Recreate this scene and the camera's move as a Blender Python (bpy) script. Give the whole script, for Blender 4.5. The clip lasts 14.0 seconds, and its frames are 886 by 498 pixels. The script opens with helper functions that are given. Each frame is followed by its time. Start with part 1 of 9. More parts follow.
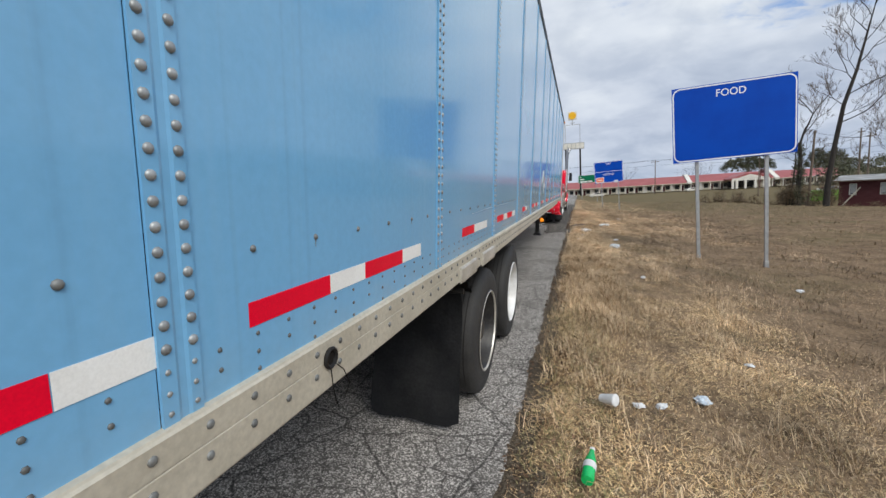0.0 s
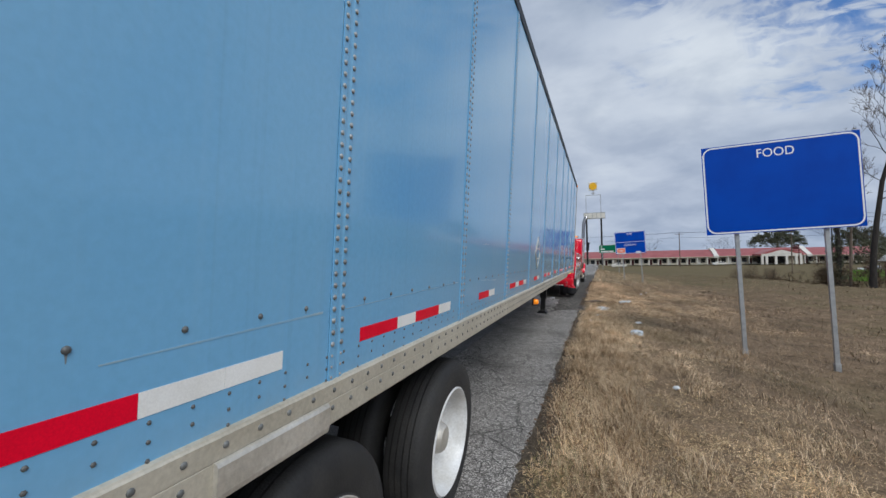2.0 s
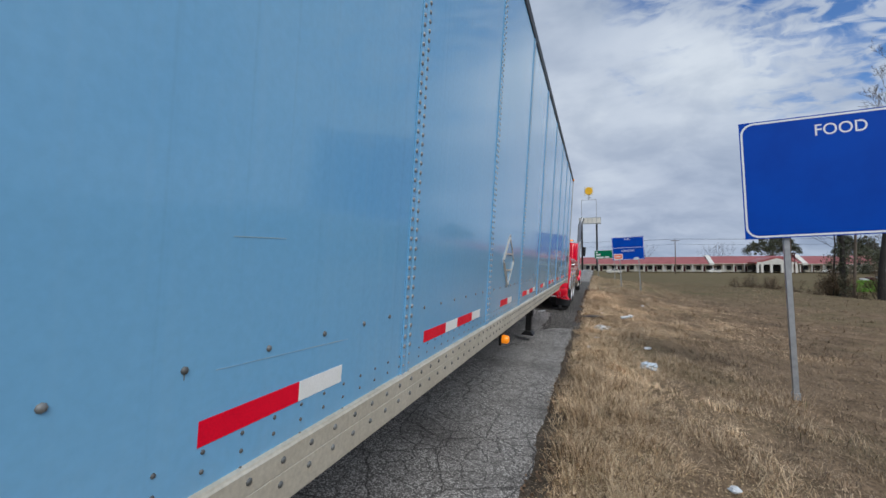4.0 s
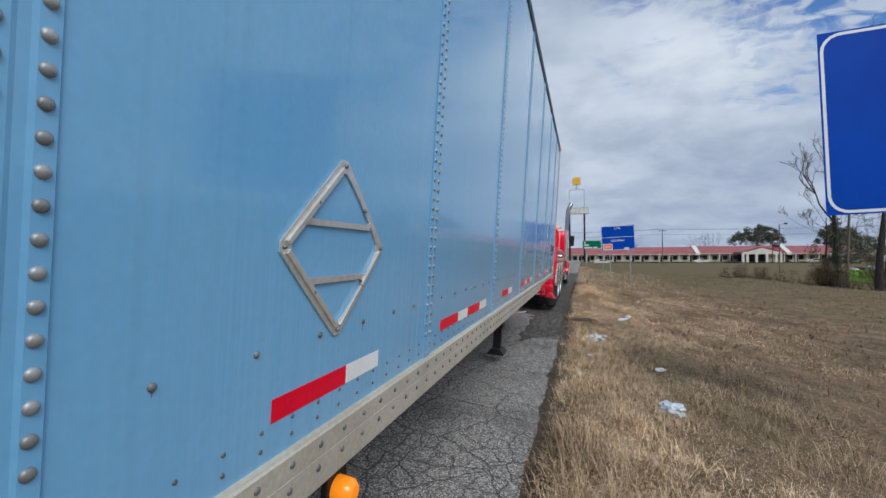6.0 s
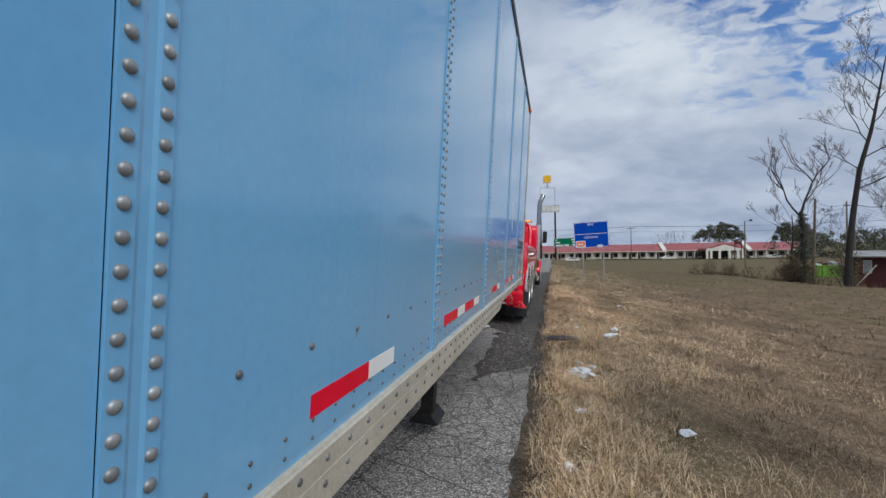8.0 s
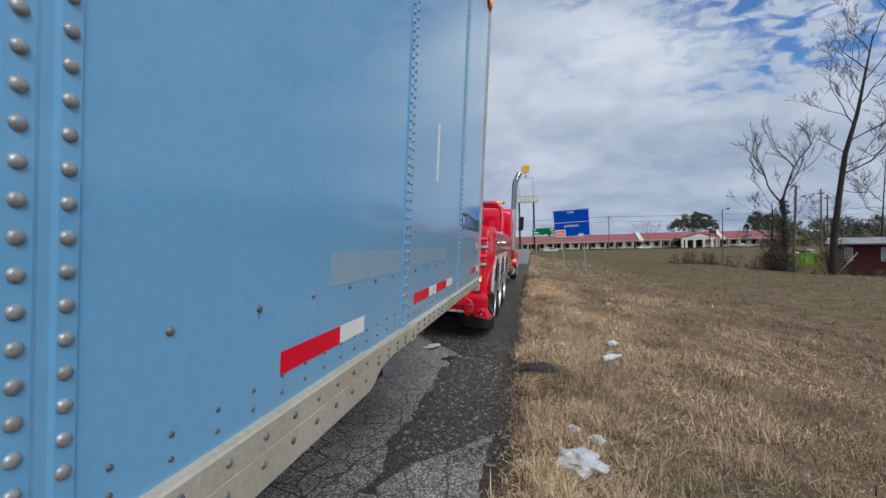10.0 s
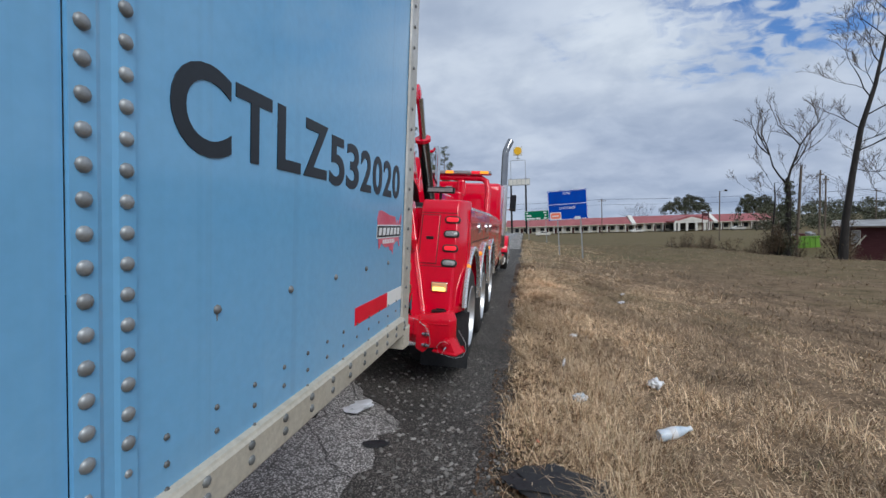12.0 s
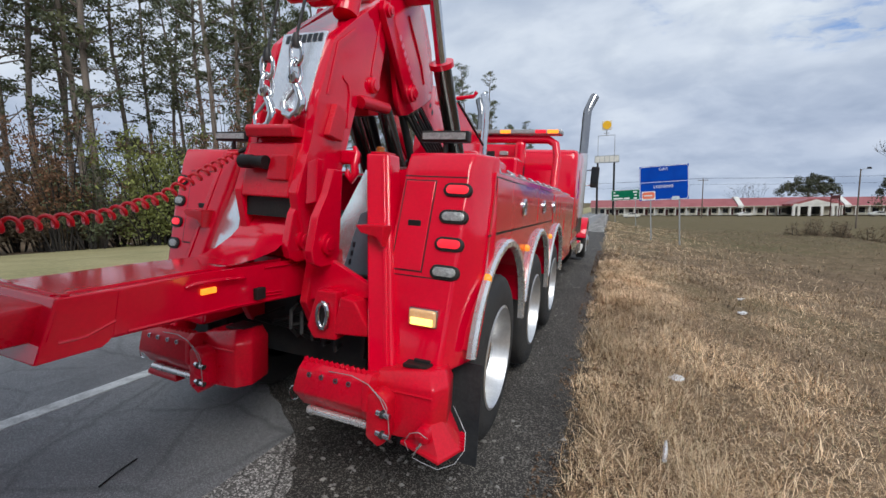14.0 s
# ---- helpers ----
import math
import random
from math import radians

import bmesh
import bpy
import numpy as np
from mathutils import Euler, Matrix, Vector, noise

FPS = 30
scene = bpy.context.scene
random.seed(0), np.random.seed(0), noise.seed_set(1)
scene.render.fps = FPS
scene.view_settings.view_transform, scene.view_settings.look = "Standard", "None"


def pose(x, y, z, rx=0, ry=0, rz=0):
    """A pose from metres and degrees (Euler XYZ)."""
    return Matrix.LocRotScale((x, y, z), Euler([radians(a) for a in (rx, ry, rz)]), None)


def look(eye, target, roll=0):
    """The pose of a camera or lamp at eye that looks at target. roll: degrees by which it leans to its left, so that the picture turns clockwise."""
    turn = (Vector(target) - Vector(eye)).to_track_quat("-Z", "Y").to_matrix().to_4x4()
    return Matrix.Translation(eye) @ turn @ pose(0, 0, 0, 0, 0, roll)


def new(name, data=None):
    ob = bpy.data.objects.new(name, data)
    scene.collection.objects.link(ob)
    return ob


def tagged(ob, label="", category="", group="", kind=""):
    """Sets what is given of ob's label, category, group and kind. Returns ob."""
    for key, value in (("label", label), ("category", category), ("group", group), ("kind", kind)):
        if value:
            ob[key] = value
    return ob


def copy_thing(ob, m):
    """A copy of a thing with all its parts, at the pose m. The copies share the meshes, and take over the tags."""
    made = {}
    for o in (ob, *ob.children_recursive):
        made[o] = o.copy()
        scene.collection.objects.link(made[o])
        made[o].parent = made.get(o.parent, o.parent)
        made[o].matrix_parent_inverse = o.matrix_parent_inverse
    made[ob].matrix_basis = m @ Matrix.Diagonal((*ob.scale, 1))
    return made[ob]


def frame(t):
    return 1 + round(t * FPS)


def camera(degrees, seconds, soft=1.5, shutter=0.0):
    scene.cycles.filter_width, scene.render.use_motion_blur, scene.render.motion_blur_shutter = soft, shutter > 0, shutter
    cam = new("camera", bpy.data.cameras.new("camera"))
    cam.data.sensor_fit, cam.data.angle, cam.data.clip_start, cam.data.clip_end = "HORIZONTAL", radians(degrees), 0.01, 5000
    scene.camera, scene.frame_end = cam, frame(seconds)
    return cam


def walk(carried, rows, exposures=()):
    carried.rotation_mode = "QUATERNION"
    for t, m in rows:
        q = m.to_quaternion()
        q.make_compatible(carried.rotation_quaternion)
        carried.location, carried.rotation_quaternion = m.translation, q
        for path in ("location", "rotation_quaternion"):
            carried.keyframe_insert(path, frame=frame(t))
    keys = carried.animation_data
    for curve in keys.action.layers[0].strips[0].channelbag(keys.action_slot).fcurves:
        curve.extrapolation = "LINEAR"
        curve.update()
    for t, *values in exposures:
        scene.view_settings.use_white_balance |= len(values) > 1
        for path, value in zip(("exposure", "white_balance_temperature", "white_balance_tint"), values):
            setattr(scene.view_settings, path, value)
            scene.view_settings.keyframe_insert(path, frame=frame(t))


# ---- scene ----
cam = camera(92.6, 14.0)
# The vehicles lean with the sloping shoulder: their own frame, in which the trailer stands upright.
LEAN = pose(0, 0, 0, -0.5, 4.0, 0)
PATH = [
    (0.0, (0.588, -0.451, 1.624), (-0.052, 1.588, 1.309), 0.6),
    (0.5, (0.765, -0.023, 1.649), (0.039, 2.003, 1.459), 1.4),
    (1.0, (0.798, 0.459, 1.664), (0.047, 2.482, 1.566), 2.0),
    (1.5, (0.853, 0.942, 1.673), (0.095, 2.964, 1.639), 2.1),
    (2.0, (0.787, 1.508, 1.690), (0.035, 3.533, 1.695), 2.7),
    (2.5, (0.715, 2.038, 1.733), (-0.032, 4.065, 1.761), 3.1),
    (3.0, (0.692, 2.595, 1.745), (-0.051, 4.622, 1.779), 3.4),
    (5.5, (0.598, 5.712, 1.720), (-0.099, 7.757, 1.707), 3.6),
    (6.0, (0.573, 6.345, 1.731), (-0.100, 8.397, 1.711), 3.4),
    (6.5, (0.575, 7.009, 1.714), (-0.073, 9.070, 1.685), 3.3),
    (7.0, (0.500, 7.609, 1.750), (-0.114, 9.679, 1.719), 3.3),
    (7.5, (0.494, 8.240, 1.720), (-0.082, 10.322, 1.701), 3.1),
    (8.0, (0.461, 8.870, 1.720), (-0.080, 10.961, 1.702), 3.0),
    (10.5, (0.518, 12.189, 1.650), (0.102, 14.307, 1.583), 2.5),
    (11.0, (0.527, 12.826, 1.659), (0.134, 14.948, 1.580), 2.6),
    (11.5, (0.473, 13.544, 1.638), (0.091, 15.667, 1.539), 2.6),
    (12.0, (0.446, 14.142, 1.647), (0.050, 16.261, 1.512), 2.3),
    (12.5, (0.444, 14.750, 1.629), (0.002, 16.857, 1.450), 2.0),
    (13.0, (0.432, 15.271, 1.609), (-0.097, 17.354, 1.391), 1.8),
    (13.5, (0.505, 15.683, 1.633), (-0.134, 17.732, 1.392), 2.2),
    (14.0, (0.500, 16.041, 1.637), (-0.269, 18.042, 1.374), 3.2),
]
walk(cam, [(t, LEAN @ look(eye, target, roll)) for t, eye, target, roll in PATH],
     [(t, stops, kelvin, 8) for t, stops, kelvin in ((0.0, 0.46, 6550), (0.5, 0.38, 6420), (1.0, 0.25, 6300), (2.0, 0.13, 6180), (3.0, 0.12, 6160), (6.0, 0.17, 6100), (8.0, 0.12, 6150), (11.0, 0.13, 6130), (12.0, 0.17, 6050), (13.0, 0.25, 6050), (14.0, 0.36, 6250))])

# ---- world and light ----
world = bpy.data.worlds.new("sky")
scene.world = world
world.use_nodes = True
SUN_AZ, SUN_EL = radians(140), radians(42)


def build_sky():
    nt = world.node_tree
    nt.nodes.clear()
    n, l = nt.nodes, nt.links
    out, bg = n.new("ShaderNodeOutputWorld"), n.new("ShaderNodeBackground")
    sky = n.new("ShaderNodeTexSky")
    sky.sky_type, sky.sun_disc, sky.sun_elevation, sky.sun_rotation = "NISHITA", False, SUN_EL, SUN_AZ
    tc, sep = n.new("ShaderNodeTexCoord"), n.new("ShaderNodeSeparateXYZ")
    l.new(tc.outputs["Generated"], sep.inputs[0])
    # the cloud deck is a plane overhead, so that clouds flatten towards the horizon
    up = n.new("ShaderNodeMath"); up.operation = "MAXIMUM"; up.inputs[1].default_value = 0.0
    l.new(sep.outputs["Z"], up.inputs[0])
    lift = n.new("ShaderNodeMath"); lift.operation = "ADD"; lift.inputs[1].default_value = 0.42
    l.new(up.outputs[0], lift.inputs[0])
    div = n.new("ShaderNodeVectorMath"); div.operation = "DIVIDE"
    l.new(tc.outputs["Generated"], div.inputs[0])
    l.new(lift.outputs[0], div.inputs[1])

    def noise_at(scale, detail, rough, dist, offset, squash=(1, 1, 1)):
        mp = n.new("ShaderNodeMapping")
        mp.inputs["Location"].default_value, mp.inputs["Scale"].default_value = offset, squash
        l.new(div.outputs[0], mp.inputs[0])
        t = n.new("ShaderNodeTexNoise")
        t.inputs["Scale"].default_value, t.inputs["Detail"].default_value = scale, detail
        t.inputs["Roughness"].default_value, t.inputs["Distortion"].default_value = rough, dist
        l.new(mp.outputs[0], t.inputs["Vector"])
        return t.outputs["Fac"]

    def ramp(src, stops):
        r = n.new("ShaderNodeValToRGB")
        r.color_ramp.interpolation = "EASE"
        while len(r.color_ramp.elements) < len(stops):
            r.color_ramp.elements.new(0.5)
        for e, (p, c) in zip(r.color_ramp.elements, stops):
            e.position, e.color = p, (*c, 1)
        l.new(src, r.inputs[0])
        return r.outputs[0]

    def mix(a, b, f):
        m = n.new("ShaderNodeMix"); m.data_type = "RGBA"
        for s, v in ((m.inputs[6], a), (m.inputs[7], b), (m.inputs[0], f)):
            if hasattr(v, "default_value"):
                l.new(v, s)
            else:
                s.default_value = v
        return m.outputs[2]

    thick = noise_at(1.9, 6.0, 0.47, 0.15, (3.1, 0.4, 0.0), (0.9, 1.1, 1.0))
    fine = noise_at(5.5, 7.0, 0.55, 0.25, (1.0, 5.0, 0.0), (0.9, 1.1, 1.0))
    tone = ramp(thick, [(0.30, (3.5, 4.0, 4.9)), (0.43, (4.3, 4.75, 5.6)), (0.54, (4.85, 5.25, 6.0)), (0.65, (5.65, 6.0, 6.55)), (0.78, (5.0, 5.4, 6.1))])
    wisp = ramp(fine, [(0.32, (0.86, 0.88, 0.91)), (0.68, (1.10, 1.09, 1.07))])
    mul = n.new("ShaderNodeMix"); mul.data_type, mul.blend_type = "RGBA", "MULTIPLY"
    mul.inputs[0].default_value = 1.0
    l.new(tone, mul.inputs[6]); l.new(wisp, mul.inputs[7])
    # the deck's grey underside, seen edge-on low over the horizon
    low = n.new("ShaderNodeMix"); low.data_type, low.blend_type = "RGBA", "MULTIPLY"
    low.inputs[0].default_value = 1.0
    l.new(mul.outputs[2], low.inputs[6])
    l.new(ramp(up.outputs[0], [(0.0, (0.90, 0.92, 0.96)), (0.10, (0.84, 0.86, 0.91)), (0.30, (1.0, 1.0, 1.0))]), low.inputs[7])
    # an opening in the clouds, high ahead on the field side, with combed wisps across it
    off = n.new("ShaderNodeVectorMath"); off.operation = "SUBTRACT"
    off.inputs[1].default_value = (SKY_GAP[0], SKY_GAP[1], 0.0)
    flat = n.new("ShaderNodeVectorMath"); flat.operation = "MULTIPLY"
    flat.inputs[1].default_value = (1.15, 1.9, 0.0)
    l.new(div.outputs[0], off.inputs[0]); l.new(off.outputs[0], flat.inputs[0])
    far = n.new("ShaderNodeVectorMath"); far.operation = "LENGTH"
    l.new(flat.outputs[0], far.inputs[0])
    torn = noise_at(3.6, 6.0, 0.6, 0.6, (0.7, 2.0, 0.0))
    pull = n.new("ShaderNodeMath"); pull.operation = "MULTIPLY_ADD"
    pull.inputs[1].default_value = 1.55
    l.new(torn, pull.inputs[0])
    neg = n.new("ShaderNodeMath"); neg.operation = "MULTIPLY"; neg.inputs[1].default_value = -1.0
    l.new(far.outputs["Value"], neg.inputs[0]); l.new(neg.outputs[0], pull.inputs[2])
    hole = ramp(pull.outputs[0], [(0.08, (0, 0, 0)), (0.55, (1, 1, 1))])
    comb = n.new("ShaderNodeMapping"); comb.inputs["Scale"].default_value = (7.5, 12.0, 1.0)
    comb.inputs["Rotation"].default_value = (0, 0, -0.6)
    l.new(div.outputs[0], comb.inputs[0])
    cirrus = n.new("ShaderNodeTexNoise")
    cirrus.inputs["Scale"].default_value, cirrus.inputs["Detail"].default_value, cirrus.inputs["Distortion"].default_value = 2.2, 6.0, 0.7
    l.new(comb.outputs[0], cirrus.inputs["Vector"])
    clear = ramp(cirrus.outputs["Fac"], [(0.38, (1, 1, 1)), (0.60, (0.10, 0.10, 0.10))])
    hm = n.new("ShaderNodeMix"); hm.data_type, hm.blend_type = "RGBA", "MULTIPLY"
    hm.inputs[0].default_value = 1.0
    l.new(hole, hm.inputs[6]); l.new(clear, hm.inputs[7])
    holes = hm.outputs[2]
    blue = n.new("ShaderNodeMix"); blue.data_type, blue.blend_type = "RGBA", "MULTIPLY"
    blue.inputs[0].default_value = 1.0
    blue.inputs[7].default_value = (0.62, 0.86, 1.20, 1)
    l.new(sky.outputs[0], blue.inputs[6])
    l.new(mix(low.outputs[2], blue.outputs[2], holes), bg.inputs[0])
    bg.inputs[1].default_value = 0.1
    l.new(bg.outputs[0], out.inputs[0])


SKY_GAP = (0.58, 0.97)
build_sky()
sun = new("sun", bpy.data.lights.new("sun", "SUN"))
sun.data.energy, sun.data.angle, sun.data.color = 1.9, radians(32), (1.0, 0.965, 0.91)
sun.matrix_world = look((0, 0, 0), (-math.sin(SUN_AZ) * math.cos(SUN_EL), -math.cos(SUN_AZ) * math.cos(SUN_EL), -math.sin(SUN_EL)))
scene.view_settings.exposure = 0.0


# ---- materials ----
def surf(name, color, rough=0.6, metal=0.0, color2=None, scale=6.0, amount=0.5, grain=80.0, grain_amount=0.15,
         bump=0.0, bump_scale=120.0, coat=0.0, emit=None, emit_strength=0.0, rough_var=0.15, random_amount=0.0, island=False,
         stretch=(1, 1, 1)):
    """A painted, worn or natural surface: two scales of colour variation, varied gloss and a fine relief."""
    m = bpy.data.materials.new(name)
    m.use_nodes = True
    n, l = m.node_tree.nodes, m.node_tree.links
    p = n["Principled BSDF"]
    tc, mp = n.new("ShaderNodeTexCoord"), n.new("ShaderNodeMapping")
    mp.inputs["Scale"].default_value = stretch
    l.new(tc.outputs["Object"], mp.inputs[0])

    def tex(s, d=4.0, r=0.6):
        t = n.new("ShaderNodeTexNoise")
        t.inputs["Scale"].default_value, t.inputs["Detail"].default_value, t.inputs["Roughness"].default_value = s, d, r
        l.new(mp.outputs[0], t.inputs["Vector"])
        return t.outputs["Fac"]

    def span(src, lo, hi, a, b):
        r = n.new("ShaderNodeMapRange")
        for i, v in enumerate((lo, hi, a, b)):
            r.inputs[i + 1].default_value = v
        l.new(src, r.inputs[0])
        return r.outputs[0]

    c2 = color2 or tuple(c * 0.72 for c in color)
    big, small = tex(scale), tex(grain, 2.0)
    mixer = n.new("ShaderNodeMix"); mixer.data_type = "RGBA"
    mixer.inputs[6].default_value, mixer.inputs[7].default_value = (*color, 1), (*c2, 1)
    l.new(span(big, 0.38, 0.68, 0.0, amount), mixer.inputs[0])
    hsv = n.new("ShaderNodeHueSaturation")
    l.new(mixer.outputs[2], hsv.inputs["Color"])
    val = span(small, 0.3, 0.7, 1 - grain_amount, 1 + grain_amount)
    if random_amount:
        rnd = n.new("ShaderNodeNewGeometry").outputs["Random Per Island"] if island else n.new("ShaderNodeObjectInfo").outputs["Random"]
        mu = n.new("ShaderNodeMath"); mu.operation = "MULTIPLY"
        l.new(val, mu.inputs[0]); l.new(span(rnd, 0, 1, 1 - random_amount, 1 + random_amount), mu.inputs[1])
        val = mu.outputs[0]
    l.new(val, hsv.inputs["Value"])
    l.new(hsv.outputs[0], p.inputs["Base Color"])
    l.new(span(big, 0.3, 0.7, max(rough - rough_var * rough, 0.02), min(rough + rough_var * rough, 1.0)), p.inputs["Roughness"])
    p.inputs["Metallic"].default_value = metal
    p.inputs["Coat Weight"].default_value = coat
    p.inputs["Coat Roughness"].default_value = 0.06
    if bump:
        b = n.new("ShaderNodeBump")
        b.inputs["Strength"].default_value, b.inputs["Distance"].default_value = bump, 0.01
        l.new(tex(bump_scale, 3.0), b.inputs["Height"])
        l.new(b.outputs[0], p.inputs["Normal"])
    if emit:
        p.inputs["Emission Color"].default_value, p.inputs["Emission Strength"].default_value = (*emit, 1), emit_strength
    return m


def trailer_paint():
    """Faded blue laminate under a clear gloss: slightly wavy, with pale rain streaks, and one panel badly washed out."""
    m = surf("trailer_paint", (0.168, 0.420, 0.690), 0.18, 0.0, (0.190, 0.436, 0.678), 0.9, 0.8, 45.0, 0.035, rough_var=0.3, coat=0.45)
    n, l = m.node_tree.nodes, m.node_tree.links
    p = n["Principled BSDF"]
    tc = n.new("ShaderNodeTexCoord")

    def tex(scale, stretch, detail=6.0):
        mp = n.new("ShaderNodeMapping")
        mp.inputs["Scale"].default_value = stretch
        l.new(tc.outputs["Object"], mp.inputs[0])
        t = n.new("ShaderNodeTexNoise")
        t.inputs["Scale"].default_value, t.inputs["Detail"].default_value = scale, detail
        l.new(mp.outputs[0], t.inputs["Vector"])
        return t.outputs["Fac"]

    def span(src, lo, hi, a, b):
        r = n.new("ShaderNodeMapRange")
        for i, v in enumerate((lo, hi, a, b)):
            r.inputs[i + 1].default_value = v
        l.new(src, r.inputs[0])
        return r.outputs[0]

    def times(a, b):
        k = n.new("ShaderNodeMath"); k.operation = "MULTIPLY"
        l.new(a, k.inputs[0]); l.new(b, k.inputs[1])
        return k.outputs[0]

    def over(fac, colour):
        mx = n.new("ShaderNodeMix"); mx.data_type = "RGBA"
        old = p.inputs["Base Color"].links[0].from_socket
        l.new(fac, mx.inputs[0]); l.new(old, mx.inputs[6])
        mx.inputs[7].default_value = (*colour, 1)
        l.new(mx.outputs[2], p.inputs["Base Color"])

    over(span(tex(3.0, (1, 9, 0.35)), 0.52, 0.78, 0.0, 0.26), (0.232, 0.462, 0.680))
    # washed streaks running down from about eye height on the panel behind the placard holder
    sep = n.new("ShaderNodeSeparateXYZ"); l.new(tc.outputs["Object"], sep.inputs[0])
    here = times(times(span(sep.outputs[1], 6.65, 7.25, 0, 1), span(sep.outputs[1], 7.90, 7.88, 0, 1)), span(sep.outputs[2], 1.86, 1.66, 0, 1))
    over(times(here, span(tex(4.0, (1, 26, 0.30)), 0.42, 0.72, 0.0, 0.50)), (0.30, 0.52, 0.72))
    # grime that has run down from the roof edge, and dust just above the rail
    over(span(tex(2.2, (1, 14, 0.12)), 0.60, 0.80, 0.0, 0.20), (0.10, 0.20, 0.31))
    over(times(span(sep.outputs[2], 1.34, 1.25, 0, 1), span(tex(7.0, (1, 1, 1)), 0.35, 0.7, 0.0, 0.45)), (0.24, 0.36, 0.45))
    b = n.new("ShaderNodeBump"); b.inputs["Strength"].default_value, b.inputs["Distance"].default_value = 0.07, 0.01
    l.new(tex(1.6, (1, 1, 1), 2.0), b.inputs["Height"])
    l.new(b.outputs[0], p.inputs["Normal"]); l.new(b.outputs[0], p.inputs["Coat Normal"])
    return m


def asphalt(name, base, light, cracks, crack_scale, grit=240.0, sparse=0.42):
    """Weathered asphalt: pale stones in dark binder, tar stains and a net of cracks."""
    m = bpy.data.materials.new(name)
    m.use_nodes = True
    n, l = m.node_tree.nodes, m.node_tree.links
    p = n["Principled BSDF"]
    tc = n.new("ShaderNodeTexCoord")
    wob = n.new("ShaderNodeTexNoise"); wob.inputs["Scale"].default_value, wob.inputs["Detail"].default_value = 5.0, 4.0
    l.new(tc.outputs["Object"], wob.inputs["Vector"])
    sc = n.new("ShaderNodeVectorMath"); sc.operation = "SCALE"; sc.inputs[3].default_value = 0.11
    l.new(wob.outputs["Color"], sc.inputs[0])
    ad = n.new("ShaderNodeVectorMath"); ad.operation = "ADD"
    l.new(tc.outputs["Object"], ad.inputs[0]); l.new(sc.outputs[0], ad.inputs[1])

    def vor(scale, feature):
        v = n.new("ShaderNodeTexVoronoi"); v.feature = feature
        v.voronoi_dimensions = "2D" if feature == "DISTANCE_TO_EDGE" else "3D"
        v.inputs["Scale"].default_value = scale
        l.new(ad.outputs[0] if feature == "DISTANCE_TO_EDGE" else tc.outputs["Object"], v.inputs["Vector"])
        return v

    def span(src, lo, hi, a, b):
        r = n.new("ShaderNodeMapRange")
        for i, v in enumerate((lo, hi, a, b)):
            r.inputs[i + 1].default_value = v
        l.new(src, r.inputs[0])
        return r.outputs[0]

    def mixc(f, a, b, kind="MIX"):
        x = n.new("ShaderNodeMix"); x.data_type, x.blend_type = "RGBA", kind
        for s, v in ((x.inputs[0], f), (x.inputs[6], a), (x.inputs[7], b)):
            if hasattr(v, "default_value"):
                l.new(v, s)
            else:
                s.default_value = v if not isinstance(v, tuple) else (*v, 1)
        return x.outputs[2]

    stones = vor(grit, "F1")
    sep = n.new("ShaderNodeSeparateColor"); l.new(stones.outputs["Color"], sep.inputs[0])
    stone = span(sep.outputs[0], sparse, 0.95, 0.0, 1.0)
    big = n.new("ShaderNodeTexNoise"); big.inputs["Scale"].default_value, big.inputs["Detail"].default_value = 0.9, 6.0
    l.new(tc.outputs["Object"], big.inputs["Vector"])
    tone = mixc(stone, base, light)
    tone = mixc(span(big.outputs["Fac"], 0.5, 0.72, 0.0, 0.55), tone, tuple(c * 0.45 for c in base))
    where = n.new("ShaderNodeTexNoise"); where.inputs["Scale"].default_value = 0.5
    l.new(tc.outputs["Object"], where.inputs["Vector"])
    c1 = span(vor(crack_scale, "DISTANCE_TO_EDGE").outputs["Distance"], 0.0, 0.050, 1.0, 0.0)
    c2 = span(vor(crack_scale * 0.27, "DISTANCE_TO_EDGE").outputs["Distance"], 0.0, 0.018, 0.9, 0.0)
    c1w = n.new("ShaderNodeMath"); c1w.operation = "MULTIPLY"
    l.new(c1, c1w.inputs[0]); l.new(span(where.outputs["Fac"], 0.36, 0.60, 0.40, 1.0), c1w.inputs[1])
    mxm = n.new("ShaderNodeMath"); mxm.operation = "MAXIMUM"
    l.new(c1w.outputs[0], mxm.inputs[0]); l.new(c2, mxm.inputs[1])
    cr = n.new("ShaderNodeMath"); cr.operation = "MULTIPLY"; cr.inputs[1].default_value = cracks
    l.new(mxm.outputs[0], cr.inputs[0])
    l.new(mixc(cr.outputs[0], tone, tuple(c * 0.16 for c in base)), p.inputs["Base Color"])
    p.inputs["Roughness"].default_value = 0.88
    h = n.new("ShaderNodeMath"); h.operation = "SUBTRACT"
    l.new(span(stones.outputs["Distance"], 0, 0.6, 0.35, 0.0), h.inputs[0]); l.new(cr.outputs[0], h.inputs[1])
    b = n.new("ShaderNodeBump"); b.inputs["Strength"].default_value, b.inputs["Distance"].default_value = 0.7, 0.006
    l.new(h.outputs[0], b.inputs["Height"]); l.new(b.outputs[0], p.inputs["Normal"])
    return m


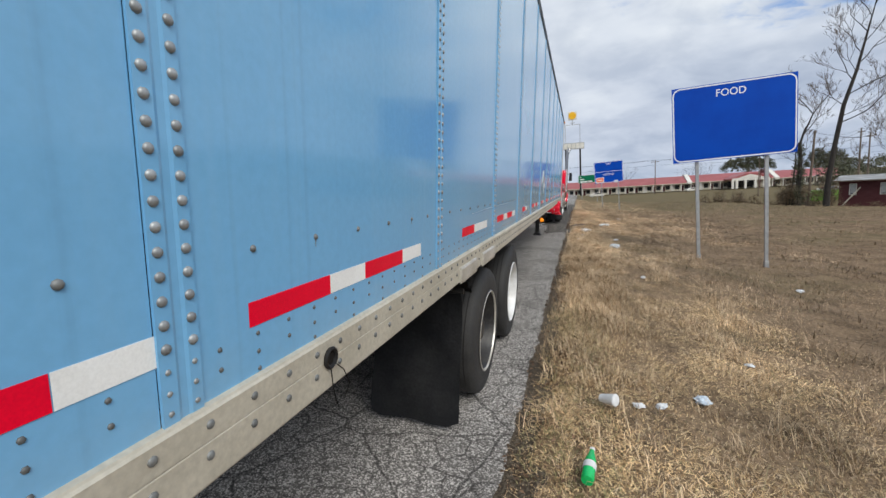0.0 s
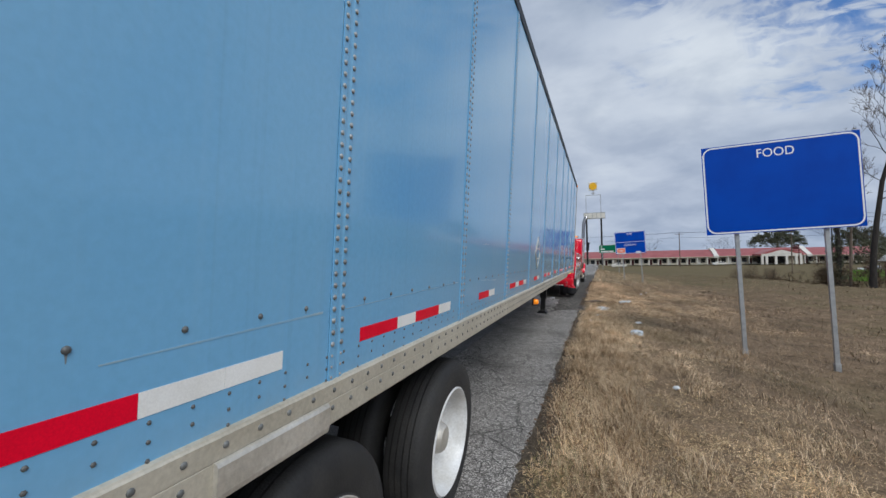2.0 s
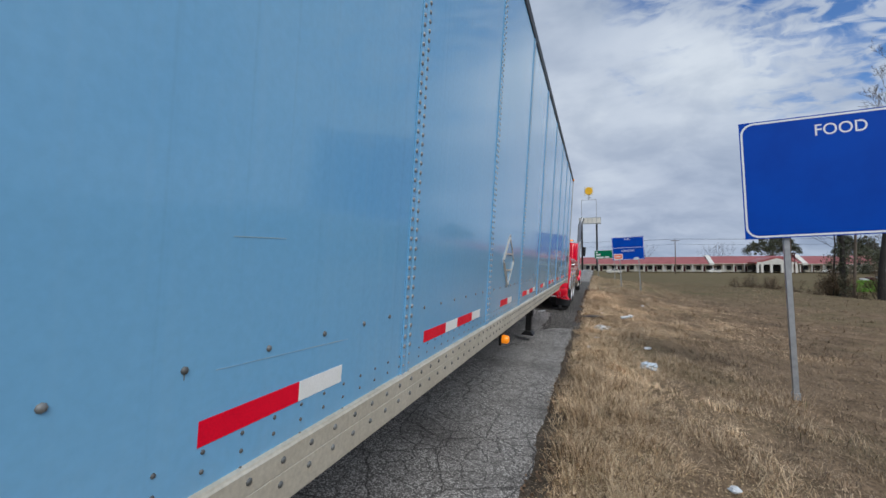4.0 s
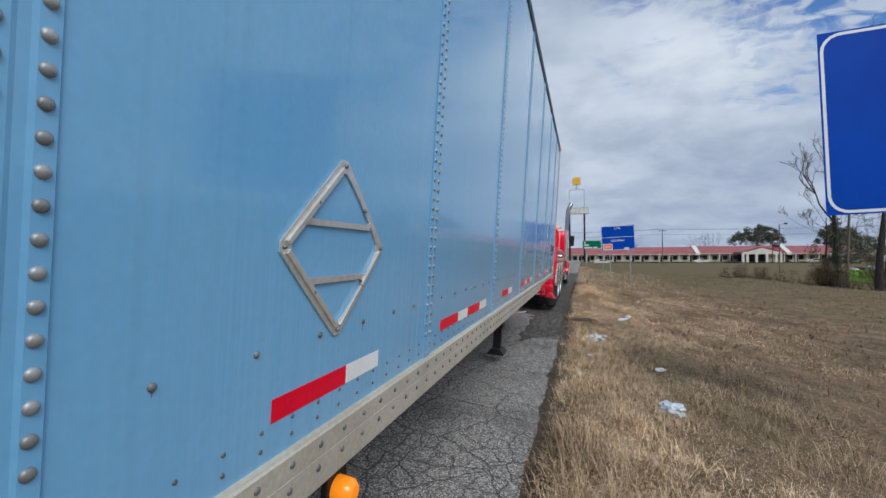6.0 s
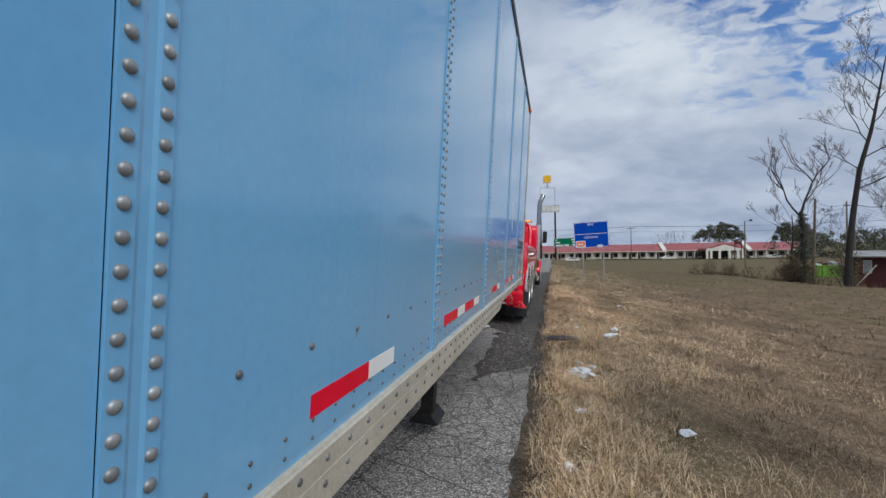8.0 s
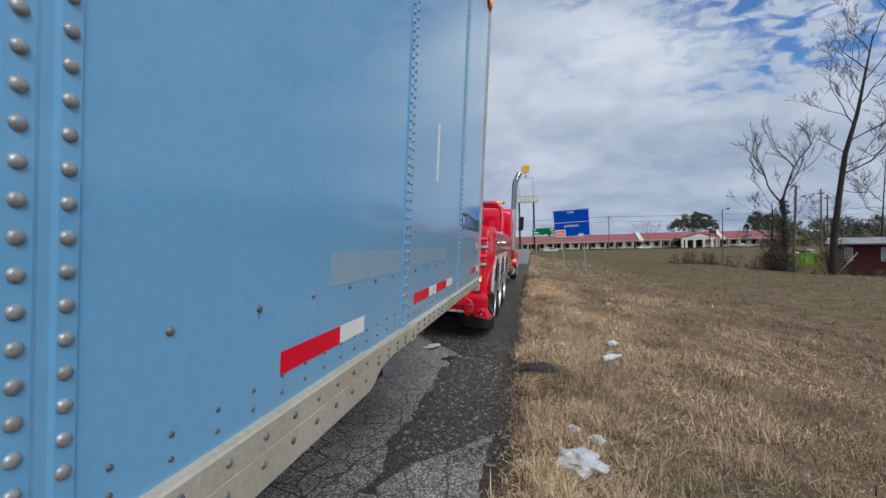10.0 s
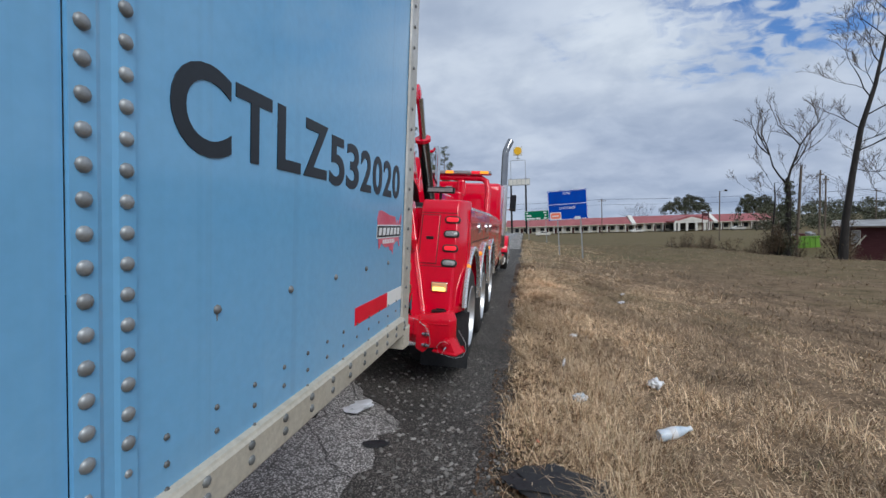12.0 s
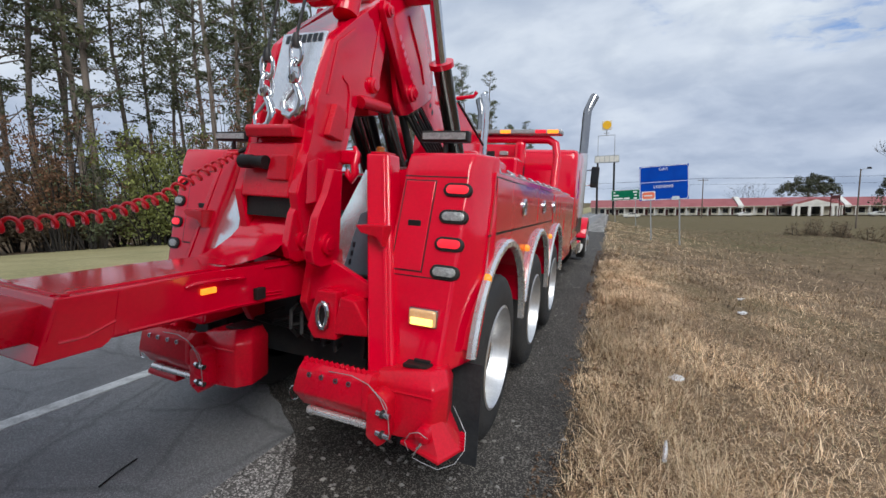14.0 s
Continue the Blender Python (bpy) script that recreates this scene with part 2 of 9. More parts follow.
def field_soil():
    """Matted winter turf: straw, brown thatch, patches of green and bare soil."""
    m = surf("winter_turf", (0.218, 0.152, 0.096), 0.95, 0, (0.106, 0.074, 0.046), 1.5, 1.0, 22.0, 0.45, 0.9, 60.0)
    n, l = m.node_tree.nodes, m.node_tree.links
    p = n["Principled BSDF"]
    tc = n.new("ShaderNodeTexCoord")
    t = n.new("ShaderNodeTexNoise"); t.inputs["Scale"].default_value, t.inputs["Detail"].default_value = 0.11, 7.0
    t.inputs["Roughness"].default_value = 0.65
    l.new(tc.outputs["Object"], t.inputs["Vector"])
    r = n.new("ShaderNodeMapRange")
    for i, v in enumerate((0.50, 0.68, 0.0, 0.55)):
        r.inputs[i + 1].default_value = v
    l.new(t.outputs["Fac"], r.inputs[0])
    mx = n.new("ShaderNodeMix"); mx.data_type = "RGBA"
    old = p.inputs["Base Color"].links[0].from_socket
    l.new(r.outputs[0], mx.inputs[0]); l.new(old, mx.inputs[6])
    mx.inputs[7].default_value = (0.095, 0.098, 0.038, 1)
    # greener grass in the low ground farther out
    sp = n.new("ShaderNodeSeparateXYZ"); l.new(tc.outputs["Object"], sp.inputs[0])
    wv = n.new("ShaderNodeMath"); wv.operation = "MULTIPLY_ADD"; wv.inputs[1].default_value = 26.0
    l.new(t.outputs["Fac"], wv.inputs[0]); l.new(sp.outputs[1], wv.inputs[2])
    lo = n.new("ShaderNodeMapRange")
    for i, v in enumerate((44.0, 66.0, 0.0, 0.75)):
        lo.inputs[i + 1].default_value = v
    l.new(wv.outputs[0], lo.inputs[0])
    m2 = n.new("ShaderNodeMix"); m2.data_type = "RGBA"
    l.new(lo.outputs[0], m2.inputs[0]); l.new(mx.outputs[2], m2.inputs[6])
    m2.inputs[7].default_value = (0.125, 0.104, 0.052, 1)
    l.new(m2.outputs[2], p.inputs["Base Color"])
    return m


def glass_mat():
    m = surf("dark_glass", (0.02, 0.024, 0.03), 0.06, 0.0, amount=0.3, rough_var=0.3)
    return m


def blades_mat(name, stops):
    m = bpy.data.materials.new(name)
    m.use_nodes = True
    n, l = m.node_tree.nodes, m.node_tree.links
    p = n["Principled BSDF"]
    g = n.new("ShaderNodeNewGeometry")
    r = n.new("ShaderNodeValToRGB")
    while len(r.color_ramp.elements) < len(stops):
        r.color_ramp.elements.new(0.5)
    for e, (q, c) in zip(r.color_ramp.elements, stops):
        e.position, e.color = q, (*c, 1)
    l.new(g.outputs["Random Per Island"], r.inputs[0])
    tc = n.new("ShaderNodeTexCoord")
    t = n.new("ShaderNodeTexNoise"); t.inputs["Scale"].default_value, t.inputs["Detail"].default_value = 0.55, 5.0
    l.new(tc.outputs["Object"], t.inputs["Vector"])
    mr = n.new("ShaderNodeMapRange")
    for i, v in enumerate((0.34, 0.66, 0.60, 1.45)):
        mr.inputs[i + 1].default_value = v
    l.new(t.outputs["Fac"], mr.inputs[0])
    h = n.new("ShaderNodeHueSaturation")
    l.new(r.outputs[0], h.inputs["Color"]); l.new(mr.outputs[0], h.inputs["Value"])
    l.new(h.outputs[0], p.inputs["Base Color"])
    p.inputs["Roughness"].default_value = 0.75
    p.inputs["Subsurface Weight"].default_value = 0.0
    return m


M_BLUE = trailer_paint()
M_ALU = surf("weathered_aluminium", (0.66, 0.64, 0.59), 0.42, 0.45, (0.40, 0.37, 0.31), 4.0, 0.7, 60, 0.10, 0.12, 90)
M_RAIL = surf("dusty_rail", (0.56, 0.525, 0.44), 0.55, 0.25, (0.41, 0.375, 0.30), 3.5, 0.7, 70, 0.10, 0.15, 60)
M_BRIGHT = surf("bright_aluminium", (0.74, 0.735, 0.70), 0.34, 0.6, (0.55, 0.53, 0.48), 5.0, 0.6, 60, 0.08, 0.1, 60)
M_RIVET = surf("rivet_steel", (0.345, 0.365, 0.375), 0.46, 0.45, (0.20, 0.205, 0.205), 30, 0.7, 200, 0.15, random_amount=0.25)
M_RIVET_D = surf("dull_rivet", (0.20, 0.21, 0.21), 0.55, 0.4, (0.11, 0.11, 0.11), 30, 0.7, 200, 0.15, random_amount=0.3)
M_RUST = surf("rust_stain", (0.16, 0.20, 0.23), 0.7, 0, (0.19, 0.20, 0.21), 60, 0.8, 150, 0.2)
M_SCUFF = surf("scraped_metal", (0.22, 0.205, 0.19), 0.6, 0.3, (0.34, 0.32, 0.30), 40, 0.8, 120, 0.2)
M_TAPE_R = surf("red_reflective_tape", (0.82, 0.002, 0.030), 0.35, 0, (0.70, 0.002, 0.026), 9, 0.6, 220, 0.07, 0.06, 400)
M_TAPE_W = surf("white_reflective_tape", (0.86, 0.87, 0.86), 0.35, 0, (0.74, 0.74, 0.71), 7, 0.6, 220, 0.05, 0.06, 400)
M_RUBBER = surf("tyre_rubber", (0.019, 0.019, 0.020), 0.72, 0, (0.040, 0.038, 0.035), 6, 0.8, 90, 0.2, 0.25, 160)
M_FLAP = surf("mud_flap_rubber", (0.024, 0.025, 0.028), 0.6, 0, (0.05, 0.05, 0.05), 4, 0.7, 60, 0.15, 0.2, 40)
M_WHITE_RIM = surf("white_rim_paint", (0.74, 0.75, 0.76), 0.35, 0, (0.52, 0.50, 0.46), 7, 0.7, 70, 0.08)
M_DARK_RIM = surf("dusty_steel_rim", (0.026, 0.026, 0.028), 0.5, 0.3, (0.065, 0.060, 0.054), 8, 0.8, 80, 0.2)
M_BLACK = surf("black_painted_steel", (0.011, 0.011, 0.012), 0.5, 0.1, (0.030, 0.027, 0.024), 7, 0.7, 90, 0.2, 0.1, 90)
M_GREASE = surf("grimy_underframe", (0.012, 0.011, 0.010), 0.85, 0.0, (0.026, 0.022, 0.018), 5, 0.8, 70, 0.25, 0.2, 80)
M_RED = surf("tow_truck_red", (0.69, 0.000, 0.024), 0.12, 0, (0.58, 0.000, 0.020), 2.0, 0.6, 60, 0.04, coat=0.5, rough_var=0.3)
M_RED_DULL = surf("worn_red_steel", (0.60, 0.001, 0.021), 0.30, 0, (0.50, 0.006, 0.014), 4.0, 0.7, 80, 0.10, 0.06, 70, coat=0.3)
M_CHROME = surf("chrome", (0.66, 0.67, 0.69), 0.10, 1.0, (0.50, 0.51, 0.53), 6, 0.5, 60, 0.03)
M_MIRROR_STEEL = surf("polished_stainless", (0.84, 0.85, 0.86), 0.22, 0.85, (0.62, 0.63, 0.65), 3, 0.5, 40, 0.03)
M_FLARE = surf("brushed_fender_trim", (0.80, 0.80, 0.80), 0.26, 0.75, (0.62, 0.61, 0.60), 9, 0.7, 60, 0.06, 0.08, 60)
M_RIM = surf("polished_wheel_alloy", (0.74, 0.74, 0.74), 0.34, 0.8, (0.58, 0.57, 0.56), 7, 0.7, 60, 0.06)
M_DIAMOND = surf("diamond_plate", (0.55, 0.56, 0.57), 0.28, 0.9, (0.4, 0.4, 0.4), 8, 0.5, 50, 0.1, 0.6, 55)
M_DARK_CHROME = surf("dark_polished_cylinder", (0.085, 0.080, 0.075), 0.18, 0.85, (0.14, 0.13, 0.12), 5, 0.6, 60, 0.05)
M_STACK = surf("aged_chrome_stack", (0.34, 0.34, 0.35), 0.14, 1.0, (0.24, 0.24, 0.25), 4, 0.6, 60, 0.04)
M_GLASS = glass_mat()
M_LENS_R = surf("red_lens", (0.55, 0.01, 0.02), 0.15, 0, amount=0.3, emit=(1.0, 0.03, 0.05), emit_strength=0.6)
M_LENS_OFF = surf("clear_lens", (0.42, 0.42, 0.41), 0.15, 0.3, (0.22, 0.22, 0.22), 60, 0.8, 200, 0.2, 0.5, 90)
M_AMBER = surf("amber_lens", (0.75, 0.22, 0.02), 0.2, 0, amount=0.3, emit=(1.0, 0.38, 0.04), emit_strength=0.5)
M_AMBER_OFF = surf("unlit_amber_lens", (0.30, 0.085, 0.012), 0.2, 0, amount=0.4)
M_CHAIN = surf("oiled_black_chain", (0.016, 0.015, 0.015), 0.38, 0.6, (0.05, 0.04, 0.034), 30, 0.7, 90, 0.2)
M_AMBER_LIT = surf("lit_amber_lamp", (0.80, 0.24, 0.02), 0.2, 0, (0.9, 0.4, 0.08), 40, 0.6, emit=(1.0, 0.30, 0.02), emit_strength=0.9)
M_LAMP_CLEAR = surf("warm_clear_lens", (0.74, 0.50, 0.28), 0.15, 0.1, (0.62, 0.34, 0.14), 30, 0.6, 120, 0.1, 0.3, 60, emit=(1.0, 0.42, 0.10), emit_strength=0.16)
M_GLOW = surf("lit_lamp_filament", (0.9, 0.6, 0.3), 0.2, 0, (0.9, 0.7, 0.4), 40, 0.6, emit=(1.0, 0.56, 0.08), emit_strength=2.2)
M_ORANGE = surf("orange_marker_lens", (0.90, 0.25, 0.01), 0.2, 0, (0.75, 0.17, 0.01), 20, 0.5, 80, 0.05, emit=(1.0, 0.30, 0.01), emit_strength=0.35)
M_INK = surf("dark_lettering", (0.010, 0.014, 0.020), 0.45, 0, (0.022, 0.030, 0.040), 8, 0.7, 120, 0.1)
M_WHITE = surf("white_sign_sheeting", (0.78, 0.79, 0.80), 0.45, 0, (0.66, 0.67, 0.67), 3, 0.5, 60, 0.04)
M_SIGN_BLUE = surf("blue_sign_sheeting", (0.0005, 0.060, 0.42), 0.5, 0, (0.0005, 0.045, 0.34), 1.1, 0.9, 70, 0.04)
M_SIGN_GREEN = surf("green_sign_sheeting", (0.003, 0.155, 0.075), 0.4, 0, (0.003, 0.12, 0.06), 1.5, 0.6, 60, 0.04)
M_POST = surf("galvanised_post", (0.42, 0.43, 0.44), 0.5, 0.6, (0.28, 0.29, 0.30), 8, 0.7, 60, 0.1, 0.1, 80)
M_PINK = surf("faded_red_decal", (0.62, 0.06, 0.12), 0.4, 0, (0.70, 0.24, 0.30), 9, 0.8, 100, 0.08)
M_PATCH = surf("unpainted_patch_film", (0.300, 0.430, 0.530), 0.24, 0, (0.210, 0.395, 0.580), 2.2, 1.0, 50, 0.05)
M_SCRATCH = surf("scratched_blue_paint", (0.315, 0.440, 0.510), 0.3, 0, (0.185, 0.425, 0.670), 5.0, 1.0, 50, 0.05)
M_SHOULDER = asphalt("old_shoulder_asphalt", (0.135, 0.126, 0.118), (0.64, 0.605, 0.57), 0.92, 5.2, 125.0, 0.48)
M_ROAD = asphalt("road_asphalt", (0.175, 0.175, 0.180), (0.350, 0.350, 0.352), 0.35, 1.6, 260.0)
M_GRAVEL = asphalt("dark_loose_gravel", (0.036, 0.032, 0.029), (0.21, 0.190, 0.168), 0.0, 9.0, 150.0, 0.60)
M_TURF = field_soil()
M_BLADE = blades_mat("dry_grass", [(0.0, (0.095, 0.055, 0.031)), (0.25, (0.305, 0.197, 0.110)), (0.52, (0.56, 0.394, 0.238)), (0.9, (0.90, 0.70, 0.475)), (1.0, (0.19, 0.175, 0.080))])
M_BLADE_GOLD = blades_mat("golden_grass", [(0.0, (0.100, 0.055, 0.026)), (0.25, (0.34, 0.210, 0.100)), (0.52, (0.64, 0.430, 0.215)), (0.9, (0.98, 0.74, 0.42)), (1.0, (0.24, 0.225, 0.095))])
M_BLADE_GREEN = blades_mat("faded_green_grass", [(0.0, (0.10, 0.085, 0.035)), (0.4, (0.22, 0.20, 0.085)), (0.8, (0.36, 0.31, 0.15)), (1.0, (0.52, 0.40, 0.21))])
M_BLADE_FIELD = blades_mat("field_grass", [(0.0, (0.080, 0.050, 0.029)), (0.3, (0.180, 0.123, 0.074)), (0.6, (0.270, 0.190, 0.118)), (0.9, (0.43, 0.312, 0.198)), (1.0, (0.110, 0.106, 0.044))])
M_LITTER = surf("white_litter", (0.76, 0.77, 0.79), 0.5, 0, (0.55, 0.55, 0.54), 14, 0.7, 60, 0.06)
M_LITTER_B = surf("pale_blue_plastic", (0.48, 0.56, 0.64), 0.3, 0, (0.70, 0.74, 0.78), 12, 0.8, 60, 0.06)
M_GREEN_PET = surf("green_plastic", (0.01, 0.42, 0.10), 0.12, 0, (0.02, 0.55, 0.18), 20, 0.6, 60, 0.06)
M_BARK = surf("pine_bark", (0.185, 0.150, 0.122), 0.95, 0, (0.105, 0.085, 0.070), 6, 0.8, 40, 0.25, 0.8, 30, stretch=(1, 1, 0.3))
M_BARK_G = surf("grey_bark", (0.030, 0.025, 0.022), 0.95, 0, (0.016, 0.014, 0.013), 5, 0.8, 40, 0.25, 0.8, 30, stretch=(1, 1, 0.3))
M_TWIG = surf("pale_twigs", (0.120, 0.100, 0.086), 0.95, 0, (0.070, 0.060, 0.052), 3, 0.8, 30, 0.2)
M_NEEDLE = surf("pine_needles", (0.078, 0.098, 0.048), 0.8, 0, (0.135, 0.132, 0.066), 0.6, 0.8, 8, 0.3, random_amount=0.35, island=True)
M_BRUSH = surf("brown_brush", (0.150, 0.100, 0.062), 0.9, 0, (0.105, 0.088, 0.050), 0.5, 0.9, 8, 0.3, random_amount=0.4, island=True)
M_EVERGREEN = surf("dark_evergreen", (0.066, 0.074, 0.044), 0.85, 0, (0.105, 0.104, 0.062), 0.25, 0.8, 4, 0.3, random_amount=0.35, island=True)
M_ROOF = surf("red_metal_roof", (0.32, 0.085, 0.085), 0.5, 0, (0.24, 0.065, 0.065), 0.3, 0.7, 6, 0.08)
M_WALL = surf("cream_motel_wall", (0.66, 0.62, 0.50), 0.8, 0, (0.56, 0.52, 0.42), 0.6, 0.6, 10, 0.06)
M_TRIM = surf("white_trim", (0.70, 0.68, 0.63), 0.6, 0, (0.54, 0.52, 0.47), 0.8, 0.6, 10, 0.05)
M_SIDING = surf("dark_red_siding", (0.068, 0.008, 0.011), 0.7, 0, (0.045, 0.006, 0.008), 1.5, 0.7, 20, 0.12, stretch=(1, 1, 6))
M_GREY_ROOF = surf("pale_metal_roof", (0.40, 0.40, 0.39), 0.5, 0.3, (0.20, 0.19, 0.18), 0.9, 0.9, 12, 0.08)
M_WOOD = surf("weathered_pole", (0.16, 0.125, 0.095), 0.9, 0, (0.09, 0.07, 0.055), 4, 0.7, 30, 0.2, stretch=(1, 1, 0.2))
M_YELLOW = surf("yellow_sign_plastic", (0.85, 0.50, 0.01), 0.35, 0, (0.78, 0.36, 0.01), 0.6, 0.6, 6, 0.04)
M_LIME = surf("lime_green_steel", (0.16, 0.36, 0.03), 0.45, 0, (0.10, 0.22, 0.025), 1.5, 0.6, 10, 0.08)
M_LINE = surf("worn_white_road_paint", (0.70, 0.70, 0.68), 0.7, 0, (0.34, 0.34, 0.33), 9, 0.8, 90, 0.2)
M_STICK_B = surf("torn_blue_sticker", (0.06, 0.34, 0.55), 0.5, 0, (0.3, 0.5, 0.6), 30, 0.6)
M_STICK_O = surf("torn_tan_sticker", (0.55, 0.34, 0.13), 0.5, 0, (0.6, 0.5, 0.36), 30, 0.6)
M_HOSE = surf("red_coiled_hose", (0.58, 0.010, 0.022), 0.3, 0, amount=0.4)
M_ORANGE_LOGO = surf("orange_red_decal", (0.80, 0.16, 0.08), 0.4, 0, (0.70, 0.30, 0.20), 4, 0.7)
M_PURPLE = surf("purple_striping", (0.16, 0.02, 0.16), 0.25, 0, (0.30, 0.02, 0.10), 3, 0.8, coat=0.6)
# Dark reflection in the polished panel, put into a colour.
M_SLATE_REFLECTION = surf("slate_blue_paint", (0.135, 0.165, 0.205), 0.35, 0, (0.10, 0.125, 0.16), 3, 0.7, 50, 0.05)
M_DIRT = asphalt("broken_edge_soil", (0.060, 0.045, 0.032), (0.150, 0.125, 0.095), 0.0, 9.0, 80.0)
M_VERGE = surf("olive_verge_grass", (0.33, 0.285, 0.140), 0.95, 0, (0.235, 0.215, 0.098), 0.7, 0.8, 14.0, 0.25, 0.8, 40.0)
M_LEAF = surf("fallen_leaf", (0.150, 0.088, 0.050), 0.8, 0, (0.095, 0.060, 0.038), 3, 0.8, 60, 0.2, random_amount=0.5, island=True)
M_YGREEN = surf("yellow_green_leaves", (0.165, 0.178, 0.048), 0.85, 0, (0.095, 0.115, 0.032), 0.6, 0.8, 8, 0.3, random_amount=0.4, island=True)
M_RUSSET = surf("russet_leaves", (0.165, 0.078, 0.040), 0.9, 0, (0.105, 0.062, 0.034), 0.6, 0.8, 8, 0.3, random_amount=0.4, island=True)
for m, level in ((M_SIGN_BLUE, 0.12), (M_SIGN_GREEN, 0.15), (M_RED, 0.30), (M_RED_DULL, 0.25), (M_TAPE_R, 0.15), (M_TURF, 0.1), (M_BLADE, 0.2), (M_SHOULDER, 0.3), (M_GRAVEL, 0.35), (M_DIRT, 0.2), (M_GREASE, 0.15), (M_BLACK, 0.3), (M_FLAP, 0.25), (M_ROAD, 0.3)):
    m.node_tree.nodes["Principled BSDF"].inputs["Specular IOR Level"].default_value = level


# ---- building helpers ----
def part(name, bm, material, parent, label="", smooth=0.0):
    """Link a bmesh as ONE mesh object under a thing or a part."""
    me = bpy.data.meshes.new(name)
    bmesh.ops.recalc_face_normals(bm, faces=bm.faces)
    bm.to_mesh(me)
    bm.free()
    if smooth:
        for f in me.polygons:
            f.use_smooth = True
        me.set_sharp_from_angle(angle=radians(smooth))
    me.materials.append(material)
    ob = new(name, me)
    ob.parent = parent
    if label:
        tagged(ob, label)
    return ob


def again(ob, parent, m=None):
    """Another part that shares ob's mesh."""
    o = new(ob.name.split(".")[0], ob.data)
    o.parent = parent
    if m is not None:
        o.matrix_basis = m
    if "label" in ob:
        o["label"] = ob["label"]
    return o


def thing(name, m, label, category, group="", kind=""):
    ob = new(name)
    ob.empty_display_size = 0.1
    ob.matrix_basis = m
    return tagged(ob, label, category, group, kind)


def single(name, bm, material, label, category, group="", kind="", m=None, smooth=0.0):
    ob = part(name, bm, material, None, "", smooth)
    if m is not None:
        ob.matrix_basis = m
    return tagged(ob, label, category, group, kind)


def box(bm, x0, x1, y0, y1, z0, z1, bevel=0.0, m=None):
    vs = [bm.verts.new((x, y, z)) for x in (x0, x1) for y in (y0, y1) for z in (z0, z1)]
    if m is not None:
        for v in vs:
            v.co = m @ v.co
    fs = [bm.faces.new([vs[i] for i in q]) for q in ((0, 1, 3, 2), (4, 6, 7, 5), (0, 4, 5, 1), (2, 3, 7, 6), (0, 2, 6, 4), (1, 5, 7, 3))]
    if bevel:
        es = list({e for f in fs for e in f.edges})
        bmesh.ops.bevel(bm, geom=es, offset=bevel, segments=2, affect="EDGES", profile=0.5)
    return bm


def prism(bm, pts, a0, a1, axis="x", bevel=0.0):
    """A polygon, given in the other two axes in order, drawn out along an axis from a0 to a1."""
    def at(p, a):
        return {"x": (a, p[0], p[1]), "y": (p[0], a, p[1]), "z": (p[0], p[1], a)}[axis]
    lo, hi = [bm.verts.new(at(p, a0)) for p in pts], [bm.verts.new(at(p, a1)) for p in pts]
    fs = [bm.faces.new(lo), bm.faces.new(hi[::-1])]
    k = len(pts)
    for i in range(k):
        fs.append(bm.faces.new((lo[i], hi[i], hi[(i + 1) % k], lo[(i + 1) % k])))
    if bevel:
        es = list({e for f in fs for e in f.edges})
        bmesh.ops.bevel(bm, geom=es, offset=bevel, segments=2, affect="EDGES", profile=0.5)
    return bm


def ring_frame(d):
    d = Vector(d).normalized()
    a = Vector((0, 0, 1)) if abs(d.z) < 0.9 else Vector((1, 0, 0))
    u = d.cross(a).normalized()
    return u, d.cross(u)


def tube(bm, pts, radii, seg=10, caps=True):
    """A round bar or pipe along points; radii: one number, or one for each point."""
    pts = [Vector(p) for p in pts]
    if not hasattr(radii, "__len__"):
        radii = [radii] * len(pts)
    rings = []
    for i, p in enumerate(pts):
        d = pts[min(i + 1, len(pts) - 1)] - pts[max(i - 1, 0)]
        u, w = ring_frame(d)
        if rings:
            u = (u0 - d.normalized() * u0.dot(d.normalized())).normalized()
            w = d.normalized().cross(u)
        u0 = u
        rings.append([bm.verts.new(p + (u * math.cos(a) + w * math.sin(a)) * radii[i]) for a in [2 * math.pi * k / seg for k in range(seg)]])
    for r, s in zip(rings, rings[1:]):
        for k in range(seg):
            bm.faces.new((r[k], r[(k + 1) % seg], s[(k + 1) % seg], s[k]))
    if caps:
        bm.faces.new(rings[0][::-1])
        bm.faces.new(rings[-1])
    return bm


def lathe(bm, profile, origin=(0, 0, 0), axis="x", seg=32):
    """A turned shape: (radius, place along the axis) pairs."""
    o = Vector(origin)
    rings = []
    for r, a in profile:
        row = []
        for k in range(seg):
            c, s = r * math.cos(2 * math.pi * k / seg), r * math.sin(2 * math.pi * k / seg)
            row.append(bm.verts.new(o + Vector({"x": (a, c, s), "y": (c, a, s), "z": (c, s, a)}[axis])))
        rings.append(row)
    for r, s in zip(rings, rings[1:]):
        for k in range(seg):
            bm.faces.new((r[k], r[(k + 1) % seg], s[(k + 1) % seg], s[k]))
    return bm


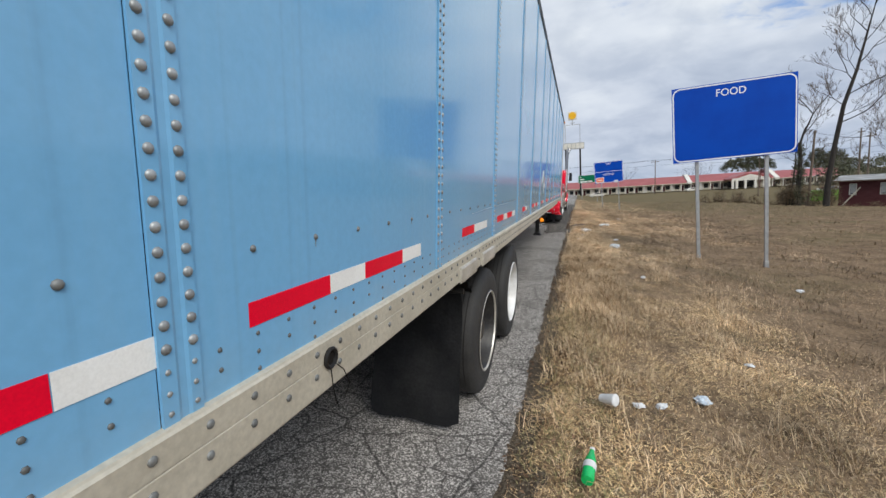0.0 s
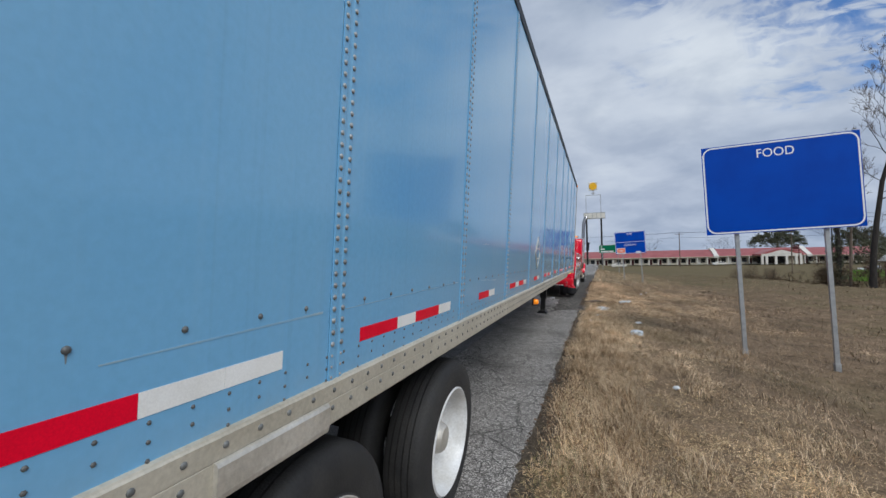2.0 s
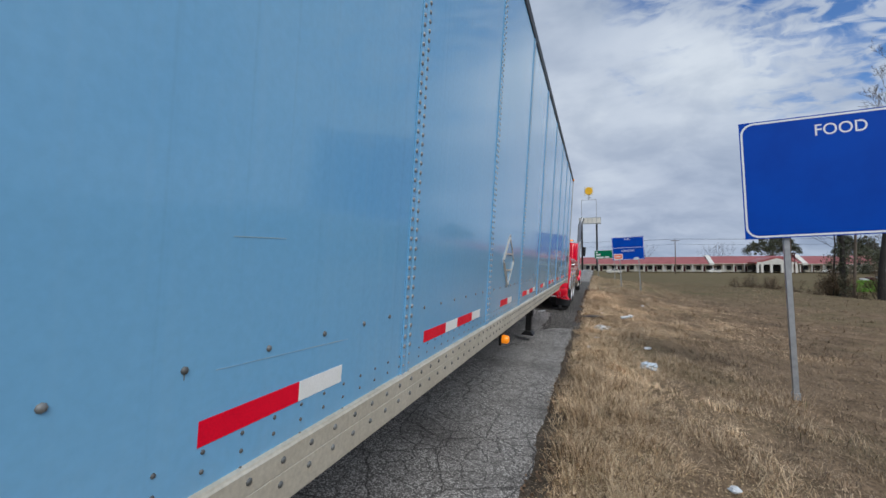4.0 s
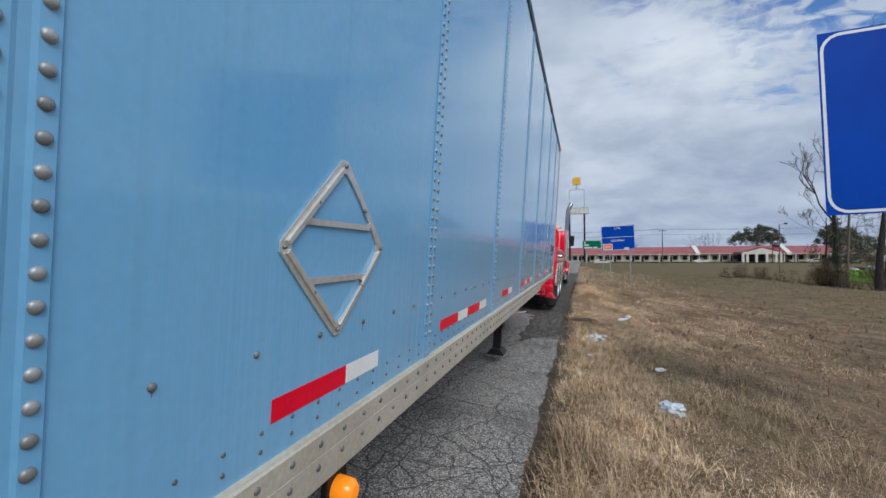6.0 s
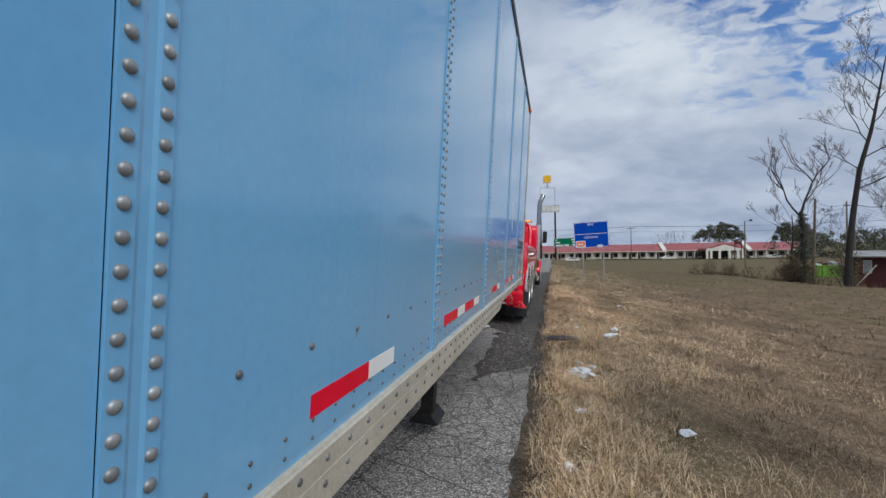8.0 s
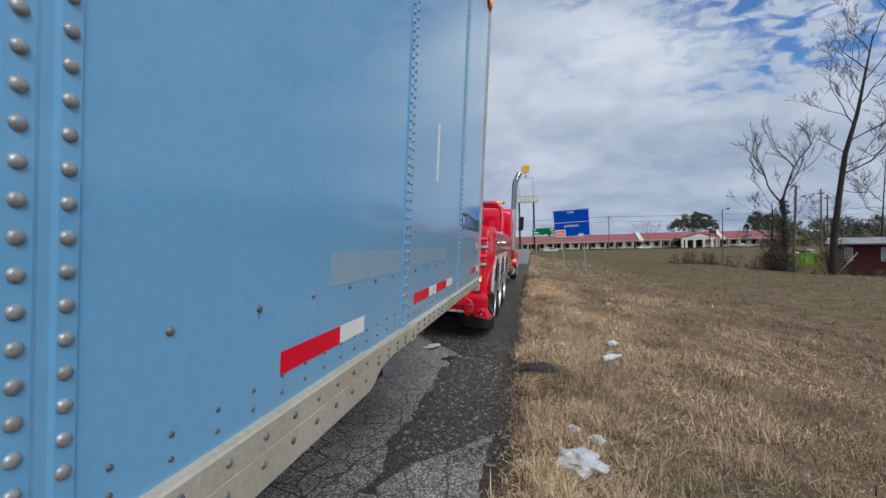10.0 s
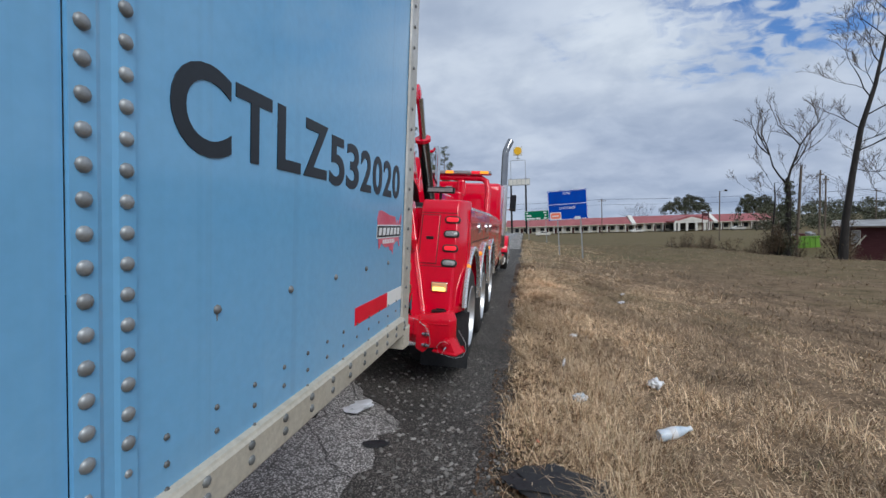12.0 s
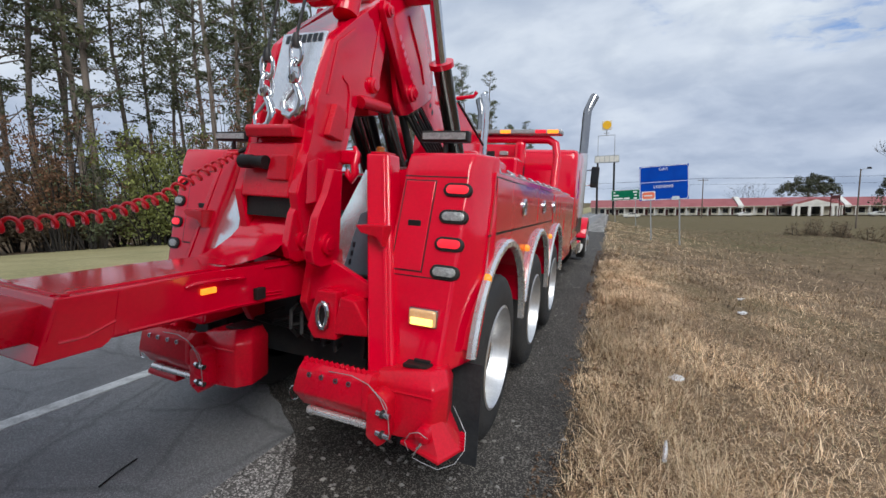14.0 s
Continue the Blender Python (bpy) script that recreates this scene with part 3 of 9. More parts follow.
def dome(bm, at, r, h, seg=10):
    """A round rivet head on a face that looks along +x."""
    x, y, z = at
    rows = [(1.0, 0.0), (0.93, 0.45), (0.62, 0.85)]
    rings = [[bm.verts.new((x + h * b, y + r * a * math.cos(2 * math.pi * k / seg), z + r * a * math.sin(2 * math.pi * k / seg))) for k in range(seg)] for a, b in rows]
    top = bm.verts.new((x + h, y, z))
    for q, s in zip(rings, rings[1:]):
        for k in range(seg):
            bm.faces.new((q[k], q[(k + 1) % seg], s[(k + 1) % seg], s[k]))
    for k in range(seg):
        bm.faces.new((rings[-1][k], rings[-1][(k + 1) % seg], top))
    return bm


def lettering(name, words, m, width=0.0, height=0.0, material=None, parent=None, depth=0.002, label="", bold=0.0):
    """Raised words as a mesh; m maps the text's plane to its place, and its left edge and baseline to the origin."""
    cu = bpy.data.curves.new(name, "FONT")
    cu.body, cu.extrude, cu.resolution_u, cu.offset = words, 0.5, 6, bold
    tmp = bpy.data.objects.new(name, cu)
    scene.collection.objects.link(tmp)
    bpy.context.view_layer.update()
    me = bpy.data.meshes.new_from_object(tmp.evaluated_get(bpy.context.evaluated_depsgraph_get()))
    bpy.data.objects.remove(tmp)
    co = np.empty(len(me.vertices) * 3)
    me.vertices.foreach_get("co", co)
    co = co.reshape(-1, 3)
    lo, hi = co.min(0), co.max(0)
    sx, sy = width / (hi[0] - lo[0]), height / (hi[1] - lo[1])
    co = (co - [lo[0], lo[1], 0]) * [sx or sy, sy or sx, depth]
    me.vertices.foreach_set("co", co.ravel())
    me.transform(m)
    me.update()
    me.name = name
    me.materials.clear()
    me.materials.append(material)
    ob = new(name, me)
    ob.parent = parent
    if label:
        tagged(ob, label)
    return ob


def rounded(w, h, r, k=6):
    """The outline of a rectangle with round corners about the origin."""
    out = []
    for cx, cy, a in ((w / 2 - r, h / 2 - r, 0), (-w / 2 + r, h / 2 - r, 90), (-w / 2 + r, -h / 2 + r, 180), (w / 2 - r, -h / 2 + r, 270)):
        out += [(cx + r * math.cos(radians(a + 90 * i / k)), cy + r * math.sin(radians(a + 90 * i / k))) for i in range(k + 1)]
    return out


def smoothstep(a, b, x):
    t = np.clip((np.asarray(x, float) - a) / (b - a), 0, 1)
    return t * t * (3 - 2 * t)


# ---- ground ----
PROFILE_X = [-4000, -60, -26, -14, -9.0, -2.62, 0.30, 0.62, 0.95, 1.6, 2.3, 3.5, 5.0, 9.0, 16, 40, 80, 4000]
PROFILE_Z = [-0.5, -0.5, -0.3, 0.12, 0.33, 0.19, -0.02, 0.03, 0.0, -0.13, -0.25, -0.45, -0.69, -1.05, -1.15, -1.3, -1.3, -1.3]


def height(x, y):
    """The lie of the land: crowned road, sloping shoulder, a field that falls away and levels out."""
    x, y = np.asarray(x, float), np.asarray(y, float)
    p = np.interp(x, PROFILE_X, PROFILE_Z)
    p = np.where(x > 5, -0.69 + (p + 0.69) * (1 - 0.9 * smoothstep(65, 110, y)), p)
    fall = -0.018 * np.clip(y - 22, 0, 165) - 0.009 * np.clip(y - 12, 0, 10)
    dip = -1.25 * np.exp(-((x - 31) / 7.5) ** 2 - ((y - 64) / 15) ** 2)
    return p + fall + dip


def bumps(x, y):
    """Small unevenness of turf."""
    x, y = np.asarray(x, float), np.asarray(y, float)
    b = 0.022 * np.sin(2.3 * x + 1.3 * y) * np.sin(1.7 * y - 0.6 * x) + 0.014 * np.sin(5.1 * x - 3.7 * y) + 0.03 * np.sin(0.8 * x + 0.3) * np.sin(0.9 * y)
    return b * smoothstep(0.5, 1.6, x)


def sheet(name, xs, ys, zf, material, label, category, kind="structure", keep=None):
    gx, gy = np.meshgrid(xs, ys)
    gz = zf(gx, gy)
    nx, ny = len(xs), len(ys)
    verts = np.stack([gx, gy, gz], -1).reshape(-1, 3)
    i = np.arange((nx - 1) * (ny - 1))
    a = i // (nx - 1) * nx + i % (nx - 1)
    faces = np.stack([a, a + 1, a + 1 + nx, a + nx], 1)
    me = bpy.data.meshes.new(name)
    me.from_pydata(verts.tolist(), [], faces.tolist())
    me.shade_smooth()
    me.materials.append(material)
    return tagged(new(name, me), label, category, "", kind)


xs = np.unique(np.concatenate([[-4000, -800, -200, -60], np.arange(-40, -9, 2.0), [-9, -6, -2.62], np.arange(0.3, 6, 0.12), np.arange(6, 30, 0.6), np.arange(30, 120, 6), [160, 300, 800, 4000]]))
ys = np.unique(np.concatenate([[-1200, -300, -80, -30], np.arange(-12, 0, 2.0), np.arange(0, 30, 0.2), np.arange(30, 80, 1.0), np.arange(80, 220, 10), [300, 600, 1500, 4500]]))
sheet("ground", xs, ys, lambda x, y: height(x, y) + bumps(x, y) - np.where(x < 0.31, 0.03, 0), M_TURF, "dry tan winter grass field falling gently away from the road", "ground")


def strip(name, left, right, ys, lift, material, label, category):
    """A paved band between two edges x(y), on the ground, with a thin side."""
    bm = bmesh.new()
    rows = []
    for y in ys:
        a, b = left(y), right(y)
        cols = [a + (b - a) * f for f in (0, 0.25, 0.5, 0.75, 1)]
        row = [bm.verts.new((x, y, float(height(x, y)) + lift)) for x in cols]
        row.append(bm.verts.new((b + 0.015, y, float(height(b, y)) + lift - 0.05)))
        row.insert(0, bm.verts.new((a - 0.01, y, float(height(a, y)) + lift - 0.05)))
        rows.append(row)
    for r, s in zip(rows, rows[1:]):
        for i in range(len(r) - 1):
            bm.faces.new((r[i], r[i + 1], s[i + 1], s[i]))
    return single(name, bm, material, label, category, kind="structure", smooth=40)


def ragged(base, amount, seed):
    return lambda y: base + amount * (noise.noise((y * 1.7, seed, 0)) + 0.6 * noise.noise((y * 6.1, seed, 3)) + 0.35 * noise.noise((y * 17.0, seed, 5)))


long_ys = np.concatenate([[-300, -60, -20], np.arange(-8, 40, 0.08), np.arange(40, 80, 1), [100, 140, 190, 260, 500]])
strip("pavement", lambda y: -1.24, ragged(0.27, 0.06, 2.0), long_ys, 0.005, M_SHOULDER, "cracked grey asphalt road shoulder with a broken edge", "shoulder")
strip("road", lambda y: -7.4, lambda y: -1.22 + 0.02 * noise.noise((y * 3.1, 8, 2)), np.concatenate([[-300, -60], np.arange(-20, 40, 0.2), np.arange(40, 80, 1.0), [100, 140, 190, 260, 500]]), 0.010, M_ROAD, "dark asphalt traffic lane beside the shoulder", "road")
strip("edge_line", lambda y: -2.86 + 0.008 * noise.noise((y, 1, 1)), lambda y: -2.74 + 0.008 * noise.noise((y, 4, 1)), np.concatenate([[-100], np.arange(-5, 60, 0.25), [100, 190, 260]]), 0.016, M_LINE, "worn white painted edge line along the traffic lane", "road marking")


strip("verge", lambda y: -19.0, ragged(-7.35, 0.12, 6.0), np.concatenate([[-300, -60], np.arange(-20, 80, 0.5), [100, 140, 190, 260, 500]]), 0.06, M_VERGE, "olive yellow mown grass verge across the road", "verge")
strip("soil_edge", ragged(0.20, 0.05, 12.0), ragged(0.47, 0.12, 15.0), np.concatenate([np.arange(-8, 46, 0.06), [60, 80, 140]]), 0.004, M_DIRT, "brown soil and crumbled asphalt at the pavement's edge", "soil")


# loose dark gravel over the broken shoulder round the tow truck
def gravel_left(y):
    return -0.43 - 2.0 * float(smoothstep(16.9, 19.5, y)) + 0.14 * noise.noise((y * 2.3, 7, 0)) + 0.08 * noise.noise((y * 8, 3, 0)) + 0.05 * noise.noise((y * 23, 5, 0))


strip("gravel", gravel_left, lambda y: ragged(0.36, 0.07, 9.0)(y) - 0.72 * float(smoothstep(15.2, 13.9, y)), np.arange(13.9, 46, 0.08), 0.016, M_GRAVEL, "dark loose gravel and broken asphalt at the shoulder's edge", "gravel")


# ---- semi-trailer ----
PITCH = 1.3176
SIDE_Y1, ROOF_Z, SILL_Z = 15.70, 3.98, 1.254
REAR_Y = -0.46
YZ = Matrix(((0, 0, 1, 0), (1, 0, 0, 0), (0, 1, 0, 0), (0, 0, 0, 1)))  # text plane to the trailer's side


def wall_text(y, z, x=0.0):
    return Matrix.Translation((x, y, z)) @ YZ


trailer = thing("semi_trailer", LEAN, "long faded blue box semi-trailer with riveted panels parked on the shoulder", "trailer")


def build_trailer():
    # the panels are not quite even, and each joint has its own rivet spacing
    slip = {0: -0.006, 7: -0.007, 10: 0.008, 11: -0.008}
    spacing = {6: 0.0382, 10: 0.0356, 11: 0.0351}
    edges = [REAR_Y + 0.1] + [i * PITCH + slip.get(i, 0.0) for i in range(12)] + [SIDE_Y1]
    for i, (a, b) in enumerate(zip(edges, edges[1:])):
        a2 = a + (0.074 if i else 0.0)
        bm = box(bmesh.new(), -0.03, 0.0, a2, b - 0.0015, SILL_Z - 0.01, ROOF_Z - 0.09)
        part("side_panel", bm, M_BLUE, trailer)
    big = dome(bmesh.new(), (0, 0, 0), 0.0088, 0.0056)
    rivet_mesh = bpy.data.meshes.new("rivet")
    bmesh.ops.recalc_face_normals(big, faces=big.faces)
    big.to_mesh(rivet_mesh); big.free()
    rivet_mesh.shade_smooth(); rivet_mesh.materials.append(M_RIVET)
    small = dome(bmesh.new(), (0, 0, 0), 0.0058, 0.0042, 8)
    small_mesh = bpy.data.meshes.new("small_rivet")
    bmesh.ops.recalc_face_normals(small, faces=small.faces)
    small.to_mesh(small_mesh); small.free()
    small_mesh.shade_smooth(); small_mesh.materials.append(M_RIVET_D)
    for i in range(12):
        y = i * PITCH + slip.get(i, 0.0)
        prof = [(y, 0.0), (y, 0.0055), (y + 0.028, 0.0055), (y + 0.034, 0.0035), (y + 0.046, 0.0035), (y + 0.052, 0.0055), (y + 0.074, 0.0050), (y + 0.077, 0.0015), (y + 0.077, 0.0)]
        bm = prism(bmesh.new(), [(p[1], p[0]) for p in prof], SILL_Z - 0.008, ROOF_Z - 0.09, "z")
        seam = part("seam_strip", bm, M_BLUE, trailer, "riveted blue joint strip")
        rest = bmesh.new()
        k = 0
        z = 1.375
        near = i in (0, 1, 2, 5, 6, 7, 10, 11)
        while z < ROOF_Z - 0.12:
            for c in (0.0135, 0.0612):
                if near and z < 1.95:
                    o = new("rivet", rivet_mesh)
                    o.parent = seam
                    o.location = (0.0053, y + c, z)
                else:
                    dome(rest, (0.0053, y + c, z), 0.0088, 0.0056, 8)
            z += spacing.get(i, 0.0373)
        for z in (1.270, 1.303, 1.338):
            for c in (0.0135, 0.0612):
                dome(rest, (0.0053, y + c, z), 0.0052, 0.0035, 6)
        tagged(part("rivets", rest, M_RIVET, seam, "", 60), kind="stuff")
    # rivets in the skin along the floor and along an inner track
    skin = bmesh.new()
    y = -0.171
    k = 0
    while y < SIDE_Y1 - 0.03:
        inpitch = y % PITCH
        if inpitch > 0.09:
            jig = 0.006 * math.sin(k * 12.7)
            rows = (1.267, 1.303, 1.340) if k % 2 == 0 else (1.303, 1.340)
            for z in rows:
                dome(skin, (0.0, y + jig, z + 0.0012 * (y - 5.0)), 0.0050, 0.0036, 6)
        y += 0.0935
        k += 1
    tagged(part("floor_rivets", skin, M_RIVET_D, trailer, "", 60), kind="stuff")
    for i in range(-1, 12):
        for c in (0.205, 0.41, 0.615, 0.82, 1.025, 1.20):
            y = i * PITCH + c
            if REAR_Y + 0.2 < y < SIDE_Y1 - 0.05:
                o = new("track_rivet", small_mesh)
                o.parent = trailer
                o.location, o.scale = (0.0, y, 1.503), (1.3, 1.3, 1.3)
                if (i * 7 + int(c * 10)) % 3 == 1:
                    drop = 0.010 + 0.016 * ((i * 13 + int(c * 31)) % 7) / 7
                    part("rust_run", prism(bmesh.new(), [(y - 0.0024, 1.4995), (y + 0.0024, 1.4995), (y + 0.0008, 1.500 - drop), (y - 0.0006, 1.500 - drop)], 0.0002, 0.0006, "x"), M_RUST, trailer, "thin brown rust run")

    # bottom rail, with a lip on top, two rows of bolts, and bright splice plates over the wheels
    def climb(y):              # the rail climbs a little towards the nose
        return 0.0033 * min(y, 9.0) + 0.0005 * max(y - 9.0, 0.0)

    prof = [(-0.05, 1.113), (0.012, 1.113), (0.016, 1.119), (0.016, 1.190), (0.0140, 1.1915), (0.0140, 1.1935), (0.0165, 1.195), (0.0165, 1.243), (0.012, 1.247), (0.010, 1.251), (-0.002, 1.254), (-0.05, 1.254)]
    bm = bmesh.new()
    for a, b in ((REAR_Y, 9.0), (9.0, 12.80)):
        prism(bm, prof, a, b, "y")
    for v in bm.verts:
        v.co.z += climb(v.co.y)
    rail = part("bottom_rail", bm, M_RAIL, trailer, "dusty cream aluminium bottom rail")
    prof = [(-0.05, 1.207), (0.012, 1.207), (0.016, 1.213), (0.016, 1.268), (0.012, 1.273), (0.010, 1.277), (-0.002, 1.281), (-0.05, 1.281)]
    end = [(12.80, 1.146), (12.85, 1.149), (12.885, 1.164), (12.92, 1.190), (12.965, 1.204), (13.05, 1.207), (13.345, 1.206), (13.345, 1.268), (12.80, 1.276)]
    part("rail_end", prism(bmesh.new(), end, -0.05, 0.016, "x", 0.003), M_RAIL, rail, "curved end of the deep bottom rail")
    part("rail_cap", prism(bmesh.new(), [(-0.05, 1.266), (0.012, 1.266), (0.010, 1.277), (-0.002, 1.281), (-0.05, 1.281)], 12.80, 13.345, "y"), M_RAIL, rail)
    part("joint_plate", box(bmesh.new(), 0.0158, 0.0195, 13.30, 13.375, 1.203, 1.262, 0.0015), M_ALU, rail, "small bright joint plate")
    part("joint_slot", box(bmesh.new(), 0.0190, 0.0200, 13.318, 13.330, 1.214, 1.236), M_BLACK, rail)
    part("narrow_rail", prism(bmesh.new(), prof, 13.345, SIDE_Y1 + 0.0, "y"), M_RAIL, trailer, "dusty cream aluminium bottom rail")
    bolt = dome(bmesh.new(), (0, 0, 0), 0.0085, 0.0045, 8)
    bolt_mesh = bpy.data.meshes.new("bolt")
    bmesh.ops.recalc_face_normals(bolt, faces=bolt.faces)
    bolt.to_mesh(bolt_mesh); bolt.free()
    bolt_mesh.shade_smooth(); bolt_mesh.materials.append(M_RIVET_D)
    y = -0.041
    while y < SIDE_Y1:
        for z, x in ((1.167, 0.016), (1.222, 0.0165)) if y < 12.86 else (((1.221, 0.016), (1.244, 0.016)) if y < 13.34 else ((1.234, 0.016), (1.260, 0.016))):
            o = new("bolt", bolt_mesh)
            o.parent = rail
            o.location = (x, y + (0.004 if z > 1.2 else 0), z + (climb(y) if y < 12.86 else 0.0))
        y += 0.1035
    for a, b in ((1.67, 2.03), (2.21, 2.62)):
        prof = [(0.016, 1.119), (0.026, 1.114), (0.029, 1.128), (0.029, 1.190), (0.024, 1.199), (0.016, 1.201)]
        part("splice_plate", prism(bmesh.new(), prof, a, b, "y"), M_ALU, rail, "bright aluminium splice plate")
    ringm = lathe(bmesh.new(), [(0.017, 0.016), (0.027, 0.016), (0.029, 0.022), (0.024, 0.026), (0.018, 0.022), (0.017, 0.016)], (0, 0.43, 1.196), "x", 18)
    part("grommet", ringm, M_BLACK, rail, "black rubber grommet", 40)
    part("grommet_hole", lathe(bmesh.new(), [(0.0005, 0.0175), (0.019, 0.0175)], (0, 0.43, 1.196), "x", 14), M_GREASE, rail)

    for pts in ([(0.018, 0.44, 1.185), (0.032, 0.47, 1.15), (0.030, 0.50, 1.10), (0.020, 0.49, 1.06)], [(0.018, 0.43, 1.18), (0.03, 0.42, 1.13), (0.025, 0.44, 1.08), (0.02, 0.46, 1.05)]):
        part("loose_wire", tube(bmesh.new(), pts, 0.0016, 5), M_GREASE, rail)

    # top rail, roof, far side, ends, floor
    prof = [(-0.05, 3.87), (0.006, 3.87), (0.010, 3.88), (0.010, 3.955), (0.004, 3.98), (-0.05, 3.985)]
    part("top_rail", prism(bmesh.new(), prof, REAR_Y, SIDE_Y1 + 0.08, "y"), M_BLACK, trailer, "dark top rail")
    part("roof", box(bmesh.new(), -2.55, -0.05, REAR_Y, 15.86, 3.95, 3.978), M_ALU, trailer)
    part("far_side", box(bmesh.new(), -2.60, -2.57, REAR_Y, SIDE_Y1, 1.09, ROOF_Z), M_BLUE, trailer)
    part("rear_frame", box(bmesh.new(), -2.60, 0.0, REAR_Y, REAR_Y + 0.10, 1.06, ROOF_Z), M_ALU, trailer)
    part("floor_deck", box(bmesh.new(), -2.57, -0.05, REAR_Y + 0.1, 15.7, 1.19, 1.25), M_GREASE, trailer)
    # rounded aluminium front corner, dented towards the bottom
    R = 0.20
    bm = bmesh.new()
    rows = []
    for j in range(120):
        z = 1.205 + 0.006 * j if j < 110 else 1.86 + (ROOF_Z - 1.86) * (j - 109) / 10
        dent = max(0.0, 1 - abs(z - 1.47) / 0.33)
        row = [bm.verts.new((0.0016, SIDE_Y1 - 0.012, z)), bm.verts.new((0.008, SIDE_Y1 - 0.006, z)), bm.verts.new((0.010, SIDE_Y1 + 0.055, z))]
        for k in range(9):
            a = radians(90 * k / 8)
            fold = dent * smoothstep(2, 6, k)
            wob = 0.030 * fold * noise.noise((k * 0.8, z * 13, 2)) + 0.016 * fold * noise.noise((k * 1.4, z * 38, 5)) + 0.005 * dent * noise.noise((k, z * 9, 7)) + 0.003 * noise.noise((k * 0.7, z * 5, 9))
            row.append(bm.verts.new((0.012 - R + (R + wob) * math.cos(a), SIDE_Y1 + 0.06 + (0.13 + wob) * math.sin(a), z)))
        row.append(bm.verts.new((-2.40, SIDE_Y1 + 0.19, z)))
        rows.append(row)
    for r, s in zip(rows, rows[1:]):
        for i in range(len(r) - 1):
            bm.faces.new((r[i], r[i + 1], s[i + 1], s[i]))
    skin = part("front_corner", bm, M_ALU, trailer, "dented bare aluminium nose corner with scraped stickers", 35)
    for j in range(36):
        o = new("corner_rivet", small_mesh)
        o.parent = skin
        o.location, o.scale = (0.0100, SIDE_Y1 + 0.022, 1.24 + j * 0.0755), (1.2, 1.2, 1.2)
    prof = [(0.013 - R + R * 1.02 * math.cos(radians(a)), SIDE_Y1 + 0.062 + 0.135 * math.sin(radians(a))) for a in range(0, 91, 9)]
    bm = prism(bmesh.new(), [(0.014, SIDE_Y1 + 0.0)] + prof + [(-2.4, SIDE_Y1 + 0.199), (-2.4, SIDE_Y1 - 0.05), (-0.2, SIDE_Y1 - 0.05), (-0.05, SIDE_Y1)], 1.150, 1.225, "z")
    part("front_sill", bm, M_RAIL, trailer)
    for q in range(26):
        a0, z0 = random.uniform(18, 80), random.uniform(1.29, 1.50)
        bm = bmesh.new()
        ring = []
        for k in range(7):
            aa, zz = a0 + random.uniform(4, 11) * math.cos(k * 0.9), z0 + random.uniform(0.012, 0.034) * math.sin(k * 0.9)
            ring.append(bm.verts.new((0.012 - R + (R + 0.012) * math.cos(radians(aa)), SIDE_Y1 + 0.06 + 0.142 * math.sin(radians(aa)), zz)))
        bm.faces.new(ring)
        part("torn_sticker", bm, random.choice([M_STICK_B, M_STICK_O, M_LITTER, M_ALU, M_LITTER]), skin, "torn weathered sticker scrap")
    for q in range(22):
        a0, z0, wide, tall = random.uniform(2, 22), random.uniform(1.53, 1.76), random.uniform(16, 44), random.uniform(0.0012, 0.006)
        bm = bmesh.new()
        rows = []
        for k in range(6):
            aa = radians(a0 + wide * k / 5)
            zz, h2 = z0 + 0.006 * math.sin(q + k * 0.8), tall * math.sin(math.pi * (k + 0.6) / 6.2)
            cx0, cy0 = 0.0125 - R + (R + 0.0022) * math.cos(aa), SIDE_Y1 + 0.06 + 0.1322 * math.sin(aa)
            rows.append((bm.verts.new((cx0, cy0, zz - h2)), bm.verts.new((cx0, cy0, zz + h2))))
        for u, w in zip(rows, rows[1:]):
            bm.faces.new((u[0], w[0], w[1], u[1]))
        part("scuff", bm, M_SCUFF, skin, "dark scraped streak")
    # lamps at the roof corner
    part("clearance_lamp", box(bmesh.new(), 0.008, 0.03, 15.60, 15.72, 3.90, 3.94, 0.006), M_ORANGE, trailer)

    # reflective tape
    def tape(a, b, red):
        bm = prism(bmesh.new(), [(a, 1.351), (b, 1.351), (b, 1.400), (a, 1.400)], 0.0004, 0.0013, "x")
        part("reflective_tape", bm, M_TAPE_R if red else M_TAPE_W, trailer, "red reflective tape" if red else "white reflective tape")

    for a, pieces in ((-0.42, "r.w"), (0.185, "rwrw"), (1.768, "rWw"), (2.820, "RwRw"), (4.399, "rw"), (5.49, "rwrw"), (6.0, ""), (7.048, "rw"), (8.115, "rwrw"), (9.640, "rw"), (10.74, "rwrw"), (12.345, "rx"), (13.377, "rv urw"), (15.238, "rw")):
        y = a
        for p in pieces:
            w = {"r": 0.282, "R": 0.298, "w": 0.187, "x": 0.172, "W": 0.193, "v": 0.1, "u": 0.06, " ": 0.012, ".": 0.001}[p]
            if p in "rRwWxvu":
                tape(y, y + w - 0.001, p in "rR")
            y += w

    # diamond-shaped placard holder
    hold = part("placard_holder", bmesh.new(), M_BRIGHT, trailer, "diamond-shaped bare metal placard holder")
    cy, cz, h = 7.265, 1.709, 0.202
    corners = [(cy, cz + h), (cy + h + 0.01, cz), (cy, cz - h), (cy - h - 0.01, cz)]

    def bar(p, q, w, x0, x1, name="frame_bar"):
        d = Vector((q[0] - p[0], q[1] - p[1]))
        d.normalize()
        n2 = Vector((-d.y, d.x)) * w / 2
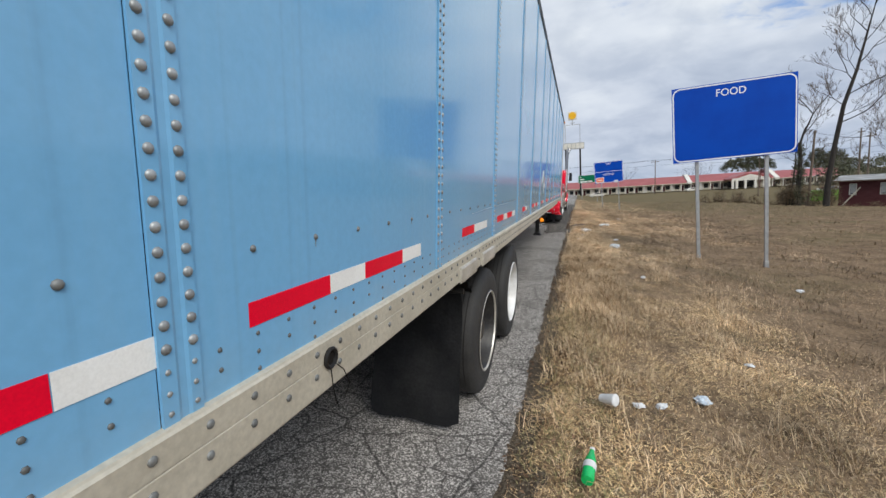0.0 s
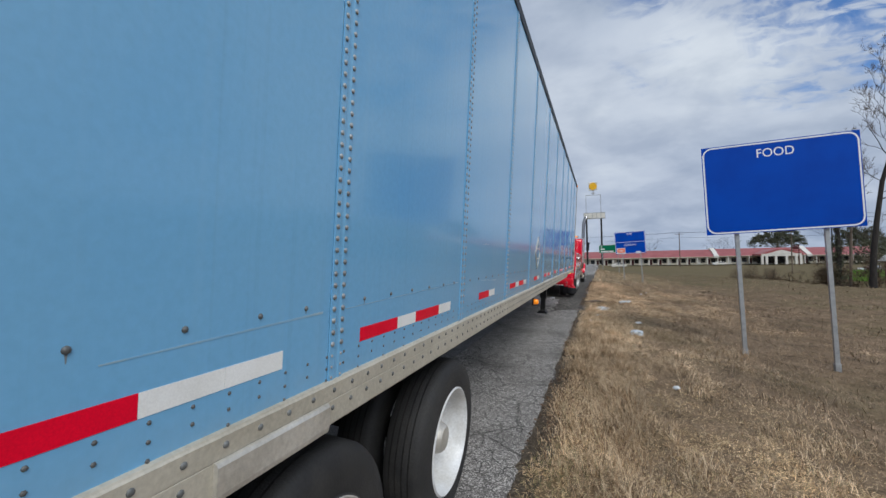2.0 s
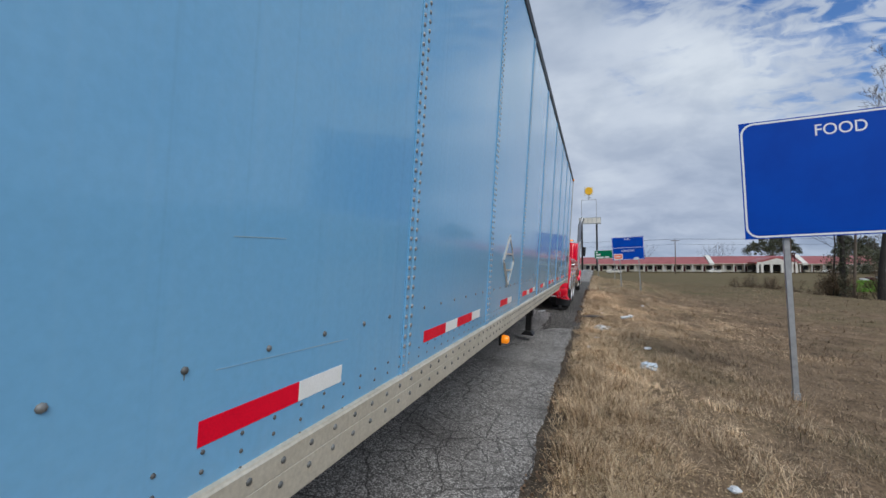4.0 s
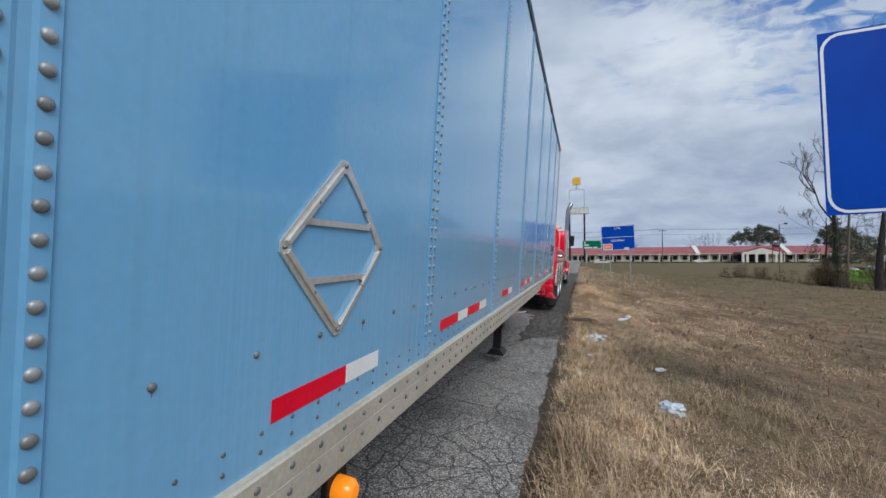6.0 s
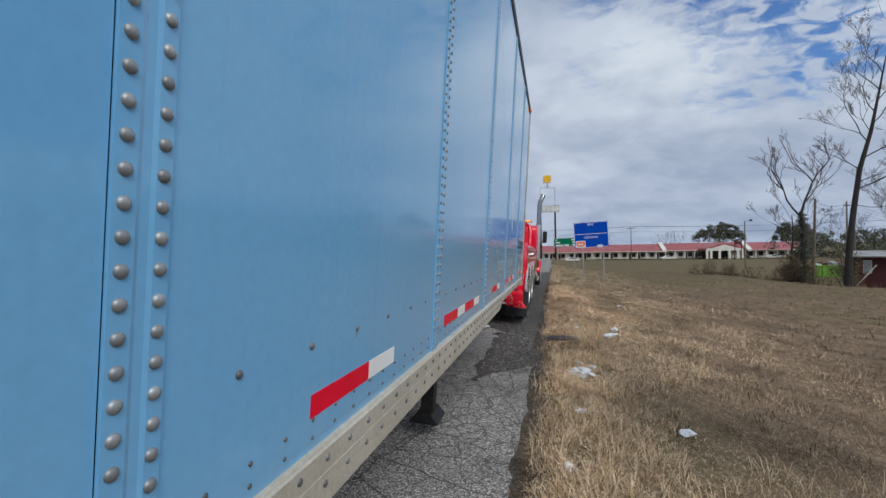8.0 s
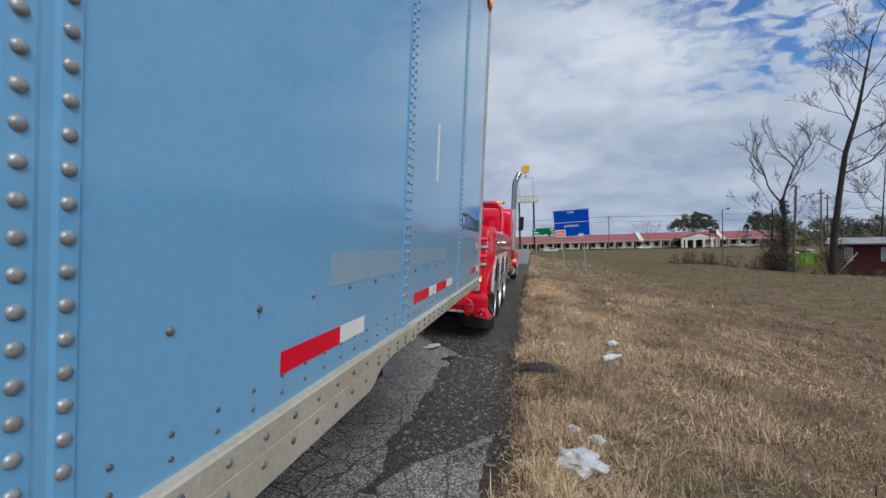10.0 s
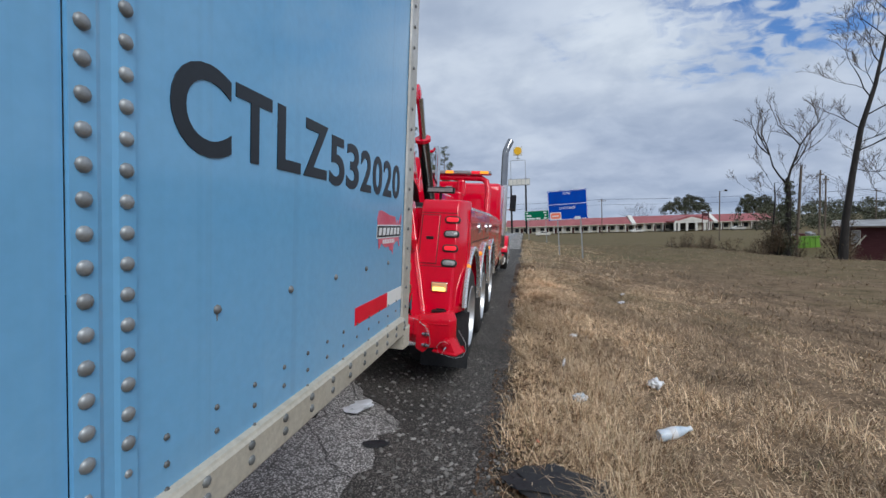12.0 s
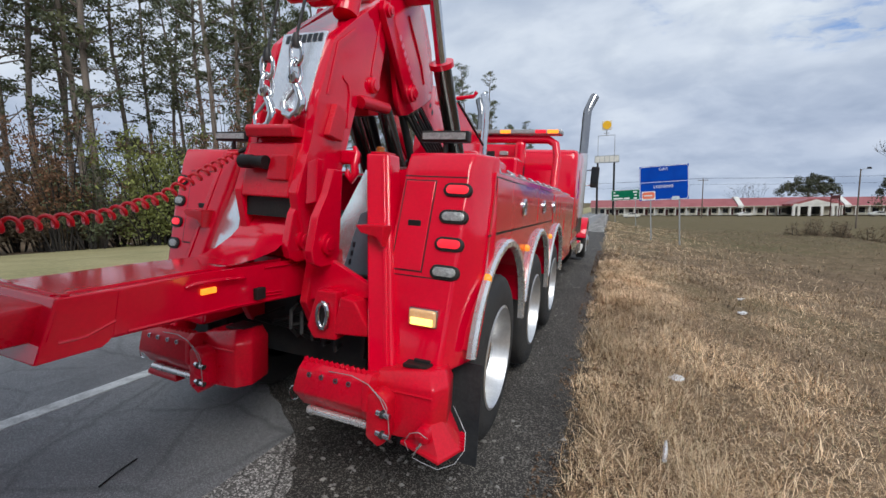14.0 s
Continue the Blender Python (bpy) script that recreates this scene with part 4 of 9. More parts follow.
        pts = [(p[0] + n2.x, p[1] + n2.y), (q[0] + n2.x, q[1] + n2.y), (q[0] - n2.x, q[1] - n2.y), (p[0] - n2.x, p[1] - n2.y)]
        part(name, prism(bmesh.new(), pts, x0, x1, "x", 0.0015), M_BRIGHT, hold)

    def diamond(half, p, k=64):
        out = []
        for i in range(k):
            t = 2 * math.pi * (i + 0.5) / k
            r = half / (abs(math.cos(t)) ** p + abs(math.sin(t)) ** p) ** (1 / p)
            out.append((cy + r * math.cos(t) * 1.03, cz + r * math.sin(t)))
        return out
    bm = bmesh.new()
    lo_out, hi_out = [[bm.verts.new((x, *q)) for q in diamond(0.226, 1.02)] for x in (0.0008, 0.0060)]
    lo_in, hi_in = [[bm.verts.new((x, *q)) for q in diamond(0.189, 1.13)] for x in (0.0008, 0.0060)]
    for i in range(64):
        j = (i + 1) % 64
        for u, w in ((lo_out, hi_out), (hi_out, hi_in), (hi_in, lo_in)):
            bm.faces.new((u[i], u[j], w[j], w[i]))
    part("frame_plate", bm, M_BRIGHT, hold, "", 30)
    for p, q, w in ((corners[3], corners[0], 0.013), (corners[2], corners[3], 0.013), (corners[1], corners[2], 0.008)):
        e = Vector((q[0] - p[0], q[1] - p[1])).normalized() * 0.012
        bar((p[0] + e.x, p[1] + e.y), (q[0] - e.x, q[1] - e.y), w, 0.0055, 0.012, "raised_edge")
    for z, half, flare in ((cz + 0.056, 0.145, 1), (cz - 0.075, 0.125, -1)):
        pts = [(cy - half, z + 0.007 + 0.012 * (flare > 0)), (cy - half + 0.022, z + 0.0065), (cy + half - 0.022, z + 0.0065), (cy + half, z + 0.007 + 0.012 * (flare > 0)), (cy + half, z - 0.007 - 0.012 * (flare < 0)), (cy + half - 0.022, z - 0.0065), (cy - half + 0.022, z - 0.0065), (cy - half, z - 0.007 - 0.012 * (flare < 0))]
        part("cross_bar", prism(bmesh.new(), pts, 0.0035, 0.0072, "x", 0.0015), M_BRIGHT, hold)
    for y, z in corners + [((corners[k][0] + corners[(k + 1) % 4][0]) / 2, (corners[k][1] + corners[(k + 1) % 4][1]) / 2) for k in range(4)]:
        part("holder_rivet", dome(bmesh.new(), (0.006, y, z), 0.006, 0.0075, 8), M_RIVET_D, hold)

    # fleet number, decal, stripe, paler patch, marks
    for char, y, w in (("C", 14.612, 0.114), ("T", 14.736, 0.096), ("L", 14.850, 0.082), ("Z", 14.944, 0.106), ("5", 15.061, 0.082), ("3", 15.156, 0.081), ("2", 15.252, 0.082), ("0", 15.347, 0.083), ("2", 15.443, 0.084), ("0", 15.539, 0.083)):
        base, tall = (1.726, 0.130) if char == "C" else ((1.732, 0.118) if char in "TLZ" else (1.7245, 0.1155))
        lettering("fleet_letter", char, wall_text(y, base, 0.0008), w, tall, M_INK, trailer, 0.0016, "large dark fleet number character", 0.022)
    outline = [(0.02, 0.02), (0.0, 0.12), (0.012, 0.145), (0.04, 0.148), (0.12, 0.135), (0.185, 0.13), (0.20, 0.105), (0.212, 0.12), (0.222, 0.10), (0.235, 0.118), (0.258, 0.142), (0.262, 0.125), (0.250, 0.10), (0.245, 0.075), (0.236, 0.055), (0.246, 0.022), (0.236, 0.020), (0.226, 0.042), (0.20, 0.040), (0.175, 0.028), (0.165, -0.006), (0.150, 0.012), (0.135, 0.010), (0.12, 0.026), (0.08, 0.024), (0.045, 0.040)]
    logo = part("maker_decal", prism(bmesh.new(), [(15.398 + a, 1.534 + b * 0.97) for a, b in outline], 0.0004, 0.0012, "x"), M_PINK, trailer, "faded red country-shaped maker's decal")
    part("decal_border", prism(bmesh.new(), [(15.392, 1.588), (15.648, 1.588), (15.656, 1.632), (15.396, 1.632)], 0.0012, 0.0018, "x"), M_WHITE, logo)
    part("decal_band", prism(bmesh.new(), [(15.396, 1.592), (15.645, 1.592), (15.651, 1.628), (15.400, 1.628)], 0.0018, 0.0024, "x"), M_INK, logo)
    for k in range(7):
        a = 15.452 + k * 0.019
        part("decal_mark", prism(bmesh.new(), [(a, 1.570), (a + 0.012, 1.569), (a + 0.014, 1.583), (a + 0.002, 1.584)], 0.0012, 0.0017, "x"), M_WHITE, logo)
    for k in range(6):
        a = 15.408 + k * 0.039
        part("decal_mark", prism(bmesh.new(), [(a, 1.598), (a + 0.026, 1.598), (a + 0.032, 1.622), (a + 0.006, 1.622)], 0.0024, 0.0029, "x"), M_WHITE, logo)
    part("vertical_tape", prism(bmesh.new(), [(13.718, 1.953), (13.768, 1.940), (13.762, 2.262), (13.716, 2.245)], 0.0004, 0.0012, "x"), M_TAPE_W, trailer, "upright strip of white tape")
    part("repair_film", prism(bmesh.new(), [(12.556, 1.514), (13.170, 1.514), (13.170, 1.604), (12.558, 1.607)], 0.0003, 0.0010, "x"), M_PATCH, trailer, "paler rectangular patch")
    part("repair_film", prism(bmesh.new(), [(13.256, 1.514), (13.80, 1.536), (14.08, 1.510), (14.08, 1.601), (13.256, 1.604)], 0.0003, 0.0010, "x"), M_PATCH, trailer, "paler rectangular patch")
    for a, b, z0, z1 in ((1.98, 2.60, 1.465, 1.478), (2.72, 3.90, 1.478, 1.500), (4.45, 4.60, 1.744, 1.747), (4.43, 4.89, 1.487, 1.468), (8.545, 8.715, 1.503, 1.504)):
        part("scratch", prism(bmesh.new(), [(a, z0), (b, z1), (b, z1 + (0.0025 if a > 2.5 else 0.007)), (a, z0 + (0.002 if a > 2.5 else 0.003))], 0.0002, 0.0008, "x"), M_SCRATCH, trailer, "long pale scratch")

    # side marker lamp under the rail
    lamp = part("side_marker_lamp", lathe(bmesh.new(), [(0.001, 0.060), (0.022, 0.058), (0.034, 0.045), (0.036, 0.02), (0.036, 0.0)], (-0.03, 7.37, 1.045), "x", 16), M_ORANGE, trailer, "round amber side marker lamp", 40)
    part("lamp_bracket", box(bmesh.new(), -0.05, -0.03, 7.32, 7.42, 0.995, 1.10, 0.004), M_BLACK, lamp)

    # underframe
    cross = None
    for k in range(41):
        y = 0.1 + k * 0.325
        if cross is None:
            cross = part("crossmember", box(bmesh.new(), -2.56, -0.05, -0.04, 0.04, 1.10, 1.19), M_GREASE, trailer)
            cross.location.y = y
        else:
            again(cross, trailer, Matrix.Translation((0, y, 0)))
    for x in (-0.86, -1.74):
        part("slider_rail", box(bmesh.new(), x - 0.05, x + 0.05, 0.6, 5.9, 0.86, 1.10, 0.008), M_GREASE, trailer)
        part("frame_beam", box(bmesh.new(), x - 0.04, x + 0.04, 1.2, 4.9, 0.60, 0.86, 0.008), M_GREASE, trailer)

    # wheels: dual tyres at each end of two axles
    wheel_z = 0.520

    def tyre_bm(x):
        prof = [(0.300, x - 0.02), (0.315, x - 0.006), (0.40, x + 0.000), (0.452, x - 0.012), (0.474, x - 0.030), (0.485, x - 0.050), (0.485, x - 0.20), (0.472, x - 0.225), (0.40, x - 0.248), (0.30, x - 0.235)]
        return lathe(bmesh.new(), prof, (0, 0, 0), "x", 56)

    def grooves(x, parent):
        for c in (0.075, 0.112, 0.15, 0.185):
            prof = [(0.4856, x - c - 0.004), (0.4862, x - c), (0.4856, x - c + 0.004)]
            part("tread_groove", lathe(bmesh.new(), prof, (0, 0, 0), "x", 56), M_BLACK, parent)

    for wy, rim_mat in ((2.69, M_DARK_RIM), (4.00, M_WHITE_RIM)):
        for side in (0, 1):
            wheel = new("wheel")
            wheel.parent = trailer
            wheel.matrix_basis = Matrix.Translation((-0.020, wy, wheel_z)) if not side else Matrix.Translation((-2.580, wy, wheel_z)) @ pose(0, 0, 0, 0, 0, 180)
            t = part("tyre", tyre_bm(0.0), M_RUBBER, wheel, "worn black rubber tyre", 35)
            part("inner_tyre", tyre_bm(-0.30), M_RUBBER, wheel, "", 35)
            if not side:
                grooves(0.0, wheel)
                grooves(-0.30, wheel)
            prof = [(0.312, -0.012), (0.318, -0.004), (0.308, 0.002), (0.298, -0.010), (0.288, -0.06), (0.272, -0.13), (0.262, -0.160), (0.225, -0.176), (0.15, -0.172), (0.14, -0.168)]
            part("rim", lathe(bmesh.new(), prof, (0, 0, 0), "x", 48), rim_mat, wheel, "white-painted dished rim" if rim_mat is M_WHITE_RIM else "dusty dark dished rim", 30)
            if rim_mat is M_DARK_RIM:
                part("rim_lip", lathe(bmesh.new(), [(0.296, -0.008), (0.300, 0.003), (0.306, 0.005), (0.311, 0.002)], (0, 0, 0), "x", 48), M_ALU, wheel, "worn bright rim edge", 40)
            part("hub", lathe(bmesh.new(), [(0.145, -0.175), (0.135, -0.14), (0.10, -0.10), (0.085, -0.06), (0.07, -0.045), (0.001, -0.042)], (0, 0, 0), "x", 24), M_DARK_RIM if rim_mat is M_DARK_RIM else M_ALU, wheel, "", 35)
            for k in range(10):
                a = 2 * math.pi * k / 10
                part("wheel_nut", lathe(bmesh.new(), [(0.017, -0.175), (0.017, -0.150), (0.001, -0.146)], (0, 0.175 * math.cos(a), 0.175 * math.sin(a)), "x", 6), M_RIVET_D, wheel)
            for k in range(5):
                a = 2 * math.pi * (k + 0.3) / 5
                part("hand_hole", lathe(bmesh.new(), [(0.001, -0.1715), (0.030, -0.1715)], (0, 0.222 * math.cos(a), 0.222 * math.sin(a)), "x", 12), M_BLACK, wheel)
        part("axle", tube(bmesh.new(), [(-2.3, wy, wheel_z), (-0.3, wy, wheel_z)], 0.065, 14), M_GREASE, trailer, "", 40)
    # hanging rubber flap behind the wheels
    bm = bmesh.new()
    rows = []
    for j in range(10):
        z = 0.97 - 0.90 * j / 9
        rows.append([bm.verts.new((-0.07 - 0.62 * i / 8, 2.03 + 0.05 * math.sin(j * 0.5) * (1 - j / 12) + 0.015 * math.sin(i * 1.1 + j), z - (0.03 if j == 9 and i in (0, 8) else 0) * -1)) for i in range(9)])
    for r, s in zip(rows, rows[1:]):
        for i in range(8):
            bm.faces.new((r[i], r[i + 1], s[i + 1], s[i]))
    bmesh.ops.solidify(bm, geom=bm.faces[:], thickness=0.010)
    part("mud_flap", bm, M_FLAP, trailer, "black rubber mud flap", 40)
    part("flap_hanger", tube(bmesh.new(), [(-0.05, 2.02, 0.985), (-0.85, 2.02, 0.985)], 0.018, 8), M_BLACK, trailer)
    # bent flap over the rear tyre
    bm = bmesh.new()
    rows = [[bm.verts.new((-0.05 - 0.55 * i / 6, 2.10 + 0.16 * j / 4 + 0.01 * math.sin(i * 2 + j), 1.03 - 0.05 * math.sin(i * 1.3) * 0.4 - 0.02 * j - 0.04 * (i == 0) * (j % 2))) for i in range(7)] for j in range(5)]
    for r, s in zip(rows, rows[1:]):
        for i in range(6):
            bm.faces.new((r[i], r[i + 1], s[i + 1], s[i]))
    bmesh.ops.solidify(bm, geom=bm.faces[:], thickness=0.008)
    part("fender_rag", bm, M_FLAP, trailer, "", 50)

    # landing gear
    for x in (-0.50, -2.06):
        leg = part("landing_leg", box(bmesh.new(), x - 0.075, x + 0.075, 12.29, 12.44, 0.60, 1.19, 0.012), M_BLACK, trailer, "black landing gear leg")
        part("inner_tube", box(bmesh.new(), x - 0.055, x + 0.055, 12.31, 12.42, 0.28, 0.66, 0.008), M_BLACK, leg)
        part("foot", prism(bmesh.new(), [(x - 0.06, 0.315), (x + 0.06, 0.315), (x + 0.12, 0.25), (x + 0.12, 0.233), (x - 0.12, 0.233), (x - 0.12, 0.25)], 12.23, 12.50, "y", 0.006), M_BLACK, leg)
        part("brace", tube(bmesh.new(), [(x, 12.44, 0.76), (x, 13.06, 1.15)], 0.028, 8), M_BLACK, leg)
        part("brace", tube(bmesh.new(), [(x, 12.29, 0.70), (x, 11.71, 1.15)], 0.028, 8), M_BLACK, leg)
    part("cross_shaft", tube(bmesh.new(), [(-2.13, 12.365, 0.92), (-0.36, 12.365, 0.92)], 0.025, 8), M_BLACK, trailer)
    part("cross_brace", tube(bmesh.new(), [(-2.08, 12.365, 0.70), (-0.48, 12.365, 1.12)], 0.02, 8), M_BLACK, trailer)


build_trailer()


# ---- road signs ----
def road_sign(name, m, w, h, material, label, group, posts, border=0.028, radius=0.17):
    """A flat sheet with a white line inside its edge, stiffeners behind, on posts that reach down to (x, z)."""
    s = thing(name, m, label, "road sign", group)
    face = part("sign_face", prism(bmesh.new(), [(-w / 2, 0), (w / 2, 0), (w / 2, h), (-w / 2, h)], 0.0, 0.004, "y"), material, s)
    o, i = rounded(w - 0.03, h - 0.03, radius), rounded(w - 0.03 - 2 * border, h - 0.03 - 2 * border, radius - border)
    bm = bmesh.new()
    vo, vi = [bm.verts.new((a, -0.0015, b + h / 2)) for a, b in o], [bm.verts.new((a, -0.0015, b + h / 2)) for a, b in i]
    for k in range(len(vo)):
        q = (k + 1) % len(vo)
        bm.faces.new((vo[k], vo[q], vi[q], vi[k]))
    part("white_border", bm, M_WHITE, face, "white border line")
    for z in (0.2 * h, 0.8 * h):
        part("stiffener", box(bmesh.new(), -w / 2 + 0.05, w / 2 - 0.05, 0.004, 0.045, z - 0.03, z + 0.03), M_POST, s)
    for x0, zb in posts:
        prof = [(-0.035, 0.0), (-0.035, 0.055), (-0.028, 0.055), (-0.028, 0.008), (0.028, 0.008), (0.028, 0.055), (0.035, 0.055), (0.035, 0.0)]
        bm = prism(bmesh.new(), [(x0 + a, 0.05 + b) for a, b in prof], zb, h * 0.92, "z")
        pst = part("post", bm, M_POST, s, "galvanised steel channel post")
        part("ground_sleeve", box(bmesh.new(), x0 - 0.045, x0 + 0.045, 0.035, 0.125, zb - 0.1, zb + 0.14, 0.004), M_POST, pst)
    return s, face


def sign_words(face, words, cx, z, width, hgt, material=None):
    m = Matrix(((1, 0, 0, cx - width / 2), (0, 0, -1, -0.001), (0, 1, 0, z), (0, 0, 0, 1)))
    lettering("lettering", words, m, width, hgt, material or M_WHITE, face, 0.002, "white capital lettering", 0.004)


food, food_face = road_sign("information_sign", Matrix.Translation((4.20, 11.40, 1.975)) @ pose(0, 0, 0, 0, -1.9, 0), 2.53, 1.765, M_SIGN_BLUE, "large blue roadside sign with white food lettering on two posts", "blue information signs", ((-0.735, -2.42), (0.70, -2.66)))
sign_words(food_face, "FOOD", -0.03, 1.46, 0.60, 0.165)

gas, gas_face = road_sign("information_sign", Matrix.Translation((3.575, 44.4, 1.56)) @ pose(0, 0, 0, 0, -2.4, 0), 2.60, 2.02, M_SIGN_BLUE, "blue roadside sign naming gas and lodging, with a small logo panel", "blue information signs", ((-0.70, -2.55), (0.83, -2.62)))
sign_words(gas_face, "GAS", -0.02, 1.74, 0.46, 0.17)
sign_words(gas_face, "LODGING", -0.02, 0.72, 1.02, 0.17)
part("divider_line", prism(bmesh.new(), [(-1.28, 1.055), (1.28, 1.055), (1.28, 1.085), (-1.28, 1.085)], -0.002, -0.0005, "y"), M_WHITE, gas_face)
lg = part("logo_panel", prism(bmesh.new(), [(a - 0.82, b + 0.30) for a, b in rounded(0.74, 0.50, 0.05)], -0.004, -0.001, "y"), M_WHITE, gas_face, "orange-red and white logo panel")
part("logo_shape", prism(bmesh.new(), [(a - 0.82, b + 0.30) for a, b in rounded(0.66, 0.40, 0.12)], -0.006, -0.004, "y"), M_ORANGE_LOGO, lg)
part("logo_bar", box(bmesh.new(), -1.05, -0.62, -0.008, -0.006, 0.26, 0.33), M_WHITE, lg)
part("logo_disc", prism(bmesh.new(), [(a + 0.62, b + 0.08) for a, b in rounded(0.42, 0.22, 0.10)], -0.004, -0.001, "y"), M_LITTER_B, gas_face)

green, green_face = road_sign("guide_sign", Matrix.Translation((2.42, 75.0, 1.70)) @ pose(0, 0, 0, 0, -1.5, 0), 3.35, 1.30, M_SIGN_GREEN, "green guide sign with three lines of white writing", "", ((-1.2, -3.2), (1.2, -3.2)), 0.04, 0.12)
for zz, spans in ((1.0, ((-1.4, -1.2), (0.9, 1.35))), (0.62, ((-1.4, -0.75), (1.05, 1.3))), (0.22, ((-1.4, -0.3), (-0.15, 0.5), (0.95, 1.35)))):
    for a, b in spans:
        part("writing_bar", box(bmesh.new(), a, b, -0.004, -0.001, zz - 0.09, zz + 0.09), M_WHITE, green_face)


def tall_sign():
    s = thing("pylon_sign", Matrix.Translation((0, 170, -3.4)), "tall filling station pylon with yellow emblem and blank board", "sign")
    for x in (-3.6, 1.6):
        part("pole", tube(bmesh.new(), [(x, 0, 0), (x, 0, 20.5)], [0.36, 0.30], 12), M_BLACK, s, "dark steel pole", 40)
        part("upper_pole", tube(bmesh.new(), [(x, 0, 20.5), (x, 0, 27.0)], 0.09, 8), M_POST, s)
    part("top_bar", tube(bmesh.new(), [(-3.6, 0, 27.0), (1.6, 0, 27.0)], 0.09, 8), M_POST, s)
    part("mast", tube(bmesh.new(), [(-1.0, 0, 27.0), (-1.0, 0, 28.8)], 0.16, 8), M_POST, s)
    part("mast_bracket", box(bmesh.new(), -1.8, -0.2, -0.1, 0.1, 27.6, 27.8), M_POST, s)
    board = part("price_board", box(bmesh.new(), -4.6, 3.1, -0.35, 0.25, 18.0, 20.4, 0.05), M_POST, s, "blank grey price board")
    for k in range(5):
        part("board_panel", box(bmesh.new(), -4.4 + k * 1.5, -3.05 + k * 1.5, -0.40, -0.35, 18.25, 20.15), M_TRIM, board)
    panel = part("emblem_panel", box(bmesh.new(), -2.55, 0.55, -0.2, 0.2, 28.7, 31.8, 0.1), M_TRIM, s)
    pts = [(-1.0 + 1.38 * math.cos(radians(a)) * (1.0 if i % 2 else 0.95), 30.3 + 1.38 * math.sin(radians(a)) * (1.0 if i % 2 else 0.95)) for i, a in enumerate(range(-60, 241, 15))]
    part("emblem", prism(bmesh.new(), pts + [(-1.5, 28.95), (-0.5, 28.95)], -0.32, -0.2, "y"), M_YELLOW, panel, "yellow fan-shaped emblem")


tall_sign()


# ---- tow truck ----
truck = thing("tow_truck", pose(0, 18, 0.02, -0.55, 4.0, 0), "large glossy red heavy tow truck with raised boom and lowered underlift", "tow truck")
CX = -1.21            # the boom's middle
FAR = -2.28           # sum of a place and its mirror place on the road side
WHEELS = (0.52, 1.84, 3.16)
ARCH_R, ARCH_Z = 0.62, 0.575


def mirrored(x0, x1):
    return FAR - x1, FAR - x0


def loft(bm, rings, bevel=0.0):
    """A closed solid through rings of equally many points."""
    vs = [[bm.verts.new(p) for p in r] for r in rings]
    fs = [bm.faces.new(vs[0]), bm.faces.new(vs[-1][::-1])]
    k = len(vs[0])
    for u, w in zip(vs, vs[1:]):
        for i in range(k):
            fs.append(bm.faces.new((u[i], w[i], w[(i + 1) % k], u[(i + 1) % k])))
    if bevel:
        bmesh.ops.recalc_face_normals(bm, faces=bm.faces)
        bmesh.ops.bevel(bm, geom=list({e for f in fs for e in f.edges}), offset=bevel, segments=2, affect="EDGES", profile=0.5)
    return bm


